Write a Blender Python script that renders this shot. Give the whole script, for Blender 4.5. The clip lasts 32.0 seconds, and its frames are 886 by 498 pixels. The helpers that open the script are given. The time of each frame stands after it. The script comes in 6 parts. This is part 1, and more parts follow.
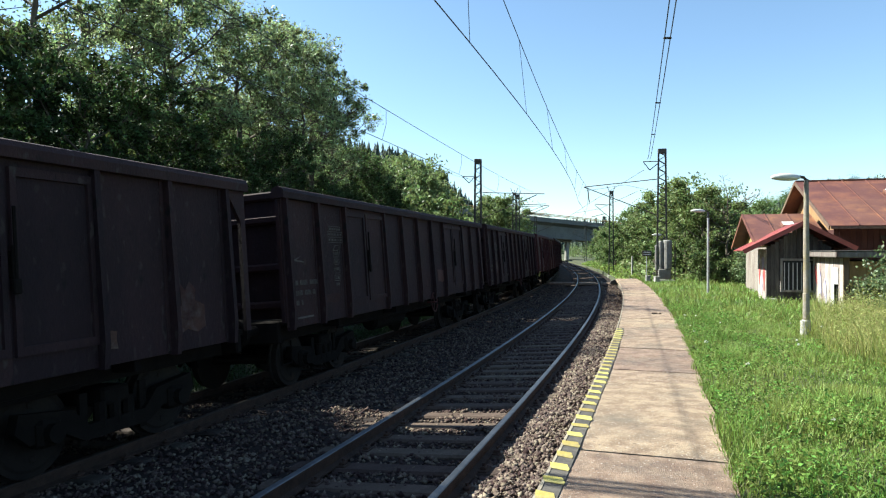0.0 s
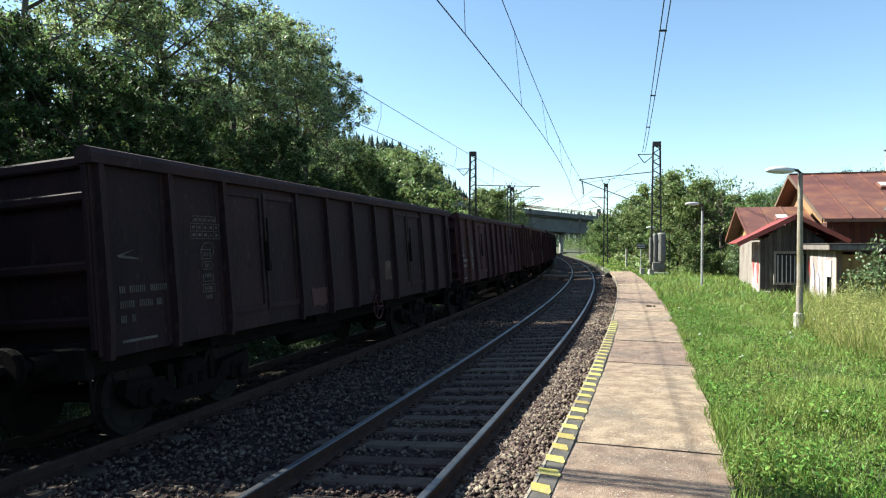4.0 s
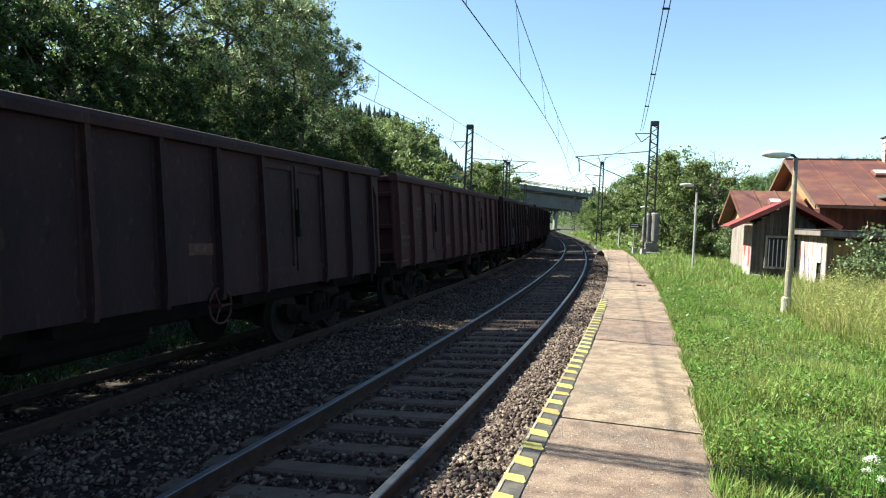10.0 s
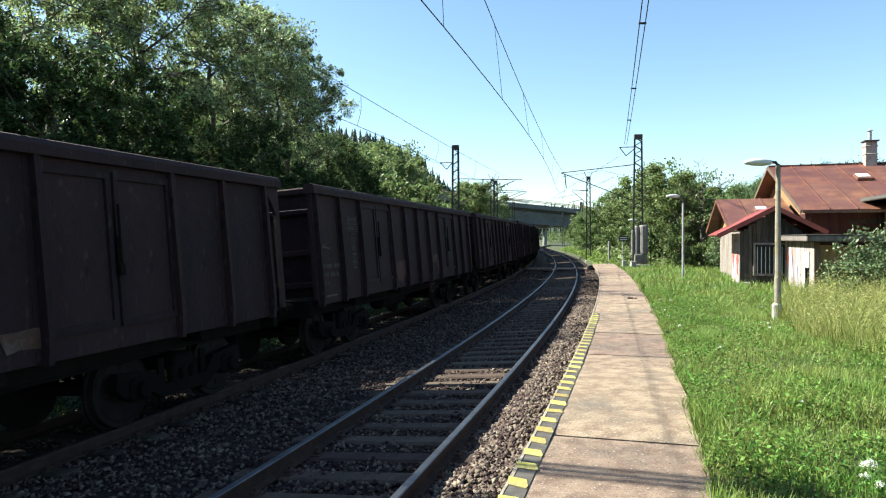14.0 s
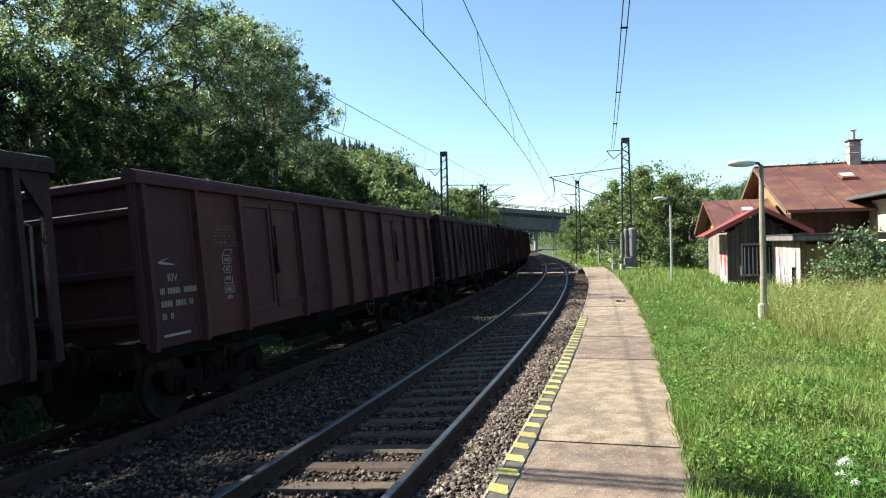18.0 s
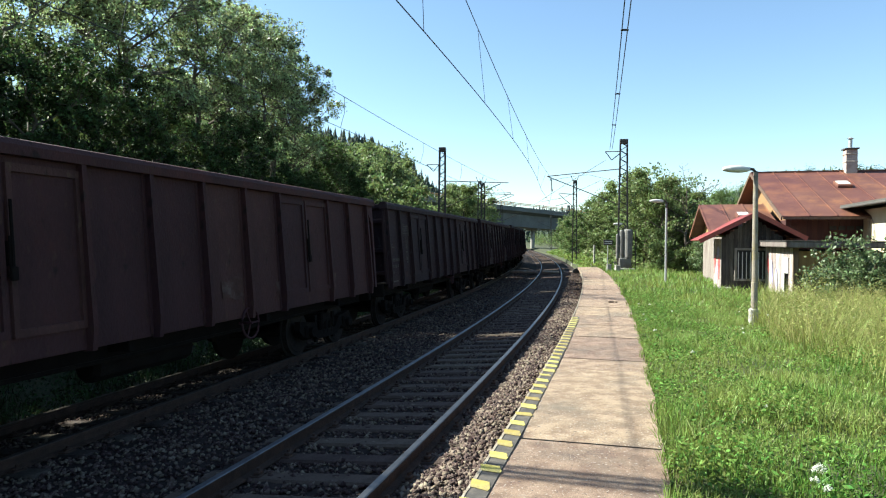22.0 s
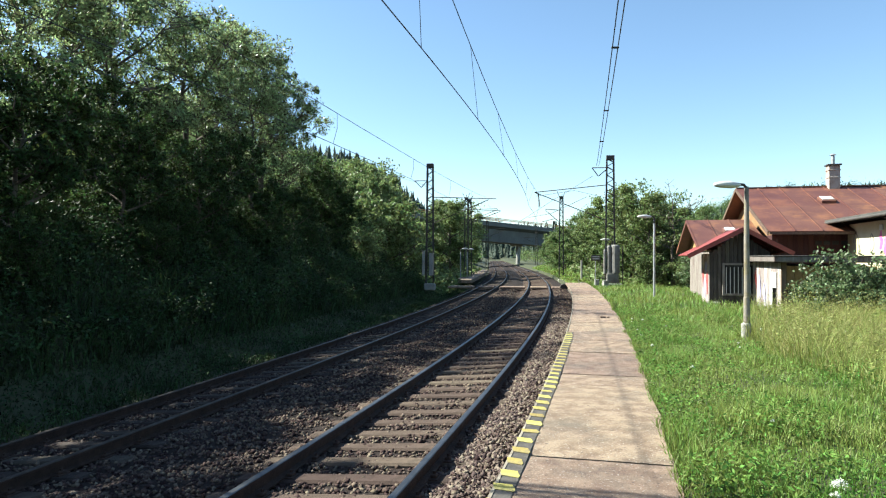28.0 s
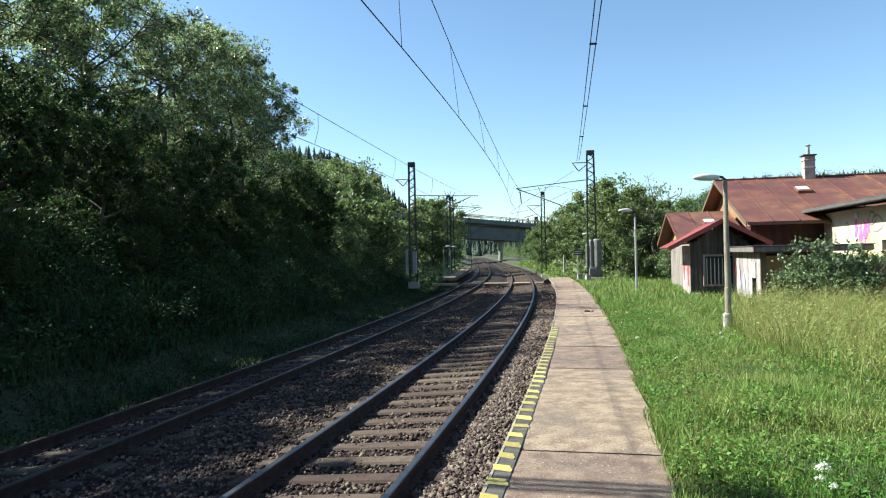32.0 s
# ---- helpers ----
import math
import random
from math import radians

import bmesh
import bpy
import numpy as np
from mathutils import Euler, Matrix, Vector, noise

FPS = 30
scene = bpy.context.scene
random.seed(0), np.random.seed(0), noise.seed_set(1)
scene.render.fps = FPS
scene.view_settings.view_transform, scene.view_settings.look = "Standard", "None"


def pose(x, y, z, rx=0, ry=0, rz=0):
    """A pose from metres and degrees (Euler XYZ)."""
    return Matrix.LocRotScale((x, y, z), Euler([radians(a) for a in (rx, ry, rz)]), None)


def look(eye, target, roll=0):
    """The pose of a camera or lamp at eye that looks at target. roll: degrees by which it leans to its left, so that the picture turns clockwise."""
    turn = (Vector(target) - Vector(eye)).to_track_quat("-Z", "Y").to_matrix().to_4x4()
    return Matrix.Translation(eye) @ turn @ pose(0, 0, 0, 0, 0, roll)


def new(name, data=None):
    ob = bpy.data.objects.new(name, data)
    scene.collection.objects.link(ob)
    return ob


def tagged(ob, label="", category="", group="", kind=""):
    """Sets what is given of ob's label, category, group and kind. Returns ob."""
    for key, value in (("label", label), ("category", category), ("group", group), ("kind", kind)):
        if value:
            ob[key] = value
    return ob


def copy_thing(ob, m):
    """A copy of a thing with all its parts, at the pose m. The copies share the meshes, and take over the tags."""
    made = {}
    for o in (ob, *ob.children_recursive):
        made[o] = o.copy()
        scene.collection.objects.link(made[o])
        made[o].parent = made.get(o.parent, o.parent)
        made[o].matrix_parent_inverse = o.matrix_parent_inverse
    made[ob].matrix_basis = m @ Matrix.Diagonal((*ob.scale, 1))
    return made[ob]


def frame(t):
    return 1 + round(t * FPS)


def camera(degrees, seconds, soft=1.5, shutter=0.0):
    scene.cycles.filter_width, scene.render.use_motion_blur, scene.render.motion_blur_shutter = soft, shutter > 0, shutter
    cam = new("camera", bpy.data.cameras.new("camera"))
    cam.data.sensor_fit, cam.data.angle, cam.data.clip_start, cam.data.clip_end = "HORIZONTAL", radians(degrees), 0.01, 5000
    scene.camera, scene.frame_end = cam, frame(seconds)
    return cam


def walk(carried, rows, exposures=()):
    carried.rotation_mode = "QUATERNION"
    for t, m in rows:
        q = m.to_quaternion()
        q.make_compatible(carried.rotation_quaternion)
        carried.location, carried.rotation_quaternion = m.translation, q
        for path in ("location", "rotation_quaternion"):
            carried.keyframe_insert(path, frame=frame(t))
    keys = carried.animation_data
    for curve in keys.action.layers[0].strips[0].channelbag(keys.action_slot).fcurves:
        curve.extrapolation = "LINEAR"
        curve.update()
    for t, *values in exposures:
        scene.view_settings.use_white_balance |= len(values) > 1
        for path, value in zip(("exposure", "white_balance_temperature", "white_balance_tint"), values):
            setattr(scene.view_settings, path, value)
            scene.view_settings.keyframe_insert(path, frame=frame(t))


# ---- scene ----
cam = camera(67.7, 32.0, 1.15)
PATH = [
    (0, (-0.032, -0.13, 1.755), (-0.179, 1.865, 1.766), 0.2),
    (0.5, (-0.037, -0.125, 1.759), (-0.18, 1.869, 1.764), 0.1),
    (1, (-0.04, -0.124, 1.753), (-0.182, 1.871, 1.755), -0.1),
    (1.5, (-0.034, -0.109, 1.753), (-0.176, 1.886, 1.751), -0.1),
    (2, (-0.034, -0.117, 1.755), (-0.174, 1.879, 1.75), -0.2),
    (2.5, (-0.034, -0.127, 1.759), (-0.168, 1.868, 1.756), -0.2),
    (4.5, (-0.047, -0.121, 1.757), (-0.177, 1.875, 1.742), 0.3),
    (5, (-0.032, -0.121, 1.76), (-0.153, 1.875, 1.743), 0.2),
    (5.5, (-0.04, -0.115, 1.754), (-0.147, 1.882, 1.737), 0.4),
    (6, (-0.028, -0.11, 1.749), (-0.122, 1.888, 1.739), 0.4),
    (6.5, (-0.011, -0.112, 1.752), (-0.091, 1.887, 1.751), 0.0),
    (7, (-0.003, -0.08, 1.745), (-0.068, 1.919, 1.755), -0.1),
    (7.5, (-0.015, -0.113, 1.76), (-0.067, 1.887, 1.777), 0.1),
    (8, (-0.02, -0.129, 1.757), (-0.061, 1.871, 1.779), 0.4),
    (8.5, (-0.033, -0.136, 1.758), (-0.076, 1.864, 1.767), 1.5),
    (9, (-0.035, -0.117, 1.757), (-0.09, 1.882, 1.728), 2.0),
    (9.5, (-0.047, -0.125, 1.756), (-0.127, 1.872, 1.687), 2.5),
    (10, (-0.033, -0.132, 1.768), (-0.142, 1.863, 1.674), 2.2),
    (10.5, (-0.017, -0.092, 1.76), (-0.14, 1.902, 1.659), 1.8),
    (11, (-0.013, -0.088, 1.758), (-0.14, 1.906, 1.669), 1.4),
    (11.5, (-0.008, -0.123, 1.772), (-0.131, 1.872, 1.691), 0.7),
    (12, (0.011, -0.1, 1.763), (-0.102, 1.896, 1.695), 0.1),
    (12.5, (0.004, -0.113, 1.767), (-0.099, 1.884, 1.71), -0.1),
    (13, (0.007, -0.118, 1.773), (-0.089, 1.879, 1.728), 0.0),
    (13.5, (0.013, -0.087, 1.763), (-0.078, 1.91, 1.726), 0.0),
    (14, (0.02, -0.077, 1.76), (-0.063, 1.921, 1.73), -0.2),
    (14.5, (0.023, -0.096, 1.765), (-0.054, 1.902, 1.742), -0.2),
    (16.5, (0.008, -0.128, 1.774), (-0.053, 1.871, 1.758), -0.1),
    (17, (0.015, -0.128, 1.78), (-0.046, 1.871, 1.765), -0.4),
    (17.5, (0.035, -0.086, 1.76), (-0.023, 1.913, 1.745), -0.7),
    (18, (0.133, -0.072, 1.763), (0.075, 1.927, 1.752), -1.3),
    (18.5, (0.195, -0.121, 1.775), (0.133, 1.878, 1.777), -1.7),
    (19, (0.216, -0.099, 1.772), (0.153, 1.9, 1.79), -1.7),
    (19.5, (0.228, -0.079, 1.763), (0.168, 1.92, 1.798), -1.5),
    (20, (0.208, -0.106, 1.765), (0.148, 1.893, 1.798), -0.9),
    (20.5, (0.2, -0.113, 1.771), (0.139, 1.886, 1.779), -0.1),
    (21, (0.198, -0.091, 1.769), (0.143, 1.908, 1.757), 0.4),
    (21.5, (0.182, -0.145, 1.787), (0.132, 1.854, 1.762), 0.6),
    (22, (0.187, -0.13, 1.785), (0.139, 1.869, 1.76), 0.4),
    (22.5, (0.189, -0.127, 1.779), (0.137, 1.872, 1.765), -0.1),
    (23, (0.202, -0.11, 1.777), (0.144, 1.889, 1.776), -0.6),
    (23.5, (0.216, -0.107, 1.771), (0.153, 1.892, 1.781), -1.0),
    (24, (0.21, -0.091, 1.773), (0.143, 1.907, 1.79), -1.0),
    (24.5, (0.21, -0.095, 1.769), (0.136, 1.903, 1.794), -0.5),
    (26.5, (0.048, -0.128, 1.793), (-0.047, 1.87, 1.82), -0.2),
    (27, (-0.017, -0.107, 1.782), (-0.128, 1.889, 1.815), -0.4),
    (27.5, (-0.019, -0.094, 1.785), (-0.133, 1.903, 1.812), -0.4),
    (28, (-0.018, -0.092, 1.779), (-0.021, 1.908, 1.803), 0.2),
    (28.5, (-0.025, -0.089, 1.775), (0.04, 1.909, 1.808), 0.2),
    (29, (-0.029, -0.099, 1.778), (0.074, 1.898, 1.82), -0.2),
    (29.5, (-0.041, -0.119, 1.785), (0.083, 1.877, 1.832), -0.1),
    (30, (-0.045, -0.155, 1.797), (0.073, 1.841, 1.846), -0.6),
    (30.5, (-0.051, -0.149, 1.792), (0.02, 1.849, 1.84), -0.8),
    (31, (-0.054, -0.131, 1.789), (0.006, 1.868, 1.826), -0.8),
    (31.5, (-0.059, -0.131, 1.785), (-0.004, 1.869, 1.81), -1.0),
    (32, (-0.064, -0.145, 1.789), (-0.014, 1.854, 1.806), -1.2),
]
walk(cam, [(t, look(e, g, r)) for t, e, g, r in PATH], [(0.0, 1.73, 6320, 0.5), (2.0, 1.77, 6370, 0.5), (8.0, 1.69, 6320, 0.5), (9.0, 1.69, 6320, 0.5), (10.0, 1.85, 6520, 0.5), (11.0, 1.94, 6620, 0.5), (12.0, 1.94, 6620, 0.5), (13.0, 1.88, 6540, 0.5), (14.0, 1.81, 6420, 0.5), (17.0, 1.75, 6340, 0.5), (19.0, 1.71, 6270, 0.5), (20.0, 1.67, 6120, 0.5), (21.0, 1.69, 6220, 0.5), (22.0, 1.76, 6370, 0.5), (24.0, 1.73, 6320, 0.5), (28.0, 1.71, 6270, 0.5), (29.0, 1.67, 6170, 0.5), (30.0, 1.51, 5970, 0.5), (31.0, 1.49, 5970, 0.5), (32.0, 1.55, 6100, 0.5)])

# ---- light ----
SUN_AZ = (-0.97, 0.24)            # horizontal way to the sun
SUN_EL = radians(39.5)
world = bpy.data.worlds.new("sky")
scene.world = world
world.use_nodes = True
wn = world.node_tree
wn.nodes.clear()
w_out = wn.nodes.new("ShaderNodeOutputWorld")
w_bg = wn.nodes.new("ShaderNodeBackground")
w_sky = wn.nodes.new("ShaderNodeTexSky")
w_sky.sky_type = "NISHITA"
w_sky.sun_disc = False
w_sky.sun_elevation = SUN_EL
w_sky.sun_rotation = math.atan2(SUN_AZ[0], SUN_AZ[1])
w_sky.altitude = 600
w_sky.air_density, w_sky.dust_density, w_sky.ozone_density = 1.0, 0.5, 2.0
w_bg.inputs["Strength"].default_value = 0.0715
wn.links.new(w_sky.outputs[0], w_bg.inputs[0])
wn.links.new(w_bg.outputs[0], w_out.inputs[0])
sun = new("sun", bpy.data.lights.new("sun", "SUN"))
sun.data.energy, sun.data.angle, sun.data.color = 5.0, radians(0.53), (1.0, 0.955, 0.87)
sun.matrix_world = look((SUN_AZ[0] * 60, SUN_AZ[1] * 60, math.tan(SUN_EL) * 60), (0, 0, 0))


# ---- materials ----
def mat(name, c1, c2, scale=4.0, rough=0.8, metal=0.0, bump=0.3, fine=60.0, c3=None, big=0.6, vary=0.12, stretch=(1, 1, 1), island=False, translucent=0.0, cut=(0.35, 0.65), grain=0.2, spec=0.5, speck=None, tr_tint=None):
    """Two-scale noise between c1 and c2, stains of c3, fine relief, a tint of its own for each object or island."""
    m = bpy.data.materials.new(name)
    m.use_nodes = True
    nt = m.node_tree
    n, l = nt.nodes, nt.links
    bsdf = n["Principled BSDF"]
    tc = n.new("ShaderNodeTexCoord")
    mp = n.new("ShaderNodeMapping")
    mp.inputs["Scale"].default_value = stretch
    l.new(tc.outputs["Object"], mp.inputs[0])

    def noi(s, d=4, r=0.6):
        t = n.new("ShaderNodeTexNoise")
        t.inputs["Scale"].default_value, t.inputs["Detail"].default_value, t.inputs["Roughness"].default_value = s, d, r
        l.new(mp.outputs[0], t.inputs["Vector"])
        return t

    def mix(fac, a, b, kind="MIX"):
        x = n.new("ShaderNodeMix")
        x.data_type, x.blend_type = "RGBA", kind
        for slot, v in ((0, fac), (6, a), (7, b)):
            if hasattr(v, "links"):
                l.new(v, x.inputs[slot])
            else:
                x.inputs[slot].default_value = v if slot == 0 else (*v, 1)
        return x.outputs[2]

    def ramp(src, a, b):
        r = n.new("ShaderNodeMapRange")
        r.inputs["From Min"].default_value, r.inputs["From Max"].default_value = a, b
        l.new(src, r.inputs[0])
        return r.outputs[0]

    col = mix(ramp(noi(scale).outputs[0], *cut), c1, c2)
    if c3:
        col = mix(ramp(noi(big, 6, 0.7).outputs[0], 0.48, 0.68), col, c3)
    if speck:
        col = mix(ramp(noi(speck[0], 2, 0.5).outputs[0], 0.62, 0.7), col, speck[1])
        col = mix(ramp(noi(speck[0] * 0.6, 2, 0.5).outputs[0], 0.36, 0.28), col, speck[2])
    fine_n = noi(fine, 3, 0.7)
    if vary:
        if island:
            src = n.new("ShaderNodeNewGeometry").outputs["Random Per Island"]
        else:
            src = n.new("ShaderNodeObjectInfo").outputs["Random"]
        hv = n.new("ShaderNodeHueSaturation")
        l.new(col, hv.inputs["Color"])
        mr = n.new("ShaderNodeMapRange")
        mr.inputs["To Min"].default_value, mr.inputs["To Max"].default_value = 1 - vary * 2, 1 + vary * 2
        l.new(src, mr.inputs[0])
        l.new(mr.outputs[0], hv.inputs["Value"])
        mr2 = n.new("ShaderNodeMapRange")
        mr2.inputs["To Min"].default_value, mr2.inputs["To Max"].default_value = 0.5 - vary * 0.12, 0.5 + vary * 0.12
        l.new(src, mr2.inputs[0])
        l.new(mr2.outputs[0], hv.inputs["Hue"])
        col = hv.outputs[0]
    # fine grain in value
    hv2 = n.new("ShaderNodeHueSaturation")
    l.new(col, hv2.inputs["Color"])
    g = n.new("ShaderNodeMapRange")
    g.inputs["From Min"].default_value, g.inputs["From Max"].default_value = 0.25, 0.75
    g.inputs["To Min"].default_value, g.inputs["To Max"].default_value = 1 - grain, 1 + grain
    l.new(fine_n.outputs[0], g.inputs[0])
    l.new(g.outputs[0], hv2.inputs["Value"])
    col = hv2.outputs[0]
    l.new(col, bsdf.inputs["Base Color"])
    bsdf.inputs["Roughness"].default_value = rough
    bsdf.inputs["Metallic"].default_value = metal
    bsdf.inputs["Specular IOR Level"].default_value = spec
    if bump:
        b = n.new("ShaderNodeBump")
        b.inputs["Strength"].default_value, b.inputs["Distance"].default_value = bump, 0.02
        l.new(fine_n.outputs[0], b.inputs["Height"])
        l.new(b.outputs[0], bsdf.inputs["Normal"])
    if translucent:
        tr = n.new("ShaderNodeBsdfTranslucent")
        l.new(col, tr.inputs[0])
        ms = n.new("ShaderNodeMixShader")
        ms.inputs[0].default_value = translucent
        l.new(bsdf.outputs[0], ms.inputs[1])
        l.new(tr.outputs[0], ms.inputs[2])
        l.new(ms.outputs[0], n["Material Output"].inputs[0])
    return m


M_EARTH = mat("earth", (0.03, 0.042, 0.012), (0.06, 0.051, 0.024), 0.6, 0.95, bump=0.8, fine=9, c3=(0.018, 0.036, 0.009), vary=0)
# bed and track stones darkened for train shade; shoulder stones keep the sunlit tone
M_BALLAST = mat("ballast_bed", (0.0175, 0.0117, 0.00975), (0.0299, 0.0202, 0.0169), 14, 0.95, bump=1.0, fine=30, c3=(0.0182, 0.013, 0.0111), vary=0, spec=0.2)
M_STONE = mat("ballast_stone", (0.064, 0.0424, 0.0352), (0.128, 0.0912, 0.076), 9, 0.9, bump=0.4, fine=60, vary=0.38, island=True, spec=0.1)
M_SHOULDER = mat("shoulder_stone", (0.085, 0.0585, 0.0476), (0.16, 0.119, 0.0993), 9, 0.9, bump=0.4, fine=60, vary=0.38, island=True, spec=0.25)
M_RAIL = mat("rail_side", (0.032, 0.02, 0.0144), (0.06, 0.0344, 0.024), 8, 0.8, 0.3, 0.4, 50, vary=0, spec=0.3)
M_RAILTOP = mat("rail_head", (0.095, 0.095, 0.10), (0.145, 0.145, 0.15), 5, 0.5, 1.0, 0.05, 40, vary=0)
# far rail head: the shade it would reflect is put into a darker colour
M_RAILTOP2 = mat("rail_head_shade_dark", (0.0546, 0.042, 0.0357), (0.084, 0.0693, 0.0588), 5, 0.5, 0.8, 0.1, 40, vary=0)
M_SLEEPER = mat("sleeper_concrete", (0.0706, 0.0504, 0.0389), (0.113, 0.0806, 0.0634), 3, 0.9, bump=0.5, fine=45, c3=(0.0547, 0.0418, 0.0324), big=1.6, vary=0.16, spec=0.12)
# far track's copy of the sleeper concrete, darkened to carry the shade
M_SLEEPF = mat("sleeper_shade_dark", (0.045, 0.0345, 0.0277), (0.075, 0.057, 0.0465), 3, 0.9, bump=0.5, fine=45, c3=(0.03, 0.0232, 0.0195), big=1.6, vary=0.2, spec=0.2)
M_PLAT = mat("platform_concrete", (0.178, 0.114, 0.079), (0.295, 0.207, 0.144), 4.5, 0.92, bump=0.9, fine=90, c3=(0.125, 0.096, 0.076), big=0.8, vary=0.08, cut=(0.4, 0.6), grain=0.5, speck=(42, (0.40, 0.345, 0.29), (0.082, 0.06, 0.048)))
M_PLATSIDE = mat("platform_side", (0.12, 0.102, 0.084), (0.072, 0.06, 0.051), 2, 0.95, bump=0.6, fine=40, vary=0)
M_YELLOW = mat("yellow_paint", (0.322, 0.26, 0.0558), (0.397, 0.335, 0.093), 8, 0.8, bump=0.3, fine=60, c3=(0.205, 0.167, 0.0868), big=5, vary=0.15)
M_BLACKP = mat("black_paint", (0.045, 0.0396, 0.0348), (0.069, 0.06, 0.051), 8, 0.85, bump=0.3, fine=60, c3=(0.108, 0.09, 0.075), big=4, vary=0)
M_EDGE = mat("edge_line", (0.3, 0.264, 0.204), (0.192, 0.156, 0.114), 7, 0.9, bump=0.4, c3=(0.12, 0.09, 0.072), big=2.5, vary=0)
M_MAST = mat("mast_steel", (0.0562, 0.0535, 0.0478), (0.084, 0.0758, 0.0647), 3, 0.7, 0.4, 0.2, 40, c3=(0.0675, 0.0394, 0.0253), vary=0.05)
M_WIRE = mat("wire_copper", (0.03, 0.032, 0.034), (0.05, 0.05, 0.05), 20, 0.6, 0.5, 0, 40, vary=0)
M_CONC = mat("grey_concrete", (0.273, 0.26, 0.234), (0.358, 0.345, 0.312), 3, 0.9, bump=0.4, fine=50, c3=(0.195, 0.189, 0.163), big=1.5, vary=0.05)
M_LAMPW = mat("lamp_enamel", (0.45, 0.45, 0.42), (0.525, 0.517, 0.48), 6, 0.5, bump=0.1, fine=40, vary=0.02)
M_POLE = mat("lamp_pole", (0.157, 0.131, 0.107), (0.232, 0.203, 0.168), 6, 0.8, bump=0.4, fine=30, c3=(0.174, 0.136, 0.0435), big=2.2, vary=0.03)
M_TANK = mat("tank_grey", (0.14, 0.133, 0.122), (0.196, 0.189, 0.175), 5, 0.7, 0.2, 0.2, 30, c3=(0.105, 0.07, 0.056), vary=0.05)
M_LEAF_D = mat("leaf_elder", (0.0725, 0.112, 0.0418), (0.157, 0.201, 0.0945), 0.8, 0.5, bump=0, vary=0.25, island=True, translucent=0.35)
M_GALV = mat("galvanised_pipe", (0.315, 0.322, 0.322), (0.385, 0.392, 0.385), 6, 0.5, 0.5, 0.1, 40, vary=0.03)
M_BRIDGE = mat("bridge_concrete", (0.125, 0.125, 0.122), (0.16, 0.16, 0.155), 0.25, 0.9, bump=0.1, fine=4, c3=(0.10, 0.10, 0.10), big=0.08, vary=0.02)
M_ORANGE = mat("orange_rail", (0.488, 0.215, 0.052), (0.533, 0.273, 0.091), 1, 0.6, bump=0.05, fine=10, vary=0.05)
M_WHITEB = mat("white_barrier", (0.468, 0.455, 0.429), (0.52, 0.507, 0.481), 1, 0.6, bump=0.05, fine=10, vary=0.05)
M_BARK = mat("bark", (0.063, 0.049, 0.035), (0.112, 0.091, 0.07), 6, 0.95, bump=0.9, fine=25, vary=0.1, stretch=(1, 1, 0.3))
M_LEAF_A = mat("leaf_grey_green", (0.122, 0.162, 0.0627), (0.264, 0.297, 0.142), 0.5, 0.32, bump=0, vary=0.46, island=True, spec=0.35, translucent=0.55)
M_LEAF_B = mat("leaf_deep_green", (0.072, 0.119, 0.036), (0.173, 0.223, 0.0756), 0.5, 0.55, bump=0, vary=0.3, spec=0.3, island=True, translucent=0.4)
# leaf green darkened to carry the bank trees' shade; reused on the far hill
M_LEAF_N = mat("leaf_darkened", (0.0245, 0.0446, 0.0137), (0.0706, 0.0972, 0.0288), 0.5, 0.6, bump=0, vary=0.42, island=True, translucent=0.4, spec=0.2)
M_LEAF_C = mat("leaf_fresh_green", (0.108, 0.149, 0.0495), (0.213, 0.251, 0.0929), 0.5, 0.5, bump=0, vary=0.3, spec=0.3, island=True, translucent=0.42)
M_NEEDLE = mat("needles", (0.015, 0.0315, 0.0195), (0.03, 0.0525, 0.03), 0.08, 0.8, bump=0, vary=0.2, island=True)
M_GRASS = mat("grass_blades", (0.0937, 0.181, 0.023), (0.242, 0.302, 0.0726), 0.35, 0.6, bump=0, c3=(0.2, 0.218, 0.0514), big=0.7, vary=0.26, island=True, translucent=0.4)
# bank and verge plants: the bank's shade is put into this darker green
M_BANK_DIM = mat("bank_green_darkened", (0.0204, 0.0381, 0.0109), (0.053, 0.0782, 0.0245), 0.5, 0.6, bump=0, vary=0.4, spec=0.25, island=True, translucent=0.3)
M_STRAW = mat("tall_dry_grass", (0.272, 0.272, 0.0804), (0.371, 0.34, 0.13), 0.6, 0.7, bump=0, vary=0.2, island=True, translucent=0.4)
M_TALL = mat("tall_meadow_grass", (0.18, 0.223, 0.0451), (0.301, 0.312, 0.0872), 0.5, 0.65, bump=0, c3=(0.132, 0.199, 0.0361), big=0.8, vary=0.22, island=True, translucent=0.4)
M_HERB = mat("meadow_herbs", (0.0812, 0.157, 0.0258), (0.168, 0.246, 0.0532), 0.8, 0.75, bump=0, spec=0.2, c3=(0.056, 0.118, 0.0224), big=1.2, vary=0.3, island=True, translucent=0.35)
M_FLOWER = mat("white_flower", (0.629, 0.646, 0.527), (0.714, 0.722, 0.629), 5, 0.7, bump=0, vary=0.05, island=True, translucent=0.2)
M_ROOF = mat("rusty_sheet_roof", (0.109, 0.0409, 0.0304), (0.142, 0.0568, 0.0409), 0.9, 0.6, 0.2, 0.15, 20, c3=(0.224, 0.0924, 0.0462), big=1.1, vary=0.08)
M_ROOFRED = mat("red_painted_sheet", (0.205, 0.0341, 0.0217), (0.248, 0.0496, 0.031), 1.5, 0.55, 0.0, 0.1, 20, vary=0.08)
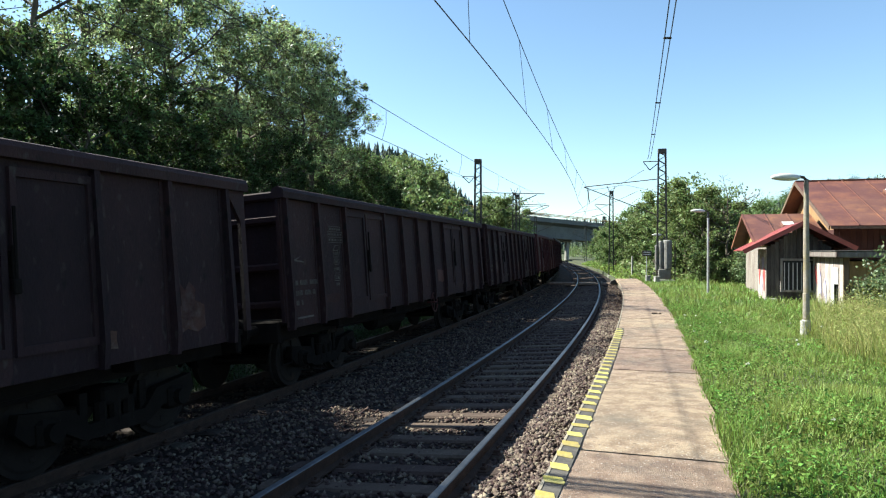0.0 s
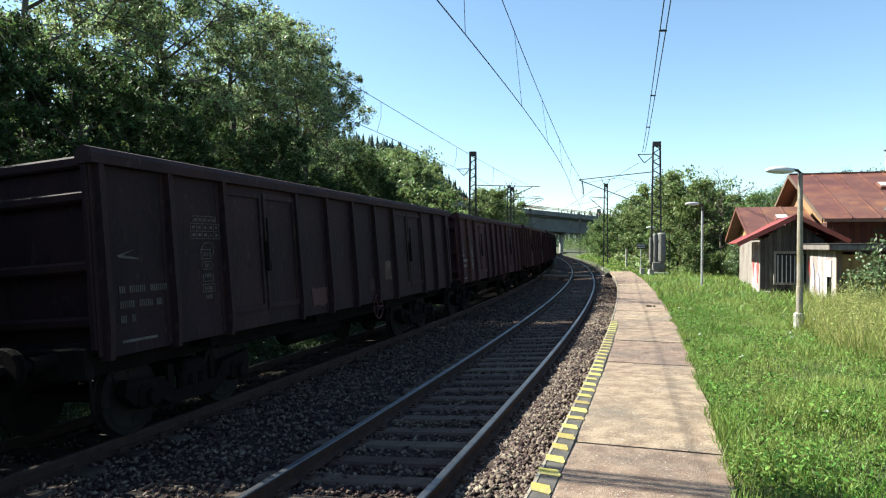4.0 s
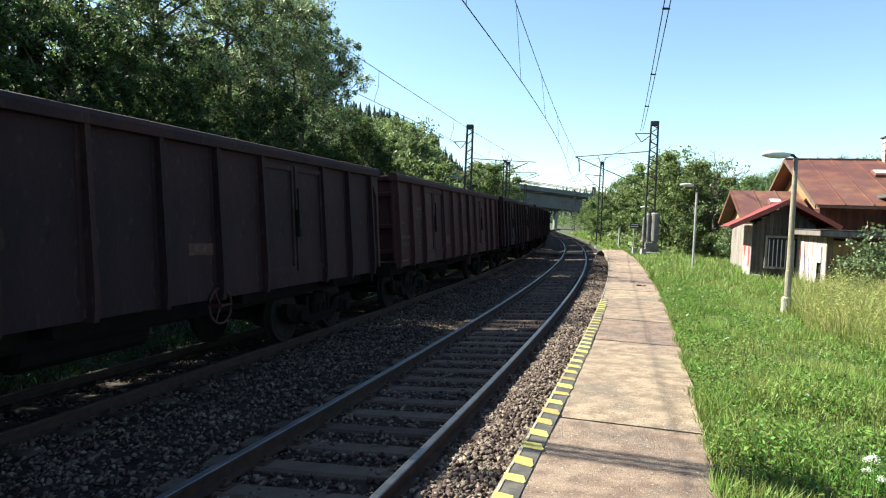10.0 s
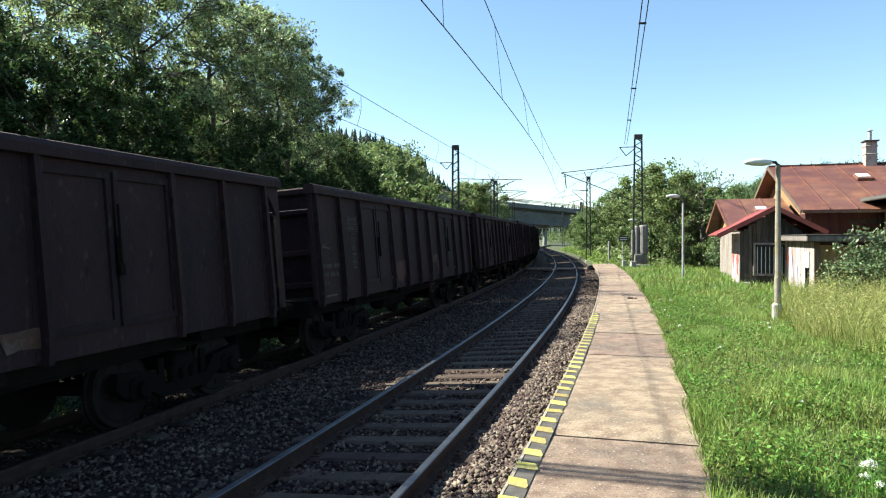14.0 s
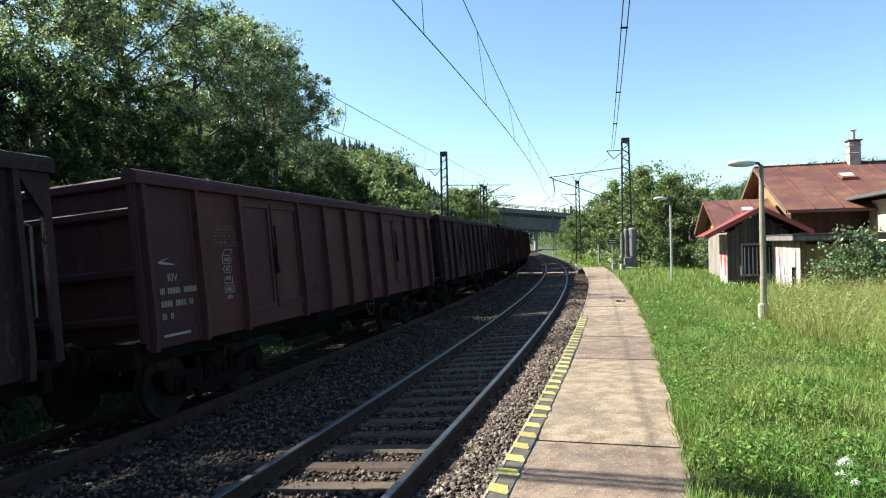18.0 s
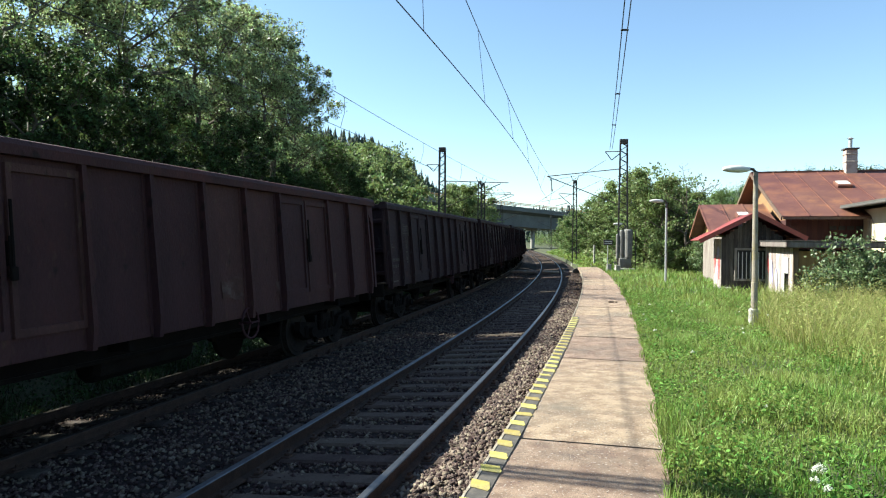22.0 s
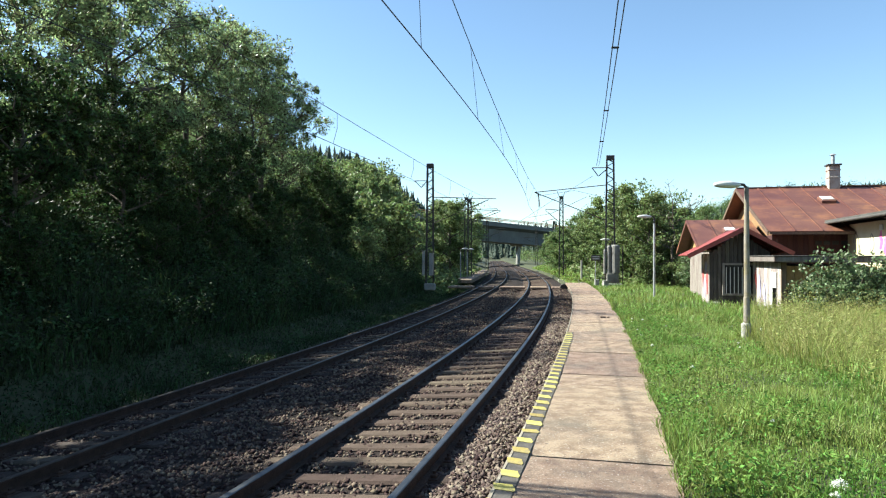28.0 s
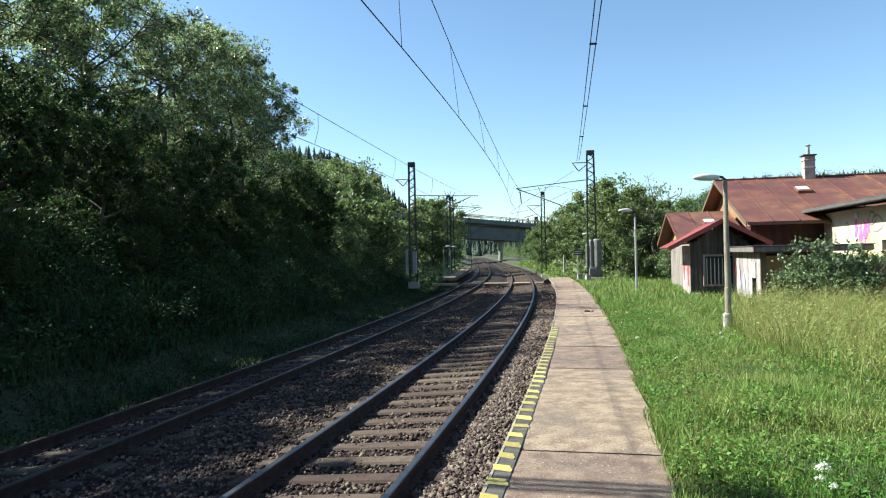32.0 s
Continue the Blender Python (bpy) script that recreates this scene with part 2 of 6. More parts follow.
# red boards, their colour lowered for the shade under the eave
M_REDWALL = mat("red_boards_darkened", (0.0408, 0.0109, 0.00781), (0.0594, 0.0157, 0.0109), 2, 0.8, bump=0.3, fine=30, vary=0.1, stretch=(6, 6, 0.6))
M_PLANK = mat("weathered_boards", (0.188, 0.163, 0.139), (0.297, 0.262, 0.228), 2.5, 0.9, bump=0.5, fine=30, c3=(0.119, 0.0792, 0.0598), big=0.8, vary=0.2, stretch=(5, 5, 0.6))
M_PLANKW = mat("peeling_white_boards", (0.277, 0.239, 0.216), (0.389, 0.361, 0.338), 3, 0.9, bump=0.5, fine=30, c3=(0.167, 0.0721, 0.0526), big=2.2, vary=0.15, stretch=(4, 4, 0.5))
# weathered boards with shade in the colour, for the front turned from the sun
M_PLANKD = mat("weathered_boards_shaded", (0.0595, 0.0504, 0.0434), (0.105, 0.091, 0.0784), 2.5, 0.9, bump=0.5, fine=30, c3=(0.042, 0.0315, 0.0266), big=0.8, vary=0.2, stretch=(5, 5, 0.6), spec=0.3)
M_OCHRE = mat("ochre_wood", (0.238, 0.139, 0.0528), (0.297, 0.185, 0.0792), 2, 0.8, bump=0.3, fine=30, vary=0.1, stretch=(5, 5, 0.6))
M_BROWNW = mat("brown_wood", (0.08, 0.048, 0.032), (0.128, 0.08, 0.052), 2, 0.85, bump=0.4, fine=30, vary=0.12, stretch=(5, 5, 0.6))
M_PLASTER = mat("cream_plaster", (0.47, 0.395, 0.25), (0.56, 0.49, 0.345), 1.2, 0.9, bump=0.3, fine=40, c3=(0.45, 0.31, 0.125), big=0.6, vary=0)
M_DARKROOF = mat("tar_paper", (0.045, 0.0413, 0.0375), (0.075, 0.0675, 0.06), 2, 0.9, bump=0.4, fine=30, vary=0)
M_DARK = mat("dark_interior", (0.02, 0.02, 0.02), (0.035, 0.033, 0.03), 2, 0.9, bump=0.2, fine=20, vary=0)
M_BRICK = mat("chimney_plaster", (0.31, 0.26, 0.223), (0.384, 0.335, 0.291), 2, 0.9, bump=0.4, fine=30, c3=(0.217, 0.124, 0.093), big=2, vary=0)
M_MAGENTA = mat("magenta_spray", (0.525, 0.084, 0.266), (0.574, 0.14, 0.315), 4, 0.8, bump=0.1, vary=0)
M_GREYSPRAY = mat("grey_spray", (0.112, 0.112, 0.104), (0.192, 0.184, 0.16), 4, 0.8, bump=0.1, vary=0)
M_LILAC = mat("lilac_spray", (0.294, 0.266, 0.434), (0.364, 0.336, 0.476), 4, 0.8, bump=0.1, vary=0)
M_REDSPRAY = mat("red_spray", (0.294, 0.042, 0.042), (0.35, 0.07, 0.063), 4, 0.8, bump=0.1, vary=0)
# wagons; paint tones kept below real paint to stand in for the side's shade
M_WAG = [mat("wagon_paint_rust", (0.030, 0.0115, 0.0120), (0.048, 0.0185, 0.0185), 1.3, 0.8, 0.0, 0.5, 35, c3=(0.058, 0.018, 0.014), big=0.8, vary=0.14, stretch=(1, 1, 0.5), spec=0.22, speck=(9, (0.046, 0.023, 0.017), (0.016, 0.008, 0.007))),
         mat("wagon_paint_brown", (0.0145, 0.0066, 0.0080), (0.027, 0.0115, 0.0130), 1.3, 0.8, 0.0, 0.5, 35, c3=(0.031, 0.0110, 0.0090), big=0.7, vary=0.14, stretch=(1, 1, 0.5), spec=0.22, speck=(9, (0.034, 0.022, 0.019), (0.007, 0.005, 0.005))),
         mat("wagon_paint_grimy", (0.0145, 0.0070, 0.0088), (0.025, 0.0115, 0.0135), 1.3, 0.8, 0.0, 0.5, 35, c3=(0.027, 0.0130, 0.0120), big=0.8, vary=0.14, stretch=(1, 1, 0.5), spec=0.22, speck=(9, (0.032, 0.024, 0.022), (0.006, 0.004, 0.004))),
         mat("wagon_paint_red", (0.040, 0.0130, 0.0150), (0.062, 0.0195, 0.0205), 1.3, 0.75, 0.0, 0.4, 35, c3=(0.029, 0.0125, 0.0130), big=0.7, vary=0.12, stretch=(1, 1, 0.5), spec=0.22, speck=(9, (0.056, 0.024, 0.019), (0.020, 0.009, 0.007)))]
M_SPRAYW = mat("pale_spray", (0.0612, 0.0533, 0.0446), (0.108, 0.0994, 0.0864), 3, 0.8, bump=0.1, c3=(0.0187, 0.0115, 0.0101), big=2.5, vary=0.1)
M_PATCH = mat("rust_patch", (0.0381, 0.019, 0.015), (0.0612, 0.0299, 0.0231), 6, 0.85, bump=0.3, c3=(0.0816, 0.0612, 0.0544), big=4, vary=0.2, spec=0.2)
M_SPRAYB = mat("black_spray", (0.008, 0.007, 0.007), (0.015, 0.013, 0.013), 3, 0.7, bump=0.1, vary=0, spec=0.15)
M_SPRAYR = mat("dull_red_spray", (0.0444, 0.0108, 0.0072), (0.0624, 0.018, 0.0132), 3, 0.8, bump=0.1, c3=(0.0264, 0.0108, 0.0084), big=3, vary=0)
# grimy underframe and wheels, coloured darker still for the shade below the wagons
M_UNDER = mat("underframe_grime_shade", (0.006, 0.0048, 0.0044), (0.0104, 0.0084, 0.0072), 3, 0.9, 0.0, 0.4, 40, vary=0.08, spec=0.06)
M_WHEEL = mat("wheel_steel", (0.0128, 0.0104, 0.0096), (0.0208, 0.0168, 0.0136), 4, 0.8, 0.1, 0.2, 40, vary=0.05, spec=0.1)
M_MARK = mat("white_lettering", (0.205, 0.187, 0.162), (0.24, 0.222, 0.196), 5, 0.8, bump=0.1, c3=(0.124, 0.112, 0.102), big=3, vary=0)
M_MARKF = mat("faded_lettering", (0.06, 0.052, 0.046), (0.11, 0.10, 0.09), 5, 0.85, bump=0.1, c3=(0.03, 0.022, 0.02), big=4, vary=0, spec=0.2)
M_HANDY = mat("yellow_handrail", (0.55, 0.42, 0.06), (0.62, 0.5, 0.1), 5, 0.6, bump=0.1, vary=0)
M_GALVD = mat("dull_pipe", (0.080, 0.075, 0.070), (0.110, 0.105, 0.100), 6, 0.6, 0.3, 0.1, vary=0)


# ---- mesh tools ----
class MB:
    """Collects vertices and faces of one mesh."""
    def __init__(self):
        self.v, self.f, self.k = [], [], []

    def add(self, vs, fs, k=0):
        o = len(self.v)
        self.v += [tuple(p) for p in vs]
        self.f += [tuple(i + o for i in f) for f in fs]
        self.k += [k] * len(fs)
        return self

    def box(self, c, s, c_=0.0, m=None, k=0):
        """A box of size s round c with its edges cut off by c_."""
        hx, hy, hz = s[0] / 2, s[1] / 2, s[2] / 2
        if c_ <= 0:
            vs = [Vector((x * hx, y * hy, z * hz)) for x in (-1, 1) for y in (-1, 1) for z in (-1, 1)]
            fs = [(0, 1, 3, 2), (4, 6, 7, 5), (0, 4, 5, 1), (2, 3, 7, 6), (0, 2, 6, 4), (1, 5, 7, 3)]
        else:
            e = min(c_, hx * 0.9, hy * 0.9, hz * 0.9)
            vs, fs = [], []
            ring = lambda a, b: [(-a, -b + e), (-a + e, -b), (a - e, -b), (a, -b + e), (a, b - e), (a - e, b), (-a + e, b), (-a, b - e)]
            for z, dx in ((-hz, e), (-hz + e, 0), (hz - e, 0), (hz, e)):
                vs += [Vector((x, y, z)) for x, y in ring(hx - dx, hy - dx)]
            for r in range(3):
                for i in range(8):
                    j = (i + 1) % 8
                    fs.append((r * 8 + i, r * 8 + j, r * 8 + 8 + j, r * 8 + 8 + i))
            fs += [tuple(range(7, -1, -1)), tuple(range(24, 32))]
        vs = [Vector(c) + (m @ p if m else p) for p in vs]
        return self.add(vs, fs, k)

    def beam(self, p, q, w, h=None, k=0, up=(0, 0, 1)):
        p, q = Vector(p), Vector(q)
        d = (q - p)
        n = d.normalized()
        u = Vector(up)
        if abs(n.dot(u)) > 0.98:
            u = Vector((0, 1, 0))
        a = n.cross(u).normalized()
        b = a.cross(n).normalized()
        return self.box((p + q) / 2, (w, d.length, h or w), 0, Matrix((a, n, b)).transposed(), k)

    def tube(self, pts, r, n=8, k=0, cap=True):
        pts = [Vector(p) for p in pts]
        rs = r if isinstance(r, (list, tuple)) else [r] * len(pts)
        vs, fs = [], []
        for i, p in enumerate(pts):
            d = (pts[min(i + 1, len(pts) - 1)] - pts[max(i - 1, 0)]).normalized()
            u = Vector((0, 0, 1)) if abs(d.z) < 0.95 else Vector((0, 1, 0))
            a = d.cross(u).normalized()
            b = a.cross(d)
            vs += [p + rs[i] * (math.cos(t) * a + math.sin(t) * b) for t in (2 * math.pi * j / n for j in range(n))]
        for i in range(len(pts) - 1):
            for j in range(n):
                j2 = (j + 1) % n
                fs.append((i * n + j, i * n + j2, i * n + n + j2, i * n + n + j))
        if cap:
            fs += [tuple(range(n - 1, -1, -1)), tuple(range((len(pts) - 1) * n, len(pts) * n))]
        return self.add(vs, fs, k)

    def prism(self, poly, z0, z1, m=None, k=0):
        """A flat outline in x, y drawn out from z0 to z1, then turned by m."""
        n = len(poly)
        vs = [Vector((x, y, z0)) for x, y in poly] + [Vector((x, y, z1)) for x, y in poly]
        if m:
            vs = [m @ p for p in vs]
        fs = [tuple(range(n - 1, -1, -1)), tuple(range(n, 2 * n))] + [(i, (i + 1) % n, n + (i + 1) % n, n + i) for i in range(n)]
        return self.add(vs, fs, k)

    def mesh(self, name, *mats, smooth=False):
        me = bpy.data.meshes.new(name)
        me.from_pydata(self.v, [], self.f)
        for m in mats:
            me.materials.append(m)
        if len(mats) > 1:
            me.polygons.foreach_set("material_index", self.k)
        if smooth:
            me.polygons.foreach_set("use_smooth", [True] * len(self.f))
        bm = bmesh.new()
        bm.from_mesh(me)
        bmesh.ops.recalc_face_normals(bm, faces=bm.faces)
        bm.to_mesh(me)
        bm.free()
        return me


def soup(name, v, nv, material):
    """A mesh of many loose faces of nv corners each, from an array of corners."""
    me = bpy.data.meshes.new(name)
    v = np.asarray(v, dtype=np.float32).reshape(-1, 3)
    nf = len(v) // nv
    me.vertices.add(len(v))
    me.vertices.foreach_set("co", v.ravel())
    me.loops.add(len(v))
    me.loops.foreach_set("vertex_index", np.arange(len(v), dtype=np.int32))
    me.polygons.add(nf)
    me.polygons.foreach_set("loop_start", np.arange(0, len(v), nv, dtype=np.int32))
    me.polygons.foreach_set("loop_total", np.full(nf, nv, dtype=np.int32))
    me.materials.append(material)
    me.update(calc_edges=True)
    return me


def part(name, me, parent, label="", m=None):
    ob = new(name, me)
    ob.parent = parent
    if m:
        ob.matrix_basis = m
    if label:
        tagged(ob, label)
    return ob


def thing(name, label, category, m=None, group="", kind="", me=None):
    ob = new(name, me)
    if m:
        ob.matrix_basis = m
    return tagged(ob, label, category, group, kind)


# ---- plan: the two tracks ----
RAIL_Z = -0.45
GAP = 3.78
CANT, CANT_FAR = 0.11, 0.125      # both tracks lie in one tilted plane: the outer rail higher, the inner track lower
LEAN = 4.4                        # degrees by which the wagons lean inwards


def track_x(y):
    """x of the platform track's middle at y."""
    if y < 5:
        return track_x(5) + 0.2546 * (y - 5)
    if y > 124:
        return track_x(124) + 0.0701 * (y - 124)
    return 0.270412 * y - 0.0016153 * y * y + 4.3411e-6 * y ** 3 - 2.881


def slope_at(y):
    return (track_x(y + 0.1) - track_x(y - 0.1)) / 0.2


def on(u, y, z=0.0):
    """A place u metres to the right of the platform track, along x."""
    return Vector((track_x(y) + u, y, z))


def heading(y):
    return -math.degrees(math.atan(slope_at(y)))


def smooth(a, b, t):
    t = min(1, max(0, (t - a) / (b - a)))
    return t * t * (3 - 2 * t)


def rail_line(gap, near_scale):
    """A track's middle as a table of y, x and rail height; the tilt runs out beyond the platform."""
    ya = np.concatenate([np.arange(-420, 60, 1.0), np.arange(60, 620, 4.0)])
    k = np.array([near_scale + (1 - near_scale) * smooth(20, 62, b) for b in ya])
    return ya * k - 0.1 * (1 - k), np.array([track_x(b) for b in ya]) * k - gap * k, 1.765 - 2.215 * k


NEAR_LINE, FAR_LINE = rail_line(0.0, 0.909), rail_line(GAP, 1.061)


def rail_at(line, y):
    """x, rail height and heading (degrees) of a track's middle at y."""
    x = float(np.interp(y, line[0], line[1]))
    dx = float(np.interp(y + 0.8, line[0], line[1]) - np.interp(y - 0.8, line[0], line[1])) / 1.6
    return x, float(np.interp(y, line[0], line[2])), -math.degrees(math.atan(dx))


HILL_X, HILL_Z = [0, 5, 9, 20, 38, 60, 100, 220], [0, 4, 10, 24, 33, 37, 42, 58]


def ground_z(u, y):
    """Height of the ground."""
    x = track_x(y) + u
    z = -0.12
    if u > 3.4:
        z = -0.06 - 0.25 * smooth(4, 14, u)
    if 2.1 > u > -6.8:
        z = -1.0
    elif 3.1 >= u >= 2.1:
        z = -0.3
    elif 3.4 >= u > 3.1:
        z = -0.05
    elif u <= -6.8:
        v = -u - 6.8
        b = 1 - 0.7 * smooth(34, 58, y)
        z = -1.0 + 0.45 * min(v, 1.2) + b * (0.62 * max(0, min(v - 1.2, 7.5)) + 0.12 * max(0, min(v - 8.7, 60)))
        z += 0.25 * noise.noise((x * 0.35, y * 0.35, 0)) * smooth(0.5, 3, v)
    # wooded hill on the far side of the line
    f = smooth(165, 290, y) * (1 - smooth(420, 700, y) * 0.3)
    z += f * float(np.interp(-x, HILL_X, HILL_Z)) * smooth(-14, -30, u)
    # hills beyond the village, and the end of the valley
    r = smooth(30, 110, u) * smooth(180, 340, y) * smooth(0.24, 0.5, x / max(y, 1))
    z += 34 * r * (1 + 0.25 * noise.noise((x * 0.006, y * 0.006, 2)))
    z += 25 * smooth(150, 600, u)
    z += smooth(430, 700, y) * 25 * (1 + 0.3 * noise.noise((x * 0.004, 0, 5)))
    if u < -60 and y < 220:
        z += 20 * smooth(60, 300, -u)
    return z


def grid_mesh(name, us, ys, zf, material, smooth_=True):
    v = [on(u, y, zf(u, y)) for y in ys for u in us]
    n = len(us)
    f = [(j * n + i, j * n + i + 1, j * n + n + i + 1, j * n + n + i) for j in range(len(ys) - 1) for i in range(n - 1)]
    me = bpy.data.meshes.new(name)
    me.from_pydata(v, [], f)
    me.materials.append(material)
    if smooth_:
        me.polygons.foreach_set("use_smooth", [True] * len(f))
    return me


def steps(*runs):
    out = []
    for a, b, d in runs:
        out += list(np.arange(a, b, d))
    return out + [runs[-1][1]]


US = steps((-1200, -200, 125), (-200, -40, 16), (-40, -16, 2.5), (-16, -6.8, 0.575), (-6.8, -6.7, 0.1), (-6.7, 2.0, 2.175), (2.0, 2.2, 0.1), (2.2, 3.4, 0.4), (3.4, 16, 0.8), (16, 60, 5), (60, 200, 20), (200, 1300, 100))
YS = steps((-400, -100, 50), (-100, -20, 10), (-20, 70, 1.5), (70, 160, 5), (160, 400, 15), (400, 1600, 75))
ground = tagged(new("ground", grid_mesh("ground", US, YS, ground_z, M_EARTH)), "grassy valley ground rising to a steep bank beside the line", "ground", kind="structure")


# ---- ballast, tracks ----
_BED = {}


def bed_at(y):
    q = round(y * 10)
    if q not in _BED:
        _BED[q] = (*rail_at(NEAR_LINE, y)[:2], *rail_at(FAR_LINE, y)[:2])
    return _BED[q]


def ballast_z(u, y):
    xn, zn, xf, zf = bed_at(y)
    x = track_x(y) + u
    dn, df = (x - xn) * 0.97, (x - xf) * 0.97
    near = zn - 0.195 + CANT / 1.5 * max(-1.3, min(0.95, dn))
    if dn > 0.9:
        near += 0.045 * smooth(0.9, 1.2, dn) + 0.02 * math.sin(u * 5)
    far = zf - 0.195 + CANT_FAR / 1.5 * max(-0.95, min(1.3, df))
    if df < -1.35:
        far -= 0.42 * (-1.35 - df)
    w = smooth(0.3, 0.7, (x - xf) / (xn - xf))
    a = far + (near - far) * w + 0.07 * max(0, 1 - abs(w - 0.5) / 0.5)
    return a + 0.035 * noise.noise((u * 2.2, y * 2.2, 1)) + 0.02 * noise.noise((u * 7, y * 7, 3))


BU = steps((-7.0, 2.06, 0.1646))
BY = steps((-40, 0, 1.0), (0, 26, 0.18), (26, 60, 0.6), (60, 150, 3), (150, 460, 12))
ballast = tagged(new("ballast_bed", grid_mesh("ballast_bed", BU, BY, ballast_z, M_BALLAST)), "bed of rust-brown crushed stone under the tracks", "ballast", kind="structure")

# loose stones of the bed
rng = np.random.default_rng(7)


def stones(n, u0, u1, y0, y1, size, material=M_STONE):
    base = np.array([[1, 0, 0], [-1, 0, 0], [0, 1, 0], [0, -1, 0], [0, 0, 1], [0, 0, -1]], dtype=float)
    tri = np.array([[0, 2, 4], [2, 1, 4], [1, 3, 4], [3, 0, 4], [2, 0, 5], [1, 2, 5], [3, 1, 5], [0, 3, 5]])
    u = rng.uniform(u0, u1, n)
    y = y0 + (y1 - y0) * rng.uniform(0, 1, n) ** 1.3
    out = np.zeros((n, 6, 3))
    s = size * rng.uniform(0.5, 1.35, n)
    shp = base[None] * (s[:, None, None] * rng.uniform(0.55, 1.0, (n, 6, 1))) + rng.normal(0, 0.18, (n, 6, 3)) * s[:, None, None]
    ang = rng.uniform(0, 6.28, n)
    ca, sa = np.cos(ang), np.sin(ang)
    tilt = rng.uniform(-0.9, 0.9, n)
    ct, st = np.cos(tilt), np.sin(tilt)
    x_, y_, z_ = shp[..., 0], shp[..., 1], shp[..., 2] * 0.8
    y2, z2 = y_ * ct[:, None] - z_ * st[:, None], y_ * st[:, None] + z_ * ct[:, None]
    out[..., 0] = x_ * ca[:, None] - y2 * sa[:, None]
    out[..., 1] = x_ * sa[:, None] + y2 * ca[:, None]
    out[..., 2] = z2
    px = np.array([track_x(b) + a for a, b in zip(u, y)])
    pz = np.array([ballast_z(a, b) for a, b in zip(u, y)]) + s * 0.25
    out += np.stack([px, y, pz], 1)[:, None, :]
    faces = out[:, tri, :].reshape(-1, 3)
    me = bpy.data.meshes.new("stones")
    me.vertices.add(n * 6)
    me.vertices.foreach_set("co", out.astype(np.float32).ravel())
    idx = (np.arange(n)[:, None, None] * 6 + tri[None]).astype(np.int32)
    me.loops.add(n * 24)
    me.loops.foreach_set("vertex_index", idx.ravel())
    me.polygons.add(n * 8)
    me.polygons.foreach_set("loop_start", np.arange(0, n * 24, 3, dtype=np.int32))
    me.polygons.foreach_set("loop_total", np.full(n * 8, 3, dtype=np.int32))
    me.materials.append(material)
    me.update(calc_edges=True)
    return me


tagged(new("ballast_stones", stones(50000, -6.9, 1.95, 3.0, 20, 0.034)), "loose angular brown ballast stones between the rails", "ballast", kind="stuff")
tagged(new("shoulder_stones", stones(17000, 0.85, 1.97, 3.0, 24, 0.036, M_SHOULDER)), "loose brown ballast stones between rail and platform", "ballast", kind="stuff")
tagged(new("rear_ballast_stones", stones(12000, -6.9, 1.95, -12, 3.1, 0.04)), "loose brown ballast stones further back along the line", "ballast", kind="stuff")
tagged(new("far_ballast_stones", stones(16000, -6.9, 1.95, 20, 50, 0.045)), "loose angular brown ballast stones further along the line", "ballast", kind="stuff")


def rail_mesh(line, off, y0, y1, head, lift):
    prof = [(-0.07, -0.16), (0.07, -0.16), (0.07, -0.145), (0.012, -0.125), (0.012, -0.045), (0.036, -0.035), (0.036, -0.008), (0.028, 0), (-0.028, 0), (-0.036, -0.008), (-0.036, -0.035), (-0.012, -0.045), (-0.012, -0.125), (-0.07, -0.145)]
    ys = list(np.arange(y0, 60, 1.0)) + list(np.arange(60, y1, 6.0))
    mb = MB()
    n = len(prof)
    vs, fs, ks = [], [], []
    for y in ys:
        x, z0, h = rail_at(line, y)
        c, s = math.cos(math.radians(h)), -math.sin(math.radians(h))
        for a, z in prof:
            vs.append((x + (off + a) * c, y - (off + a) * s, z0 + lift + z))
    for i in range(len(ys) - 1):
        for j in range(n):
            fs.append((i * n + j, i * n + (j + 1) % n, i * n + n + (j + 1) % n, i * n + n + j))
            ks.append(1 if j in (6, 7, 8) else 0)
    mb.v, mb.f, mb.k = vs, fs, ks
    return mb.mesh("rail", M_RAIL, head)


def sleeper_mesh(material):
    mb = MB()
    mb.box((0, 0, 0), (2.45, 0.25, 0.2), 0.025)
    return mb.mesh("sleeper", material)


def plate_mesh():
    mb = MB()
    mb.box((0, 0, 0.008), (0.34, 0.16, 0.016), 0.004)
    for sx in (-0.12, 0.12):
        mb.box((sx, 0, 0.03), (0.06, 0.09, 0.035), 0.008)
        mb.tube([(sx, 0, 0.04), (sx, 0, 0.075)], 0.016, 6)
    return mb.mesh("rail_fastening", M_RAIL)


def build_track(line, label, cant, gap, rail_top, rail_label, sleeper):
    tip = math.degrees(math.atan(cant / 1.5))
    t = thing("railway_track", label, "railway track", group="tracks of the line")
    for side in (-0.753, 0.753):
        part("rail", rail_mesh(line, side, -60, 460, rail_top, math.copysign(cant / 2, side)), t, rail_label)
    sm, pm = sleeper_mesh(sleeper), plate_mesh()
    y = -12.0
    while y < 112:
        x, z, h = rail_at(line, y)
        h = pose(x, y, z - 0.262 + random.uniform(-0.006, 0.006), 0, -tip, h + random.uniform(-0.8, 0.8))
        part("sleeper", sm, t, m=h)
        if y < 26:
            for side in (-0.753, 0.753):
                part("rail_fastening", pm, t, m=h @ pose(side, 0, 0.098))
        y += gap
    return t


build_track(NEAR_LINE, "platform track with brown concrete sleepers and polished rails", CANT, 0.56, M_RAILTOP, "rust-brown steel rail with a polished head", M_SLEEPER)
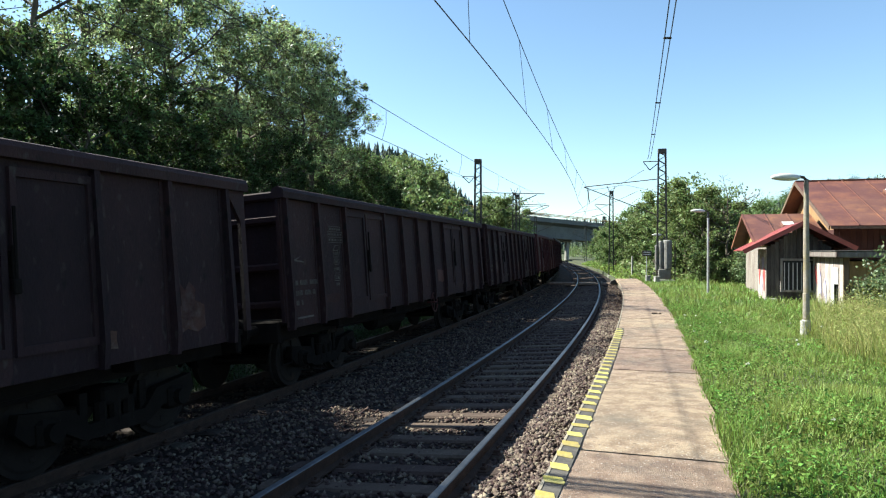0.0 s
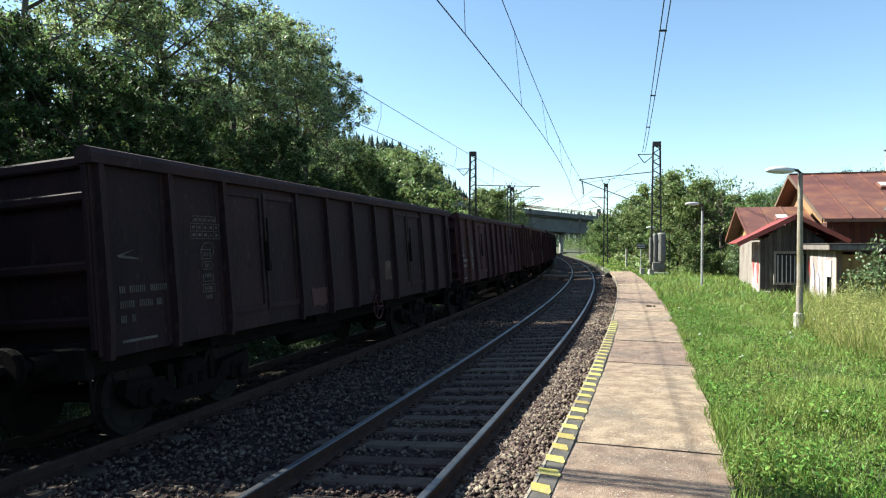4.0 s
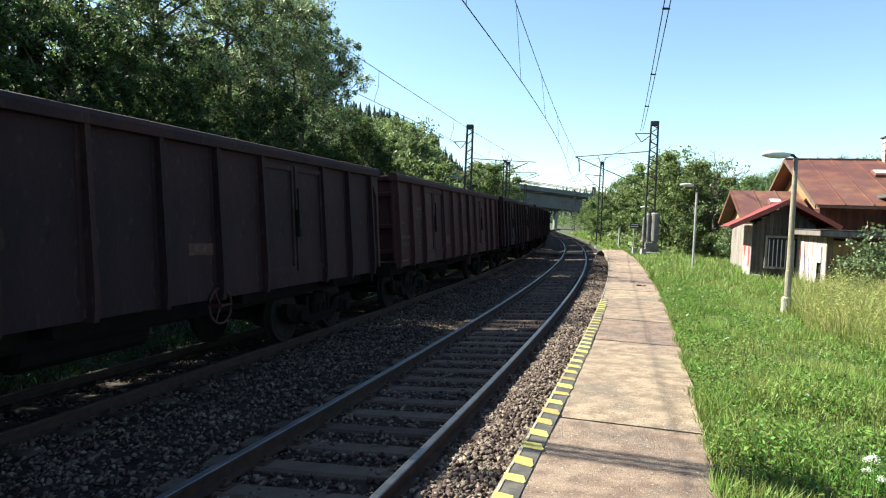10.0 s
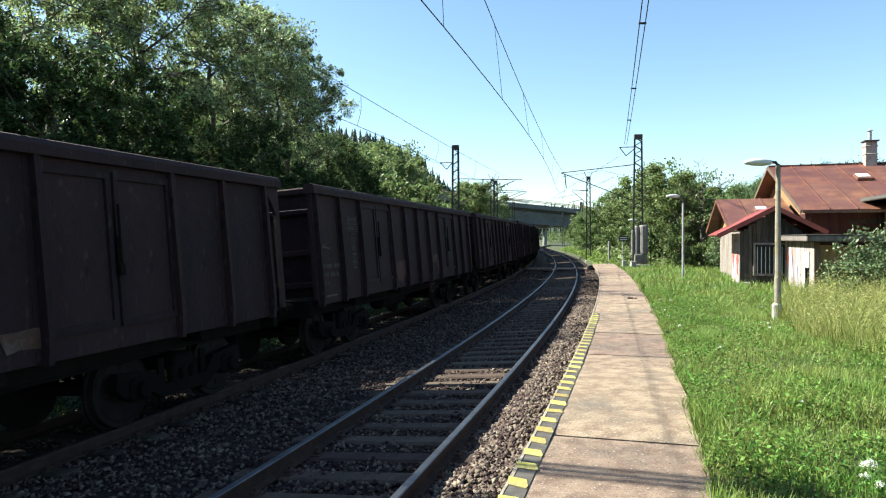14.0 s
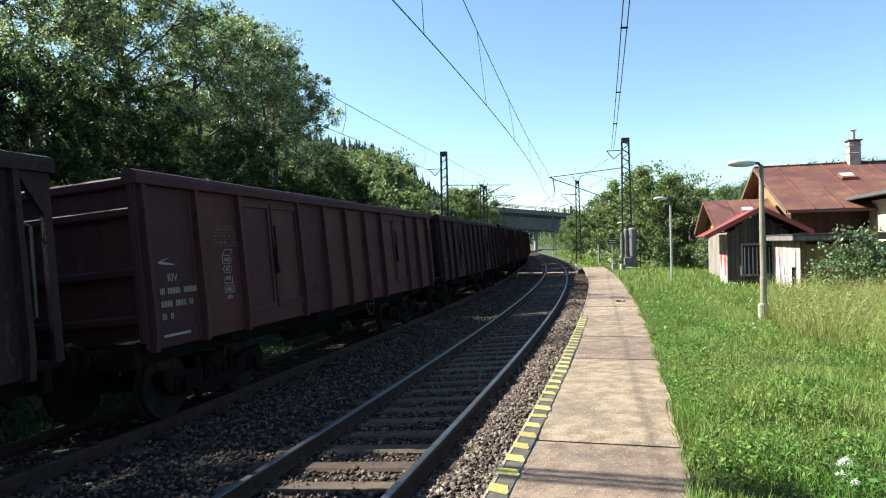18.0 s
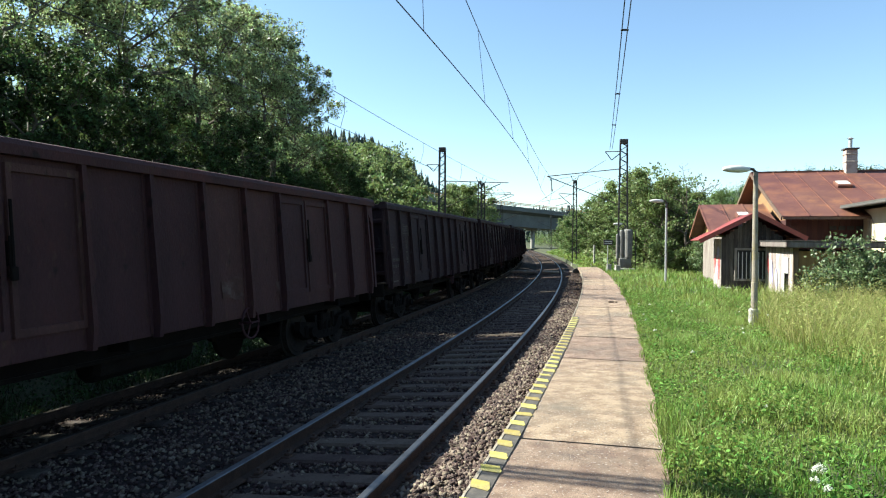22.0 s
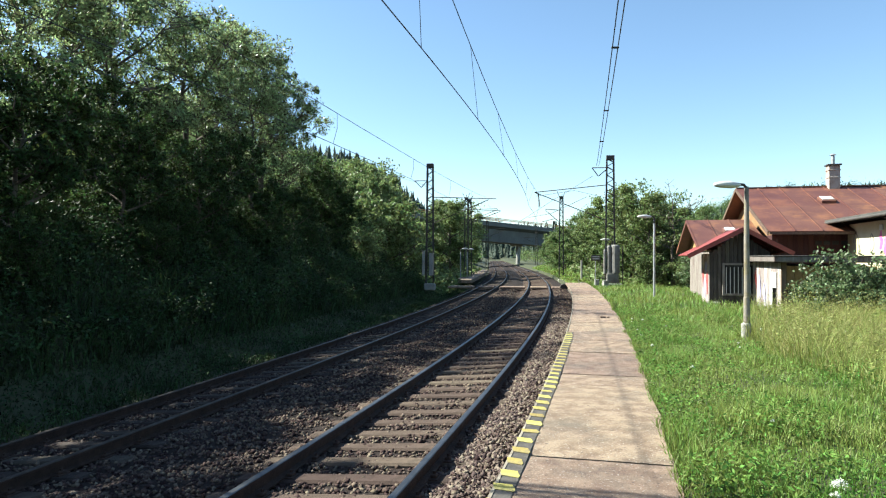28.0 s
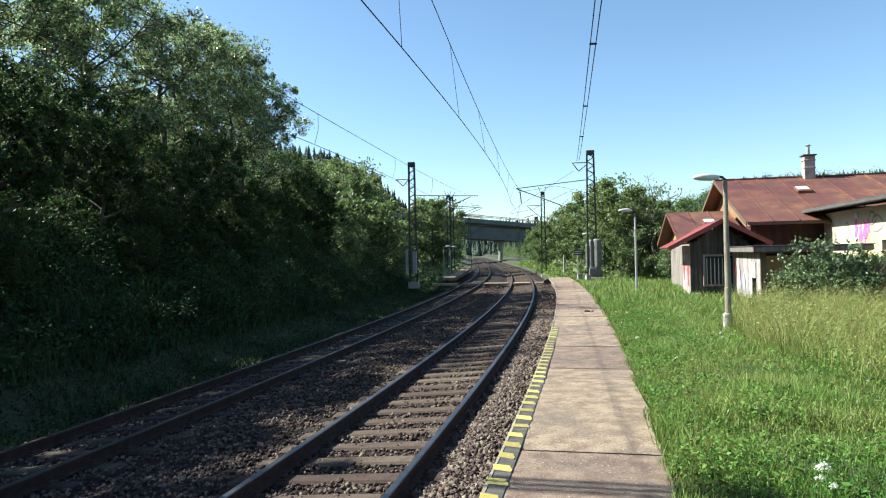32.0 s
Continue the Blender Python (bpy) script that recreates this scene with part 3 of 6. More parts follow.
build_track(FAR_LINE, "far track in shade with rusty rails on concrete sleepers", CANT_FAR, 0.63, M_RAILTOP2, "rusty steel rail with a head coloured dark for shade", M_SLEEPF)

# ---- platform ----
platform = tagged(new("platform"), "low worn concrete platform with grassy joints and a striped edge", "platform", kind="structure")
PU0, PU1 = 1.93, 3.38
JOINTS = [-30, -22, -15, -9, -5, -1.6, 1.3, 3.35, 5.72, 9.12, 9.95, 12.3, 14.1, 15.9, 18.0, 20.2, 22.5, 24.7, 27.2, 29.6, 32.0, 34.6, 37.0, 39.5, 41.8, 44.2, 46.6]


def slab_mesh(y0, y1, z=0.0):
    """A slab with slightly worn, uneven edges."""
    n, w = max(2, int((y1 - y0) / 0.5)), 5
    g = 0.017
    y0, y1 = y0 + g, y1 - g
    vs, fs = [], []
    for i in range(n + 1):
        y = y0 + (y1 - y0) * i / n
        for j in range(w + 1):
            u = PU0 + (PU1 - PU0) * j / w
            if j == w:
                u += 0.05 * noise.noise((y * 1.7, 3, 0)) + 0.03 * noise.noise((y * 6, 3, 0))
            e = 0.006 if i in (0, n) else 0
            zz = z - e + 0.004 * noise.noise((u * 2, y * 2, 7))
            yy = y - (u - PU0) * 0.22
            vs.append(on(u + (0), yy + 0.2, zz))
    m = (n + 1) * (w + 1)
    vs += [Vector((p.x, p.y, p.z - 0.14)) for p in vs]
    idx = lambda i, j: i * (w + 1) + j
    for i in range(n):
        for j in range(w):
            fs.append((idx(i, j), idx(i, j + 1), idx(i + 1, j + 1), idx(i + 1, j)))
    rim = [idx(0, j) for j in range(w + 1)] + [idx(i, w) for i in range(1, n + 1)] + [idx(n, j) for j in range(w - 1, -1, -1)] + [idx(i, 0) for i in range(n - 1, 0, -1)]
    for a, b in zip(rim, rim[1:] + rim[:1]):
        fs.append((a, a + m, b + m, b))
    mb = MB()
    mb.add(vs, fs)
    return mb.mesh("platform_slab", M_PLAT)


for a, b in zip(JOINTS, JOINTS[1:]):
    part("platform_slab", slab_mesh(a, b, random.uniform(-0.006, 0.004)), platform)
# the wall under the edge
vs = [on(PU0 + 0.1, y, z) for y in np.arange(-30, 46.5, 1.5) for z in (-0.9, -0.13)]
mbw = MB()
mbw.add(vs, [(2 * i, 2 * i + 1, 2 * i + 3, 2 * i + 2) for i in range(len(vs) // 2 - 1)])
part("edge_wall", mbw.mesh("edge_wall", M_PLATSIDE), platform)
# striped edge: a black band with yellow bars
mbs = MB()
EY = list(np.arange(-6, 15.8, 0.6))
vs = []
for y in EY:
    vs += [on(PU0 + 0.004, y, 0.006), on(PU0 + 0.17, y, 0.006), on(PU0 + 0.17, y, 0.0), on(PU0 + 0.004, y, -0.0)]
mbs.add(vs, [(4 * i + a, 4 * i + (a + 1) % 4, 4 * i + 4 + (a + 1) % 4, 4 * i + 4 + a) for i in range(len(EY) - 1) for a in range(4)])
part("black_edge_band", mbs.mesh("black_edge_band", M_BLACKP), platform, "worn black painted edge band")

mbs = MB()
vs = []
for i, y in enumerate(np.arange(-6, 40, 0.3)):
    q = 0.022 + 0.012 * noise.noise((y * 3, 8, 0))
    vs += [on(PU0 - 0.003, y, 0.010), on(PU0 + q, y, 0.0115), on(PU0 + q, y, 0.0), on(PU0 - 0.003, y, -0.03)]
mbs.add(vs, [(4 * i + a, 4 * i + (a + 1) % 4, 4 * i + 4 + (a + 1) % 4, 4 * i + 4 + a) for i in range(len(vs) // 4 - 1) for a in range(4)])
part("edge_line", mbs.mesh("edge_line", M_EDGE), platform, "pale worn line along the edge")


def stripe_mesh():
    mb = MB()
    mb.prism([(0.0, -0.05), (0.06, -0.07), (0.15, -0.11), (0.168, -0.07), (0.16, 0.045), (0.08, 0.075), (0.006, 0.095)], 0.0, 0.004)
    return mb.mesh("yellow_bar", M_YELLOW)


stripe = stripe_mesh()
y = -2.0
while y < 15.6:
    part("yellow_bar", stripe, platform, m=pose(*on(PU0 + 0.004, y, 0.0085), 0, 0, heading(y) + 11 + random.uniform(-5, 5)) @ Matrix.Diagonal((random.uniform(0.8, 1), random.uniform(0.75, 1.15), 1, 1)))
    y += 0.335 + random.uniform(-0.012, 0.012)


# ---- open goods wagons ----
W_LEN, W_BODY, W_HALF = 14.04, 12.82, 1.42
FLOOR, TOP = 1.165, 3.2
PANELS = [1.08, 1.06, 1.93, 1.085, 1.085, 1.085, 1.085, 1.93, 1.06, 1.08]   # third and eighth are doors


def wagon_meshes():
    d = {}
    for w in sorted(set(PANELS)):
        mb = MB()
        if w < 1.5:
            mb.box((0, 0, (FLOOR - 0.12 + TOP - 0.05) / 2), (0.02, w - 0.02, TOP - FLOOR + 0.07), 0.004)
            d[w] = mb.mesh("side_panel", M_WAG[0])
        else:
            leaf = w / 2 - 0.03
            mb.box((0.0, 0, (FLOOR - 0.12 + TOP - 0.05) / 2), (0.03, leaf + 0.05, TOP - FLOOR + 0.07), 0.006)
            d[w] = mb.mesh("door", M_WAG[0])
            # raised frame round the leaf, one ring
            mb = MB()
            za, zb_, ya = FLOOR + 0.12, TOP - 0.2, leaf / 2 - 0.005
            loop = [(ya, za), (ya, zb_), (-ya, zb_), (-ya, za)]
            inner = [(ya - 0.075, za + 0.085), (ya - 0.075, zb_ - 0.085), (-ya + 0.075, zb_ - 0.085), (-ya + 0.075, za + 0.085)]
            vs = [(0.013, p, q) for p, q in loop] + [(0.047, p * 0.985, q) for p, q in loop] + [(0.047, p * 1.015, q) for p, q in inner] + [(0.013, p, q) for p, q in inner]
            mb.add(vs, [(r * 4 + i, r * 4 + (i + 1) % 4, r * 4 + 4 + (i + 1) % 4, r * 4 + 4 + i) for r in range(3) for i in range(4)])
            d["frame"] = mb.mesh("door_frame", M_WAG[0])
            mb = MB()
            mb.tube([(0, 0, -0.07), (0, 0, 0.07)], 0.022, 6)
            d["hinge"] = mb.mesh("hinge", M_WAG[0])
    mb = MB()
    zb, zt = FLOOR - 0.14, TOP - 0.05
    mb.prism([(-0.02, zb), (0.1, zb), (0.13, zb + 0.25), (0.10, zt), (-0.02, zt)], -0.035, 0.035, Matrix(((1, 0, 0, 0), (0, 0, -1, 0), (0, 1, 0, 0), (0, 0, 0, 1))))
    for s in (-1, 1):
        mb.box((0.012, s * 0.06, (zb + zt) / 2), (0.016, 0.06, zt - zb - 0.1), 0.003)
    d["post"] = mb.mesh("side_post", M_WAG[0])
    mb = MB()
    mb.tube([(-0.06, 0, -0.12), (-0.06, 0, 0.12)], 0.02, 6)
    mb.box((0.0, 0, 0), (0.03, 0.05, 0.34), 0.008)
    mb.tube([(0.02, 0, -0.16), (0.02, 0, 0.52)], 0.016, 6)
    mb.box((0.02, 0, -0.2), (0.04, 0.08, 0.14), 0.01)
    d["handle"] = mb.mesh("door_handle", M_UNDER)
    # rounded rim along the sides
    mb = MB()
    ring = [(-0.10, -0.13), (0.115, -0.13), (0.125, -0.03), (0.09, 0.03), (0.02, 0.055), (-0.05, 0.04), (-0.1, 0.0)]
    vs = []
    for yy in (-W_BODY / 2 - 0.1, W_BODY / 2 + 0.1):
        vs += [(x, yy, z) for x, z in ring]
    n = len(ring)
    mb.add(vs, [(i, (i + 1) % n, n + (i + 1) % n, n + i) for i in range(n)] + [tuple(range(n)), tuple(range(2 * n - 1, n - 1, -1))])
    d["rim"] = mb.mesh("top_rim", M_WAG[0])
    mb = MB()
    mb.box((0, 0, TOP - 0.04), (2 * W_HALF - 0.2, 0.14, 0.13), 0.025)
    d["end_rim"] = mb.mesh("end_rim", M_WAG[0])
    # end wall with ribs
    mb = MB()
    mb.box((0, 0, (FLOOR + TOP) / 2), (2 * W_HALF - 0.06, 0.03, TOP - FLOOR - 0.05), 0.005)
    d["end"] = mb.mesh("end_wall", M_WAG[0])
    mb = MB()
    mb.box((0, 0.07, 0), (2 * W_HALF - 0.1, 0.12, 0.13), 0.03)
    d["end_rib"] = mb.mesh("end_rib", M_WAG[0])
    mb = MB()
    mb.prism([(0.1, -0.02), (-0.3, -0.02), (-0.3, 0.06), (0.0, 0.5), (0.0, 2.0), (0.1, 2.0)], -0.02, 0.035, Matrix(((0, 0, 1, 0.02), (1, 0, 0, 0), (0, -1, 0, 0), (0, 0, 0, 1))))
    d["corner"] = mb.mesh("corner_gusset", M_WAG[0])
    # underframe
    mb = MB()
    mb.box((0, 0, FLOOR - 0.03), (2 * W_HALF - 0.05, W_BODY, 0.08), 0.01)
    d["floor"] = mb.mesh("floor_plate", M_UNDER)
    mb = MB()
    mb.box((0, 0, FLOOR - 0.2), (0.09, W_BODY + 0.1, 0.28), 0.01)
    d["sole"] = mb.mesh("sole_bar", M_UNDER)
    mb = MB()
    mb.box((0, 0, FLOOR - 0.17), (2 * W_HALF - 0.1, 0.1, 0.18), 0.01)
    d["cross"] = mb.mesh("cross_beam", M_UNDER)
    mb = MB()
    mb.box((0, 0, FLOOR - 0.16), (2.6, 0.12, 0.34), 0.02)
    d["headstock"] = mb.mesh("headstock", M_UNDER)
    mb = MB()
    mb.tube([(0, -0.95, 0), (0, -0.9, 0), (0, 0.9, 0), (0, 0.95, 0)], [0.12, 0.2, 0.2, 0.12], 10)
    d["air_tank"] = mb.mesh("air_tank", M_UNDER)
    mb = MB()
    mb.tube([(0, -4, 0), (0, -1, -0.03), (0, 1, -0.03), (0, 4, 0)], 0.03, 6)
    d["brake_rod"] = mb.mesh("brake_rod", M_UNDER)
    # bogie
    mb = MB()
    for x in (-1.0, 1.0):
        prof = [(-1.25, 0.52), (-1.2, 0.7), (-0.6, 0.62), (-0.4, 0.42), (0.4, 0.42), (0.6, 0.62), (1.2, 0.7), (1.25, 0.52), (1.1, 0.38), (0.7, 0.4), (0.45, 0.26), (-0.45, 0.26), (-0.7, 0.4), (-1.1, 0.38)]
        mb.prism(prof, x - 0.06, x + 0.06, Matrix(((0, 0, 1, 0), (1, 0, 0, 0), (0, 1, 0, 0), (0, 0, 0, 1))))
        for yy in (-0.9, 0.9):
            mb.box((x, yy, 0.46), (0.24, 0.28, 0.28), 0.04)
            mb.tube([(x + 0.02, yy, 0.46), (x + math.copysign(0.2, x), yy, 0.46)], 0.1, 10)
        for yy in (-0.2, 0.0, 0.2):
            mb.tube([(x, yy, 0.34), (x, yy, 0.62)], 0.07, 8)
        for yy in (-0.42, 0.42):
            mb.beam((x, yy, 0.75), (x * 0.98, yy, 0.2), 0.04, 0.1)
    mb.box((0, 0, 0.66), (2.1, 0.4, 0.2), 0.03)
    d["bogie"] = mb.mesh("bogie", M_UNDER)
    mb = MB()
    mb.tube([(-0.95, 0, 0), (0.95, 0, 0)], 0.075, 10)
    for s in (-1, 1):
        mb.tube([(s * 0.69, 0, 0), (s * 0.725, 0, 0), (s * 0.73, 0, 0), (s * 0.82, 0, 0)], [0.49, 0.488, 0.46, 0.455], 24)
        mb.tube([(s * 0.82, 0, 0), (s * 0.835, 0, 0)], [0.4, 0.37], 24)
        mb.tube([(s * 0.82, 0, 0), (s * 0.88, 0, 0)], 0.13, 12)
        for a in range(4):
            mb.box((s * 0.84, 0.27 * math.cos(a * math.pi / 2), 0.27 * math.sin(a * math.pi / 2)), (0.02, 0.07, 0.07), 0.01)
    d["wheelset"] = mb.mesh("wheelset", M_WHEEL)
    mb = MB()
    mb.tube([(0, 0, 0), (0, 0.38, 0)], 0.085, 10)
    mb.tube([(0, 0.36, 0), (0, 0.58, 0)], 0.06, 10)
    mb.tube([(0, 0.56, 0), (0, 0.6, 0), (0, 0.62, 0)], [0.2, 0.22, 0.18], 16)
    d["buffer"] = mb.mesh("buffer", M_UNDER)
    mb = MB()
    mb.tube([(0, 0, 0), (0, 0.3, 0), (0, 0.42, 0.06), (0, 0.45, -0.02)], 0.035, 6)
    mb.tube([(-0.06, 0.35, 0), (-0.07, 0.62, -0.1), (0.07, 0.62, -0.1), (0.06, 0.35, 0)], 0.022, 6)
    mb.tube([(0.35, 0.0, -0.05), (0.36, 0.25, -0.25), (0.2, 0.5, -0.42), (0.05, 0.6, -0.3)], 0.03, 6)
    d["coupling"] = mb.mesh("coupling", M_UNDER)
    mb = MB()
    mb.tube([(0, 0, 0), (0, 0.12, 0.02), (0, 0.14, 0.95), (0, 0, 1.0)], 0.016, 6)
    d["handrail"] = mb.mesh("handrail", M_GALVD)
    mb = MB()
    pts = [(0.0, 0.24 * math.cos(a), 0.24 * math.sin(a)) for a in np.linspace(0, 2 * math.pi, 19)]
    mb.tube(pts, 0.017, 6, cap=False)
    for a in range(3):
        mb.beam((0, 0, 0), (0, 0.24 * math.cos(a * 2.09), 0.24 * math.sin(a * 2.09)), 0.025, 0.012, up=(1, 0, 0))
    mb.tube([(-0.2, 0, 0), (0.03, 0, 0)], 0.025, 6)
    d["brake_wheel"] = mb.mesh("brake_wheel", M_WAG[3])
    mb = MB()
    mb.tube([(0, -0.15, 0), (0, -0.15, -0.35), (0, 0.15, -0.35), (0, 0.15, 0)], 0.015, 6)
    d["step"] = mb.mesh("step", M_UNDER)
    # painted marks: load table, pictures, number line as bars
    mb = MB()
    for r in range(3):
        w = 0.78 if r else 0.62
        mb.box((0, 0, -0.13 * r), (0.003, w, 0.012))
        for c in range(6):
            mb.box((0, -w / 2 + w * c / 5, -0.13 * r - 0.06), (0.003, 0.011, 0.11))
        for c in range(5):
            mb.box((0, -w / 2 + w * (c + 0.5) / 5, -0.13 * r - 0.065), (0.003, 0.07, 0.05))
    mb.box((0, 0, -0.39), (0.003, 0.78, 0.012))
    d["table"] = mb.mesh("load_table", M_MARKF)
    mb = MB()
    line = lambda p, q: mb.beam((0, p[0], p[1]), (0, q[0], q[1]), 0.014, 0.003, up=(1, 0, 0))
    loop = lambda pts: [line(p, q) for p, q in zip(pts, pts[1:] + pts[:1])]
    # a box, a barrel, an open tray and a plate in outline
    loop([(-0.15, -0.58), (0.1, -0.58), (0.1, -0.42), (-0.15, -0.42)])
    for p, q in (((-0.15, -0.42), (-0.04, -0.3)), ((0.1, -0.42), (0.2, -0.3)), ((-0.04, -0.3), (0.2, -0.3)), ((0.1, -0.58), (0.2, -0.46)), ((0.2, -0.46), (0.2, -0.3))):
        line(p, q)
    loop([(-0.15, -0.69), (-0.1, -0.63), (0.1, -0.63), (0.15, -0.69), (0.1, -0.76), (-0.1, -0.76)])
    for p, q in (((-0.13, -0.84), (-0.13, -0.97)), ((-0.13, -0.97), (0.14, -0.97)), ((0.14, -0.97), (0.14, -0.84))):
        line(p, q)
    loop([(-0.15, -1.15), (0.17, -1.15), (0.17, -1.02), (-0.15, -1.02)])
    for z, n_ in ((-0.5, 4), (-0.695, 3), (-0.87, 4), (-1.085, 5), (-1.24, 4)):
        for q in range(n_):
            mb.box((0, (q - n_ / 2 + 0.5) * 0.045, z), (0.003, 0.024, 0.07))
    d["outlines"] = mb.mesh("load_stencil", M_MARK)
    mb = MB()
    for z, ws in ((-0.21, (0.1, 0.3, 0.34)), (-0.4, (0.26, 0.24, 0.12)), (-0.58, (0.12, 0.08))):
        yy = -0.4
        for w in ws:
            for q in np.arange(0, w - 0.02, 0.036):
                mb.box((0, yy + q, z), (0.003, 0.02, 0.09))
            yy += w + 0.07
    mb.prism([(-0.42, 0.22), (-0.1, 0.3), (-0.33, 0.225), (-0.05, 0.185), (-0.05, 0.165), (-0.38, 0.19)], -0.001, 0.002, Matrix(((0, 0, 1, 0), (1, 0, 0, 0), (0, 1, 0, 0), (0, 0, 0, 1))))
    mb.box((0, -0.1, -0.86), (0.003, 0.62, 0.035))
    d["number"] = mb.mesh("number_line", M_MARK)
    mb = MB()
    for s in (-1, 1):
        mb.box((0, s * 0.13, 0), (0.003, 0.02, 0.3))
        mb.box((0, 0, s * 0.14), (0.003, 0.26, 0.02))
    mb.box((0, 0, 0.04), (0.003, 0.16, 0.05))
    mb.box((0, 0, -0.05), (0.003, 0.14, 0.05))
    d["grid_mark"] = mb.mesh("grid_mark", M_MARKF)
    cu = bpy.data.curves.new("lettering", "FONT")
    cu.body, cu.size, cu.extrude = "RIV", 0.14, 0.001
    cu.materials.append(M_MARK)
    d["riv"] = cu
    return d


WM = wagon_meshes()


def build_wagon(n, paint, label):
    w = thing("open_wagon", label, "goods wagon", group="wagons of the train")
    painted = []
    x = W_HALF
    yy = -W_BODY / 2
    edges = [yy]
    for i, wd in enumerate(PANELS):
        c = yy + wd / 2 + 0.003
        if wd > 1.5:
            for s in (-1, 1):
                dr = part("door", WM[wd], w, m=pose(x + 0.01, c + s * wd / 4, 0))
                painted.append(dr)
                painted.append(part("door_frame", WM["frame"], dr))
                for z in (FLOOR + 0.3, FLOOR + 1.0, FLOOR + 1.65):
                    painted.append(part("hinge", WM["hinge"], dr, m=pose(0.05, s * (wd / 4 - 0.015), z)))
            part("door_handle", WM["handle"], dr, "black latch bar", m=pose(0.07, -wd / 4 + 0.02, FLOOR + 0.95))
        else:
            painted.append(part("side_panel", WM[wd], w, m=pose(x, c, 0)))
        yy += wd
        edges.append(yy)
    for k, e in enumerate(edges):
        if n == 2 and k in (1, 9):
            continue
        painted.append(part("side_post", WM["post"], w, m=pose(x, max(-W_BODY / 2 + 0.04, min(W_BODY / 2 - 0.04, e)), 0)))
    painted.append(part("side_wall", WM_LEFT, w))
    for s in (-1, 1):
        painted.append(part("top_rim", WM["rim"], w, m=pose(s * W_HALF, 0, TOP, 0, 0, 0 if s > 0 else 180)))
        painted.append(part("end_wall", WM["end"], w, m=pose(0, s * (W_BODY / 2 - 0.3), 0, 0, 0, 0 if s > 0 else 180)))
        for z in (FLOOR + 0.25, FLOOR + 0.85, TOP - 0.42):
            painted.append(part("end_rib", WM["end_rib"], w, m=pose(0, s * (W_BODY / 2 - 0.3), z, 0, 0, 0 if s > 0 else 180)))
        painted.append(part("end_rim", WM["end_rim"], w, m=pose(0, s * (W_BODY / 2 - 0.26), 0)))
        b = part("bogie", WM["bogie"], w, m=pose(0, s * 4.5, 0))
        for q in (-0.9, 0.9):
            part("wheelset", WM["wheelset"], b, m=pose(0, q, 0.46))
        for q in (-0.875, 0.875):
            part("buffer", WM["buffer"], w, m=pose(q, s * W_BODY / 2, 1.05, 0, 0, 0 if s > 0 else 180))
        part("coupling", WM["coupling"], w, m=pose(0, s * W_BODY / 2, 1.02, 0, 0, 0 if s > 0 else 180))
        painted.append(part("corner_gusset", WM["corner"], w, m=pose(W_HALF, s * (W_BODY / 2 - 0.02), TOP - 0.05, 0, 0, 0 if s > 0 else 180)))
    part("handrail", WM["handrail"], w, "bent pipe handrail", m=pose(1.25, W_BODY / 2 - 0.12, 1.6))
    part("step", WM["step"], w, "bent steel step", m=pose(1.3, -W_BODY / 2 + 0.1, 0.85))
    if n == 2:
        mbg = MB()
        mbg.tube([(0, -0.16, 0), (0.05, -0.14, 0.2), (0.06, 0.1, 0.24), (0.03, 0.2, 0.05)], 0.028, 6)
        mbg.box((0.02, 0.02, 0.02), (0.06, 0.2, 0.12), 0.02)
        part("brake_lever", mbg.mesh("brake_lever", M_HANDY), w, "yellow painted brake lever", pose(1.42, -W_BODY / 2 + 0.62, 0.86))
    part("floor_plate", WM["floor"], w)
    for s in (-1, 1):
        part("sole_bar", WM["sole"], w, m=pose(s * 1.0, 0, 0))
        part("headstock", WM["headstock"], w, m=pose(0, s * (W_BODY / 2 + 0.03), 0))
    for q in (-4.5, -1.6, 1.6, 4.5):
        part("cross_beam", WM["cross"], w, m=pose(0, q, 0))
    part("air_tank", WM["air_tank"], w, m=pose(0.7, -0.7, 0.72))
    part("brake_rod", WM["brake_rod"], w, m=pose(1.05, 0, 0.84))
    part("brake_wheel", WM["brake_wheel"], w, "rusty red brake wheel", m=pose(1.46, 0.9, 0.95))
    if n not in (8, 25):
        marks = [part("load_table", WM["table"], w, "faded stencilled load table", m=pose(x + 0.022, -W_BODY / 2 + 1.78, TOP - 0.5 - 0.1 * (n % 3)) @ Matrix.Scale(0.74, 4))]
        marks.append(part("load_stencil", WM["outlines"], w, "white stencilled load pictures", m=pose(x + 0.022, -W_BODY / 2 + 1.78, TOP - 0.62 - 0.1 * (n % 3)) @ Matrix.Scale(0.74, 4)))
        marks.append(part("number_line", WM["number"], w, "white number lettering", m=pose(x + 0.022, -W_BODY / 2 + 0.62, FLOOR + 0.76) @ Matrix.Scale(0.86, 4)))
        for o in marks:
            tagged(o, kind="stuff")
            if n not in (2, 5, 19):
                o.material_slots[0].link = "OBJECT"
                o.material_slots[0].material = M_MARKF
        if n in (2, 5, 19):
            part("lettering", WM["riv"], w, "white letters", m=pose(x + 0.022, -W_BODY / 2 + 0.42, FLOOR + 0.7, 90, 0, 90))
        if n % 4 == 1:
            part("grid_mark", WM["grid_mark"], w, "faded white hatched mark", m=pose(x + 0.022, 0.5, FLOOR + 0.55))
    # old paint patches and scuffs
    rp = random.Random(90 + n)
    for k in range(5):
        q = rp.choice((-4.7, -3.0, -1.66, 0.63, 1.78, 4.0, 5.2))
        yc, zc, hw, hh = q + rp.uniform(-0.2, 0.2), FLOOR + rp.uniform(0.12, 0.6), rp.uniform(0.12, 0.36), rp.uniform(0.05, 0.24)
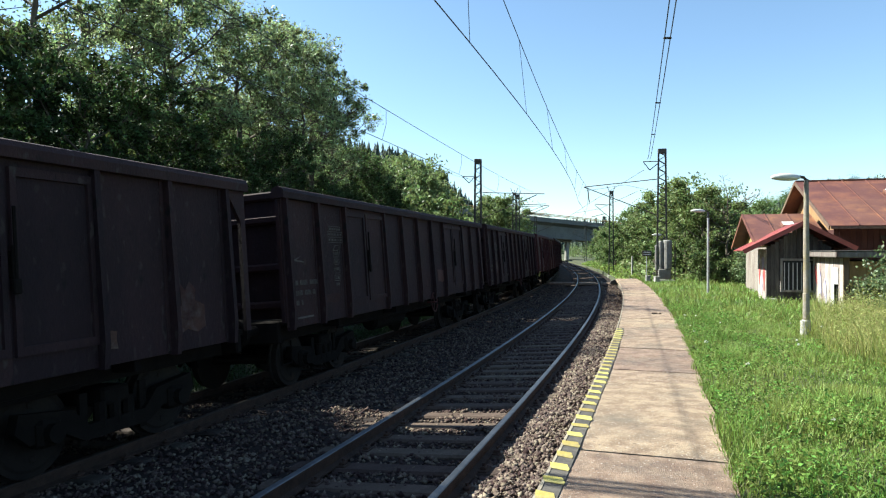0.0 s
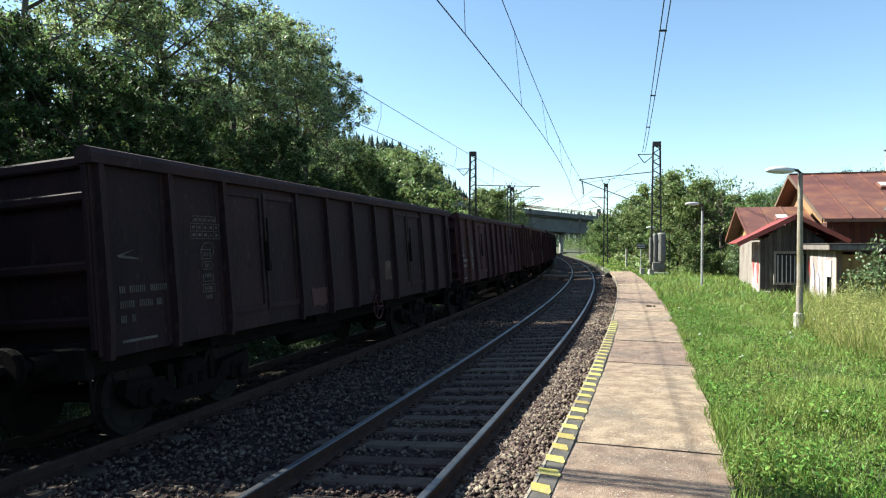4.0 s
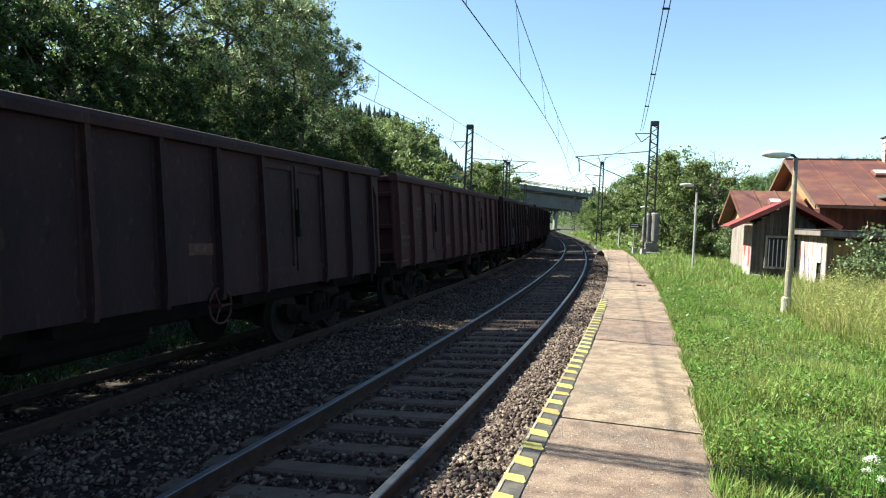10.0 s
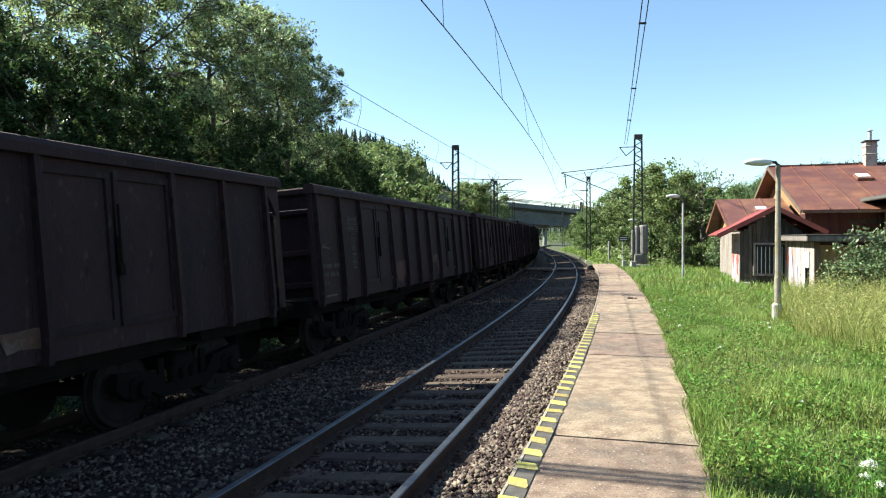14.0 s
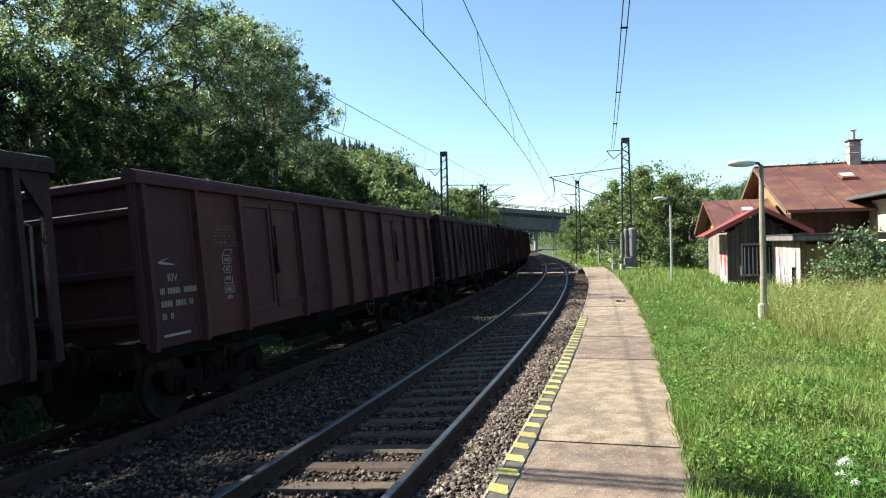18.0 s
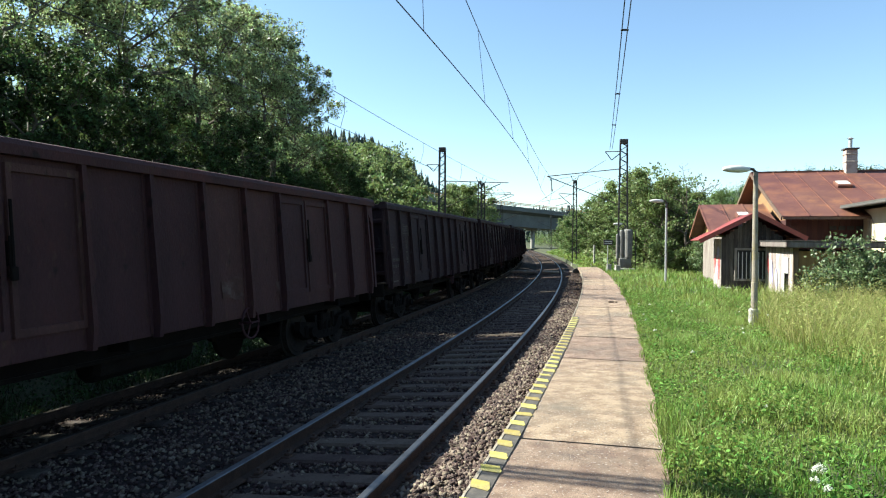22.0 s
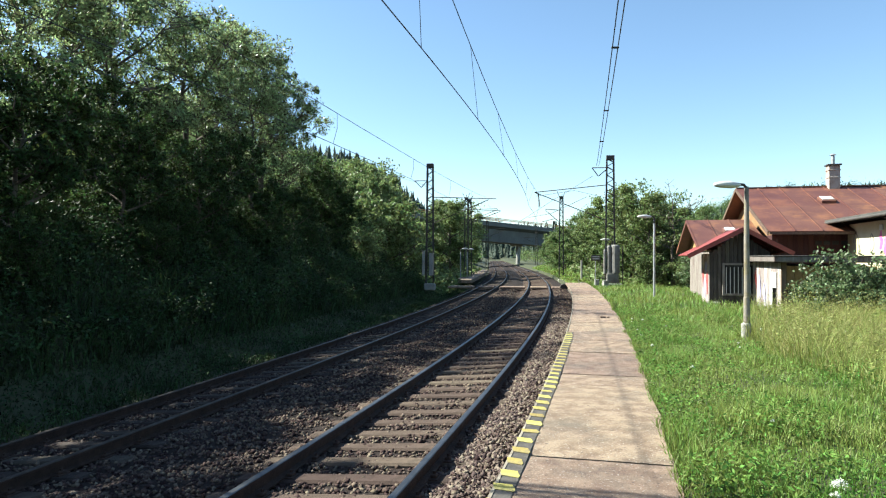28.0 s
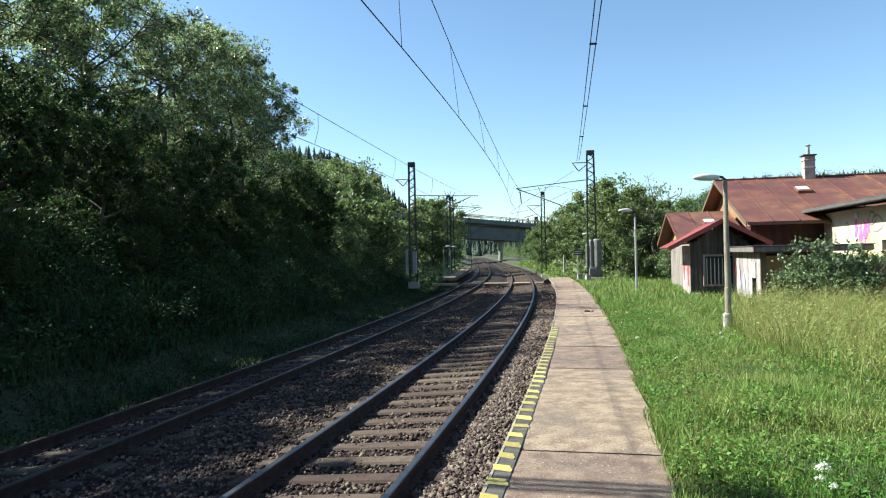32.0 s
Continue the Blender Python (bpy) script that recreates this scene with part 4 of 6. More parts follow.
        pts = [(-1, -1), (-0.4, -0.9), (0.3, -1.05), (1, -0.9), (0.9, 0), (1, 0.9), (0.2, 1.1), (-0.5, 0.9), (-1, 1)]
        mbp = MB()
        mbp.prism([(yc + hw * u * rp.uniform(0.85, 1.1), zc + hh * v * rp.uniform(0.8, 1.15)) for u, v in pts], x + 0.0125 + 0.0025 * k, x + 0.0145 + 0.0025 * k, Matrix(((0, 0, 1, 0), (1, 0, 0, 0), (0, 1, 0, 0), (0, 0, 0, 1))))
        part("paint_patch", mbp.mesh("paint_patch", rp.choice((M_SPRAYR, M_PATCH, M_PATCH))), w, "faded patch of old paint")
    if n == 25:
        graffiti(w)
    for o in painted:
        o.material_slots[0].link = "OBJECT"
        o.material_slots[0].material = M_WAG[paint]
    return w


def blob(cy, cz, ry, rz, x, k, seed, n=44):
    """A rounded uneven patch on the wagon side."""
    r = random.Random(seed)
    ph = [r.uniform(0, 6.28) for _ in range(3)]
    pts = []
    for i in range(n):
        a = 2 * math.pi * i / n
        f = 1 + 0.16 * math.sin(2 * a + ph[0]) + 0.1 * math.sin(3 * a + ph[1]) + 0.05 * math.sin(5 * a + ph[2])
        pts.append((cy + ry * f * math.cos(a), cz + rz * f * math.sin(a)))
    mb = MB()
    mb.prism(pts, x, x + 0.002, Matrix(((0, 0, 1, 0), (1, 0, 0, 0), (0, 1, 0, 0), (0, 0, 0, 1))), k)
    return mb


def graffiti(w):
    """Pale rounded sprayed shapes with black hearts on the middle panels."""
    x = W_HALF + 0.013
    for i, yc in enumerate((-1.63, -0.54, 0.54, 1.63)):
        yy = yc + 0.0
        for name, dy, z, ry, rz, dx, m_ in (("pale_patch", 0.0, FLOOR + 0.98, 0.39, 0.8, 0, M_SPRAYW), ("black_patch", 0.0, FLOOR + 0.72, 0.27, 0.46, 0.003, M_SPRAYB), ("black_patch", -0.03 + 0.05 * (i % 2), FLOOR + 1.4, 0.21, 0.19, 0.003, M_SPRAYB), ("red_patch", 0.0, FLOOR + 0.14, 0.43, 0.1, 0.006, M_SPRAYR)):
            mb = blob(yy + dy, z, ry, rz, x + dx, 0, i * 7 + len(name))
            part(name, mb.mesh(name, m_), w, "sprayed paint")


def left_wall():
    mb = MB()
    mb.box((-W_HALF, 0, (FLOOR + TOP) / 2), (0.03, W_BODY, TOP - FLOOR), 0.005)
    e = -W_BODY / 2 + 0.04
    for wd in PANELS:
        mb.box((-W_HALF - 0.06, e, (FLOOR + TOP) / 2), (0.1, 0.07, TOP - FLOOR), 0.01)
        e += wd
    return mb.mesh("side_wall", M_WAG[0])


WM_LEFT = left_wall()
LABELS = ["rust-brown open goods wagon with ribbed steel sides", "dark brown open goods wagon with faded white markings", "grimy grey-brown open goods wagon with dented sides", "reddish open goods wagon with clear white markings"]
FIRST, LAST = -2, 27
wagons = []
for n in range(FIRST, LAST + 1):
    paint = {-2: 2, -1: 2, 0: 1, 2: 3, 3: 0, 5: 0, 6: 0, 7: 0, 8: 1, 12: 1, 14: 2, 17: 1, 19: 3, 20: 2, 21: 1, 22: 3, 23: 0, 25: 2, 26: 1, 27: 1}.get(n, (n * 5 + 2) % 3)
    wagons.append((n, build_wagon(n, paint, LABELS[paint] if n != 25 else "dark brown open goods wagon sprayed with pale graffiti figures")))

# far track as a line of lengths
_TY = np.arange(-420, 520, 1.0)
_TX = np.interp(_TY, FAR_LINE[0], FAR_LINE[1])
_TZ = np.interp(_TY, FAR_LINE[0], FAR_LINE[2])
_TS = np.concatenate([[0], np.cumsum(np.hypot(np.diff(_TX), np.diff(_TY)))])
_TS -= np.interp(0, _TY, _TS)


def on_far(s):
    return tuple(float(np.interp(s, _TS, q)) for q in (_TX, _TY, _TZ))


def run(t):
    """How far the train has come after t seconds, in metres."""
    return 14.6 * t + W_LEN * (0.01287 * t + 0.0006975 * t * t)


START = 9.95    # the gap in front of wagon 0 at the start


SHIFT_N = [-2, 0, 2, 5, 6, 8, 9, 13, 14, 15, 18, 20, 22, 24, 25, 26, 28]
SHIFT = [0.2, 0.0, -0.4, -0.5, -0.4, -0.55, -0.35, -0.35, -0.1, 0.05, 0.1, 0.27, 0.2, -0.15, -0.25, -0.5, -0.6]


def place(n):
    """The middle of wagon n along the far track at the start; the wagons differ a little in length."""
    return START + W_LEN * (n + 0.5) + float(np.interp(n + 0.5, SHIFT_N, SHIFT))


def motions():
    for n, w in wagons:
        rows = []
        for t in np.arange(0, 32.01, 0.5):
            s = place(n) - run(t)
            (x0, y0, z0), (x1, y1, z1) = on_far(s - 4.5), on_far(s + 4.5)
            rows.append((float(t), pose((x0 + x1) / 2, (y0 + y1) / 2, (z0 + z1) / 2, 0, -LEAN * (1 - 0.7 * smooth(40, 110, y0)), -math.degrees(math.atan2(x1 - x0, y1 - y0)))))
        walk(w, rows)
        # the wheels roll; keyed close while the wagon is near
        near = [t for t in np.arange(0, 32.001, 1 / FPS) if -8 < place(n) - run(t) < 26]
        if not near:
            continue
        for b in [o for o in w.children if o.name.startswith("bogie")]:
            for ws in b.children:
                q = ws.matrix_basis.translation.copy()
                turn = lambda t: pose(q.x, q.y, q.z, math.degrees(run(t) / 0.46) % 360)
                ts = ([0.0] if near[0] > 0.02 else []) + [float(t) for t in near] + [32.0]
                spin = []
                for t in ts:
                    spin.append((t, turn(min(max(t, near[0]), near[-1]))))
                walk(ws, spin)


# ---- trees and undergrowth ----
def leaf_quads(pos, size, r, flat=0.0, wide=0.55):
    """Small pointed leaves with a fold of their own round the given places."""
    n = len(pos)
    a = r.normal(0, 1, (n, 3))
    a[:, 2] *= 1 - flat
    a /= np.linalg.norm(a, axis=1)[:, None]
    b = np.cross(a, r.normal(0, 1, (n, 3)))
    b /= np.linalg.norm(b, axis=1)[:, None] + 1e-9
    s = size * r.uniform(0.6, 1.3, (n, 1))
    q = np.stack([pos - a * s, pos + b * s * wide, pos + a * s, pos - b * s * wide], 1)
    return q.reshape(-1, 3)


def leaf_tris(pos, size, r):
    """Very small leaves, three corners each."""
    n = len(pos)
    a = r.normal(0, 1, (n, 3))
    a /= np.linalg.norm(a, axis=1)[:, None]
    b = np.cross(a, r.normal(0, 1, (n, 3)))
    b /= np.linalg.norm(b, axis=1)[:, None] + 1e-9
    s = size * r.uniform(0.6, 1.4, (n, 1))
    return np.stack([pos - a * s - b * s * 0.5, pos - a * s * 0.6 + b * s * 0.6, pos + a * s], 1).reshape(-1, 3)


def tree(name, label, h, spread, seed, leafmat, count, leaf, bare=0.25, category="tree", group="", lean=0.0, twig=5, tri=False):
    r = np.random.default_rng(seed)
    t = thing(name, label, category, group=group)
    pts = [Vector((0, 0, -0.4))]
    for i in range(1, 8):
        f = i / 7
        pts.append(Vector((lean * f * h + r.normal(0, 0.02 * h) * f, r.normal(0, 0.02 * h) * f, h * 0.9 * f)))
    r0 = 0.02 * h
    mb = MB()
    mb.tube(pts, [r0 * (1 - 0.9 * i / 7) for i in range(8)], 8)
    part("trunk", mb.mesh("trunk", M_BARK, smooth=True), t)
    at = lambda f: pts[min(7, int(f * 7))].lerp(pts[min(7, int(f * 7) + 1)], f * 7 - int(f * 7))
    tips, wts = [], []
    nl = 13
    for k in range(nl):
        f = bare + (0.97 - bare) * (k + r.uniform(-0.3, 0.3)) / (nl - 1)
        f = min(0.99, max(bare * 0.8, f))
        base = at(f)
        az = k * 2.4 + r.uniform(-0.5, 0.5)
        prof = math.sin(math.pi * min(1, (f - bare * 0.6) / (1.05 - bare * 0.6)) ** 0.75)
        L = spread * (0.45 + 0.6 * prof) * r.uniform(0.75, 1.2)
        rise = r.uniform(0.25, 0.75) * L + 0.25 * L * f
        mbl = MB()
        mid = base + Vector((math.cos(az) * L * 0.55, math.sin(az) * L * 0.55, rise * 0.4))
        end = base + Vector((math.cos(az) * L, math.sin(az) * L, rise))
        rl = r0 * (1 - f) * 0.55 + 0.018
        mbl.tube([base, mid, end], [rl, rl * 0.6, 0.012], 5)
        ends = [(end, 1.0), (mid, 0.8)]
        for _ in range(twig):
            g = r.uniform(0.25, 0.95)
            p = base.lerp(mid, g * 2) if g < 0.5 else mid.lerp(end, g * 2 - 1)
            v = Vector(r.normal(0, 1, 3))
            v.z = abs(v.z) * 0.8
            q = p + v.normalized() * L * r.uniform(0.25, 0.5)
            mbl.tube([p, q], [rl * 0.35, 0.008], 4)
            ends.append((q, 1.2))
        part("limb", mbl.mesh("limb", M_BARK), t)
        for e, w in ends:
            tips.append(e)
            wts.append(w * (0.5 + prof))
    tips.append(pts[-1] + Vector((0, 0, 0.1 * h)))
    wts.append(1.3)
    tips = np.array([tuple(p) for p in tips])
    w = np.array(wts) * r.uniform(0.4, 1.5, len(wts))
    pick = r.choice(len(tips), count, p=w / w.sum())
    rad = spread * (0.066 if tri else 0.092) * r.uniform(0.5, 1.6, len(tips))
    off = r.normal(0, 1, (count, 3)) * rad[pick][:, None] * np.array([1, 1, 0.8])
    me = soup("crown", leaf_tris(tips[pick] + off, leaf, r), 3, leafmat) if tri else soup("crown", leaf_quads(tips[pick] + off, leaf, r), 4, leafmat)
    part("crown", me, t)
    return t


def plant(proto, x, y, z, scale=1.0, turn=0.0, sz=None):
    k = proto.scale[0]
    return copy_thing(proto, pose(x, y, z, 0, 0, turn) @ Matrix.Scale(scale / k, 4))


def at_ground(x, y):
    return ground_z(x - track_x(y), y)


G1 = "trees on the bank"
T_A = tree("tree", "tall grey-green broadleaf tree with an airy crown on the bank", 11, 3.3, 11, M_LEAF_A, 17500, 0.08, 0.22, group=G1, twig=13, tri=True)
T_A2 = tree("tree", "tall grey-green broadleaf tree with gaps in its crown", 11, 3.0, 12, M_LEAF_A, 11500, 0.08, 0.3, group=G1, twig=10, tri=True)
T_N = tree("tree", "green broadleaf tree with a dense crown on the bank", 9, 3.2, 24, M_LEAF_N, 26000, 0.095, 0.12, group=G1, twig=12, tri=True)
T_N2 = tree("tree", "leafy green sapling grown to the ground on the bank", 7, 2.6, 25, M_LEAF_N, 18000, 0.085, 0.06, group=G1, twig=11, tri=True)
T_B = tree("tree", "deep green broadleaf tree with a dense crown", 9, 3.2, 21, M_LEAF_B, 24000, 0.105, 0.12, group="trees beside the line")
T_B2 = tree("tree", "deep green leafy tree grown to the ground", 7, 2.6, 22, M_LEAF_B, 19000, 0.1, 0.06, group="trees beside the line")
T_C = tree("tree", "fresh green young tree catching the sun", 6, 2.2, 31, M_LEAF_C, 15000, 0.088, 0.08, group="trees beside the line")
T_S = tree("bush", "leafy dark green elder bush with broad leaves", 2.4, 1.5, 41, M_LEAF_D, 3600, 0.092, 0.05, category="bush", group="bushes")
T_S2 = tree("bush", "light green shrub on the grassy bank", 2.6, 1.5, 42, M_LEAF_C, 3600, 0.09, 0.05, category="bush", group="bushes")
# the first of each kind stands in the plan too
for proto, (x, y), s in ((T_A, (-11.9, 36.0), 0.92), (T_A2, (-11.9, 30.0), 0.86), (T_N, (-14.8, 14.6), 0.72), (T_N2, (-9.6, 29.0), 0.6), (T_B, (-18.0, 44.0), 1.0), (T_B2, (16.5, 47.0), 0.66), (T_C, (-2.6, 56.0), 0.75), (T_S, (12.3, 19.8), 0.7), (T_S2, (-5.2, 42.5), 0.9)):
    proto.matrix_basis = pose(x, y, at_ground(x, y)) @ Matrix.Scale(s, 4)
# trees below y 15 stand unseen, added and sized to shade the tracks
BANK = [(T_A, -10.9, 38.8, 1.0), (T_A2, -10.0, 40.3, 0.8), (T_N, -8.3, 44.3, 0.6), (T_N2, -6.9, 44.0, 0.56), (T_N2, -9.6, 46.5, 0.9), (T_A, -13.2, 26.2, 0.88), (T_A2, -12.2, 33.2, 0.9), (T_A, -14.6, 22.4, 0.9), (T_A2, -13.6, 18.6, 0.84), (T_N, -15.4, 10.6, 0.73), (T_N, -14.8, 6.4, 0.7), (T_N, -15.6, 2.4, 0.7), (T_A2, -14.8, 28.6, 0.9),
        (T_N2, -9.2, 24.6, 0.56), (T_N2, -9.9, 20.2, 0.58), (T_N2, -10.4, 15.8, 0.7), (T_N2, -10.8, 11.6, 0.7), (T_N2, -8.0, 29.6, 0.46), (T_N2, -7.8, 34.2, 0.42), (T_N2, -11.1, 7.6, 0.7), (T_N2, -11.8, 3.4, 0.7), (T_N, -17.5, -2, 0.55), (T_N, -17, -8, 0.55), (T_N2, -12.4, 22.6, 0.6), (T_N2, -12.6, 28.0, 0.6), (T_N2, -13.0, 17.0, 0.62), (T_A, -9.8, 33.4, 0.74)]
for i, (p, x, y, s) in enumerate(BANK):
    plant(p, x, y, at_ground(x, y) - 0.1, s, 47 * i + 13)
# trees further along the far side, in the sun
for i, (p, x, y, s) in enumerate([(T_B, -13.5, 54, 1.1), (T_C, -9.6, 58, 1.6), (T_C, -13.5, 60, 1.9), (T_C, -10.6, 68, 2.1), (T_B, -15, 72, 1.5), (T_C, -8.6, 73, 2.1), (T_C, -9.6, 80, 2.3), (T_C, -7.6, 66, 1.4), (T_C, -8.2, 64, 1.7), (T_B, 0.4, 92, 1.1), (T_C, 0.6, 84, 1.75), (T_C, 1.2, 100, 1.6), (T_C, 0.7, 74, 1.6), (T_C, 3.2, 108, 1.6), (T_S2, -4.1, 47.5, 1.9), (T_S2, -3.4, 50.5, 1.9), (T_S2, -5.0, 49.0, 2.3), (T_S2, -2.6, 63, 1.2), (T_B2, 4.4, 116, 0.9), (T_B, -19, 48, 1.2), (T_S2, -4.8, 40, 1.1), (T_S2, -1.8, 67, 1.0), (T_B, -20, 62, 1.35), (T_B, -22, 80, 1.4), (T_C, -12.6, 64, 1.9)]):
    plant(p, x, y, at_ground(x, y) - 0.1, s * 0.82, 71 * i + 5)
# trees behind the platform's end and between the line and the houses
for i, (p, x, y, s) in enumerate([(T_C, 13.8, 48.5, 1.2), (T_C, 13.9, 44.8, 1.05), (T_B, 15.4, 52, 0.72), (T_C, 14.0, 58, 1.0), (T_B2, 14.4, 53, 0.7), (T_C, 14.4, 66, 0.95), (T_B2, 13.6, 74, 0.8), (T_C, 15.0, 82, 0.9), (T_B2, 15.2, 90, 0.8), (T_C, 17.4, 100, 0.9), (T_B, 18.5, 60, 0.75), (T_C, 18.2, 52, 0.85), (T_B2, 18.6, 50.5, 0.8), (T_B2, 21.5, 56, 0.72), (T_B, 24.5, 62, 0.75), (T_B, 22, 70, 0.82), (T_C, 20.6, 47.5, 0.8), (T_B2, 27, 58, 0.9), (T_B, 31, 60, 0.9), (T_B, 36, 62, 0.95), (T_B2, 15.6, 46, 0.62), (T_B2, 17.0, 43.6, 0.5), (T_S2, 13.2, 42.6, 0.8), (T_S2, 15.0, 41.4, 0.7), (T_B, 17, 76, 0.9), (T_B2, 18.8, 110, 0.9), (T_S, 14.6, 38.5, 0.7), (T_B2, 25, 50, 0.75)]):
    plant(p, x, y, at_ground(x, y) - 0.1, s * (0.96 if y < 70 else 0.88), 53 * i + 31)
bare = tree("dead_tree", "bare dead tree with brown twigs among the green ones", 6.4, 1.9, 55, M_BROWNW, 160, 0.05, 0.2, group="trees beside the line", twig=9)
bare.matrix_basis = pose(14.9, 43.0, at_ground(14.9, 43.0))
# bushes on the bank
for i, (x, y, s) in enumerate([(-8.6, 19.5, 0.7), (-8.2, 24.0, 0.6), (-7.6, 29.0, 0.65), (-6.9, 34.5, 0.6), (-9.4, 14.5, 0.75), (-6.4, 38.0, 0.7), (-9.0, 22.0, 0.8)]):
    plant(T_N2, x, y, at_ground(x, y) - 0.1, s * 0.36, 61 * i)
# bushes before the shed
for i, (p, x, y, s) in enumerate([(T_S, 11.8, 20.4, 0.6), (T_S, 12.9, 19.3, 0.6)]):
    plant(p, x, y, at_ground(x, y) - 0.1, s, 97 * i + 60)


def surface_z(u, y):
    return max(ground_z(u, y), ballast_z(u, y)) if -7 < u < -5.5 else ground_z(u, y)


def scatter(n, u0, u1, y0, y1, r, power=1.3):
    u = r.uniform(u0, u1, n)
    y = y0 + (y1 - y0) * r.uniform(0, 1, n) ** power
    return u, y


def blades(n, u0, u1, y0, y1, h, w, r, material, name, label, keep=None, power=1.5, lean=0.45):
    u, y = scatter(n, u0, u1, y0, y1, r, power)
    if keep:
        ok = np.array([keep(a, b) for a, b in zip(u, y)])
        u, y = u[ok], y[ok]
    n = len(u)
    x = np.array([track_x(b) for b in y]) + u
    z = np.array([surface_z(a, b) for a, b in zip(u, y)])
    clump = np.array([(0.6 + 0.9 * max(0, noise.noise((a * 1.1, b * 1.1, 9)) + 0.25)) * (1.0 + 0.55 * noise.noise((a * 0.4, b * 0.4, 3))) for a, b in zip(x, y)])
    hh = h * r.uniform(0.45, 1.25, n) * clump
    d = r.normal(0, lean, (n, 2)) * hh[:, None]
    a = r.uniform(0, 6.28, n)
    wx, wy = np.cos(a) * w * 0.5, np.sin(a) * w * 0.5
    p = np.stack([x, y, z - 0.02], 1)
    side = np.stack([wx, wy, np.zeros(n)], 1)
    mid = p + np.stack([d[:, 0] * 0.35, d[:, 1] * 0.35, hh * 0.6], 1)
    tip = p + np.stack([d[:, 0], d[:, 1], hh], 1)
    v = np.stack([p - side, p + side, mid + side * 0.8, mid - side * 0.8, tip], 1).reshape(-1, 3).astype(np.float32)
    me = bpy.data.meshes.new(name)
    me.vertices.add(n * 5)
    me.vertices.foreach_set("co", v.ravel())
    idx = (np.arange(n)[:, None] * 5 + np.array([0, 1, 2, 3, 3, 2, 4])[None]).astype(np.int32)
    me.loops.add(n * 7)
    me.loops.foreach_set("vertex_index", idx.ravel())
    me.polygons.add(n * 2)
    me.polygons.foreach_set("loop_start", (np.arange(n)[:, None] * 7 + np.array([0, 4])[None]).astype(np.int32).ravel())
    me.polygons.foreach_set("loop_total", np.tile(np.array([4, 3], dtype=np.int32), n))
    me.materials.append(material)
    me.update(calc_edges=True)
    return tagged(new(name, me), label, "grass", kind="stuff")


def weeds(n, u0, u1, y0, y1, h, leaf, r, material, name, label, power=1.4, keep=None, wide=0.5):
    u, y = scatter(n, u0, u1, y0, y1, r, power)
    if keep:
        ok = np.array([keep(a, b) for a, b in zip(u, y)])
        u, y = u[ok], y[ok]
    x = np.array([track_x(b) for b in y]) + u
    z = np.array([surface_z(a, b) for a, b in zip(u, y)])
    top = np.array([0.35 + 1.3 * max(0, noise.noise((a * 0.8, b * 0.8, 4)) + 0.3) for a, b in zip(x, y)])
    z = z + h * top * r.uniform(0.05, 1.0, len(u)) ** 0.7
    return tagged(new(name, soup(name, leaf_quads(np.stack([x, y, z], 1), leaf, r, 0.4, wide), 4, material)), label, "weeds", kind="stuff")


rg = np.random.default_rng(3)
meadow = lambda u, y: u > 3.34 + 0.12 * noise.noise((y * 1.5, 0, 0))
blades(240000, 3.2, 13, 2.0, 24, 0.17, 0.010, rg, M_GRASS, "meadow_grass", "bright green meadow grass beside the platform", meadow, 1.7, 0.32)
blades(60000, 3.3, 22, 18, 60, 0.28, 0.03, rg, M_GRASS, "far_meadow_grass", "green grass along the platform and before the sheds", meadow, 1.2)
weeds(50000, 3.3, 12, 2.0, 22, 0.22, 0.021, rg, M_GRASS, "meadow_weeds", "low leafy weeds and plantain among the grass", 1.7, meadow, 0.27)
blades(30000, 3.2, 12, -14, 2.2, 0.15, 0.012, rg, M_GRASS, "rear_meadow_grass", "green meadow grass further back beside the platform", meadow, 1.0, 0.32)
docks = lambda u, y: meadow(u, y) and noise.noise((track_x(y) + u, y * 0.9, 21)) > 0.12
weeds(30000, 3.4, 9, 4, 22, 0.34, 0.027, rg, M_HERB, "meadow_docks", "darker clumps of broad-leaved weeds in the meadow", 1.4, docks, 0.38)
herbs = lambda u, y: meadow(u, y) and noise.noise(((track_x(y) + u) * 2.1, y * 1.7, 37)) > 0.0
weeds(26000, 3.36, 4.9, 3, 24, 0.26, 0.022, rg, M_HERB, "edge_herbs", "leafy clover and plantain crowding the platform edge", 1.2, herbs, 0.42)
dry = lambda u, y: meadow(u, y) and track_x(y) + u > (0.475 + 0.05 * noise.noise((u * 0.9, y * 0.9, 12))) * y and u > 5.3 - 0.02 * y + 0.6 * noise.noise((y * 0.4, 1, 0)) and u > 6.7 - 0.12 * (y - 6)
straw = lambda u, y: dry(u, y) and y > 10.5 + 3 * noise.noise((u * 0.5, y * 0.5, 30))
blades(20000, 4.6, 12.5, 6, 21, 0.76, 0.008, rg, M_STRAW, "tall_dry_grass", "tall yellowing grass before the sheds", straw, 0.8, 0.42)
blades(26000, 4.6, 12.5, 6, 21, 0.62, 0.010, rg, M_TALL, "tall_green_grass", "tall green grass among the yellowing stalks", dry, 0.8, 0.5)
weeds(18000, 5.0, 12.5, 7, 20.5, 0.75, 0.034, rg, M_TALL, "tall_weeds", "tall green weeds among the dry grass", 0.8, dry, 0.3)
weeds(26000, 5.0, 12.5, 7, 19.5, 0.95, 0.022, rg, M_STRAW, "grass_plumes", "pale feathery plumes over the tall grass", 0.8, straw, 0.35)
weeds(12000, 2.2, 4.6, 48, 120, 0.45, 0.09, rg, M_GRASS, "line_side_weeds", "green weeds beside the line beyond the platform", 1.0)
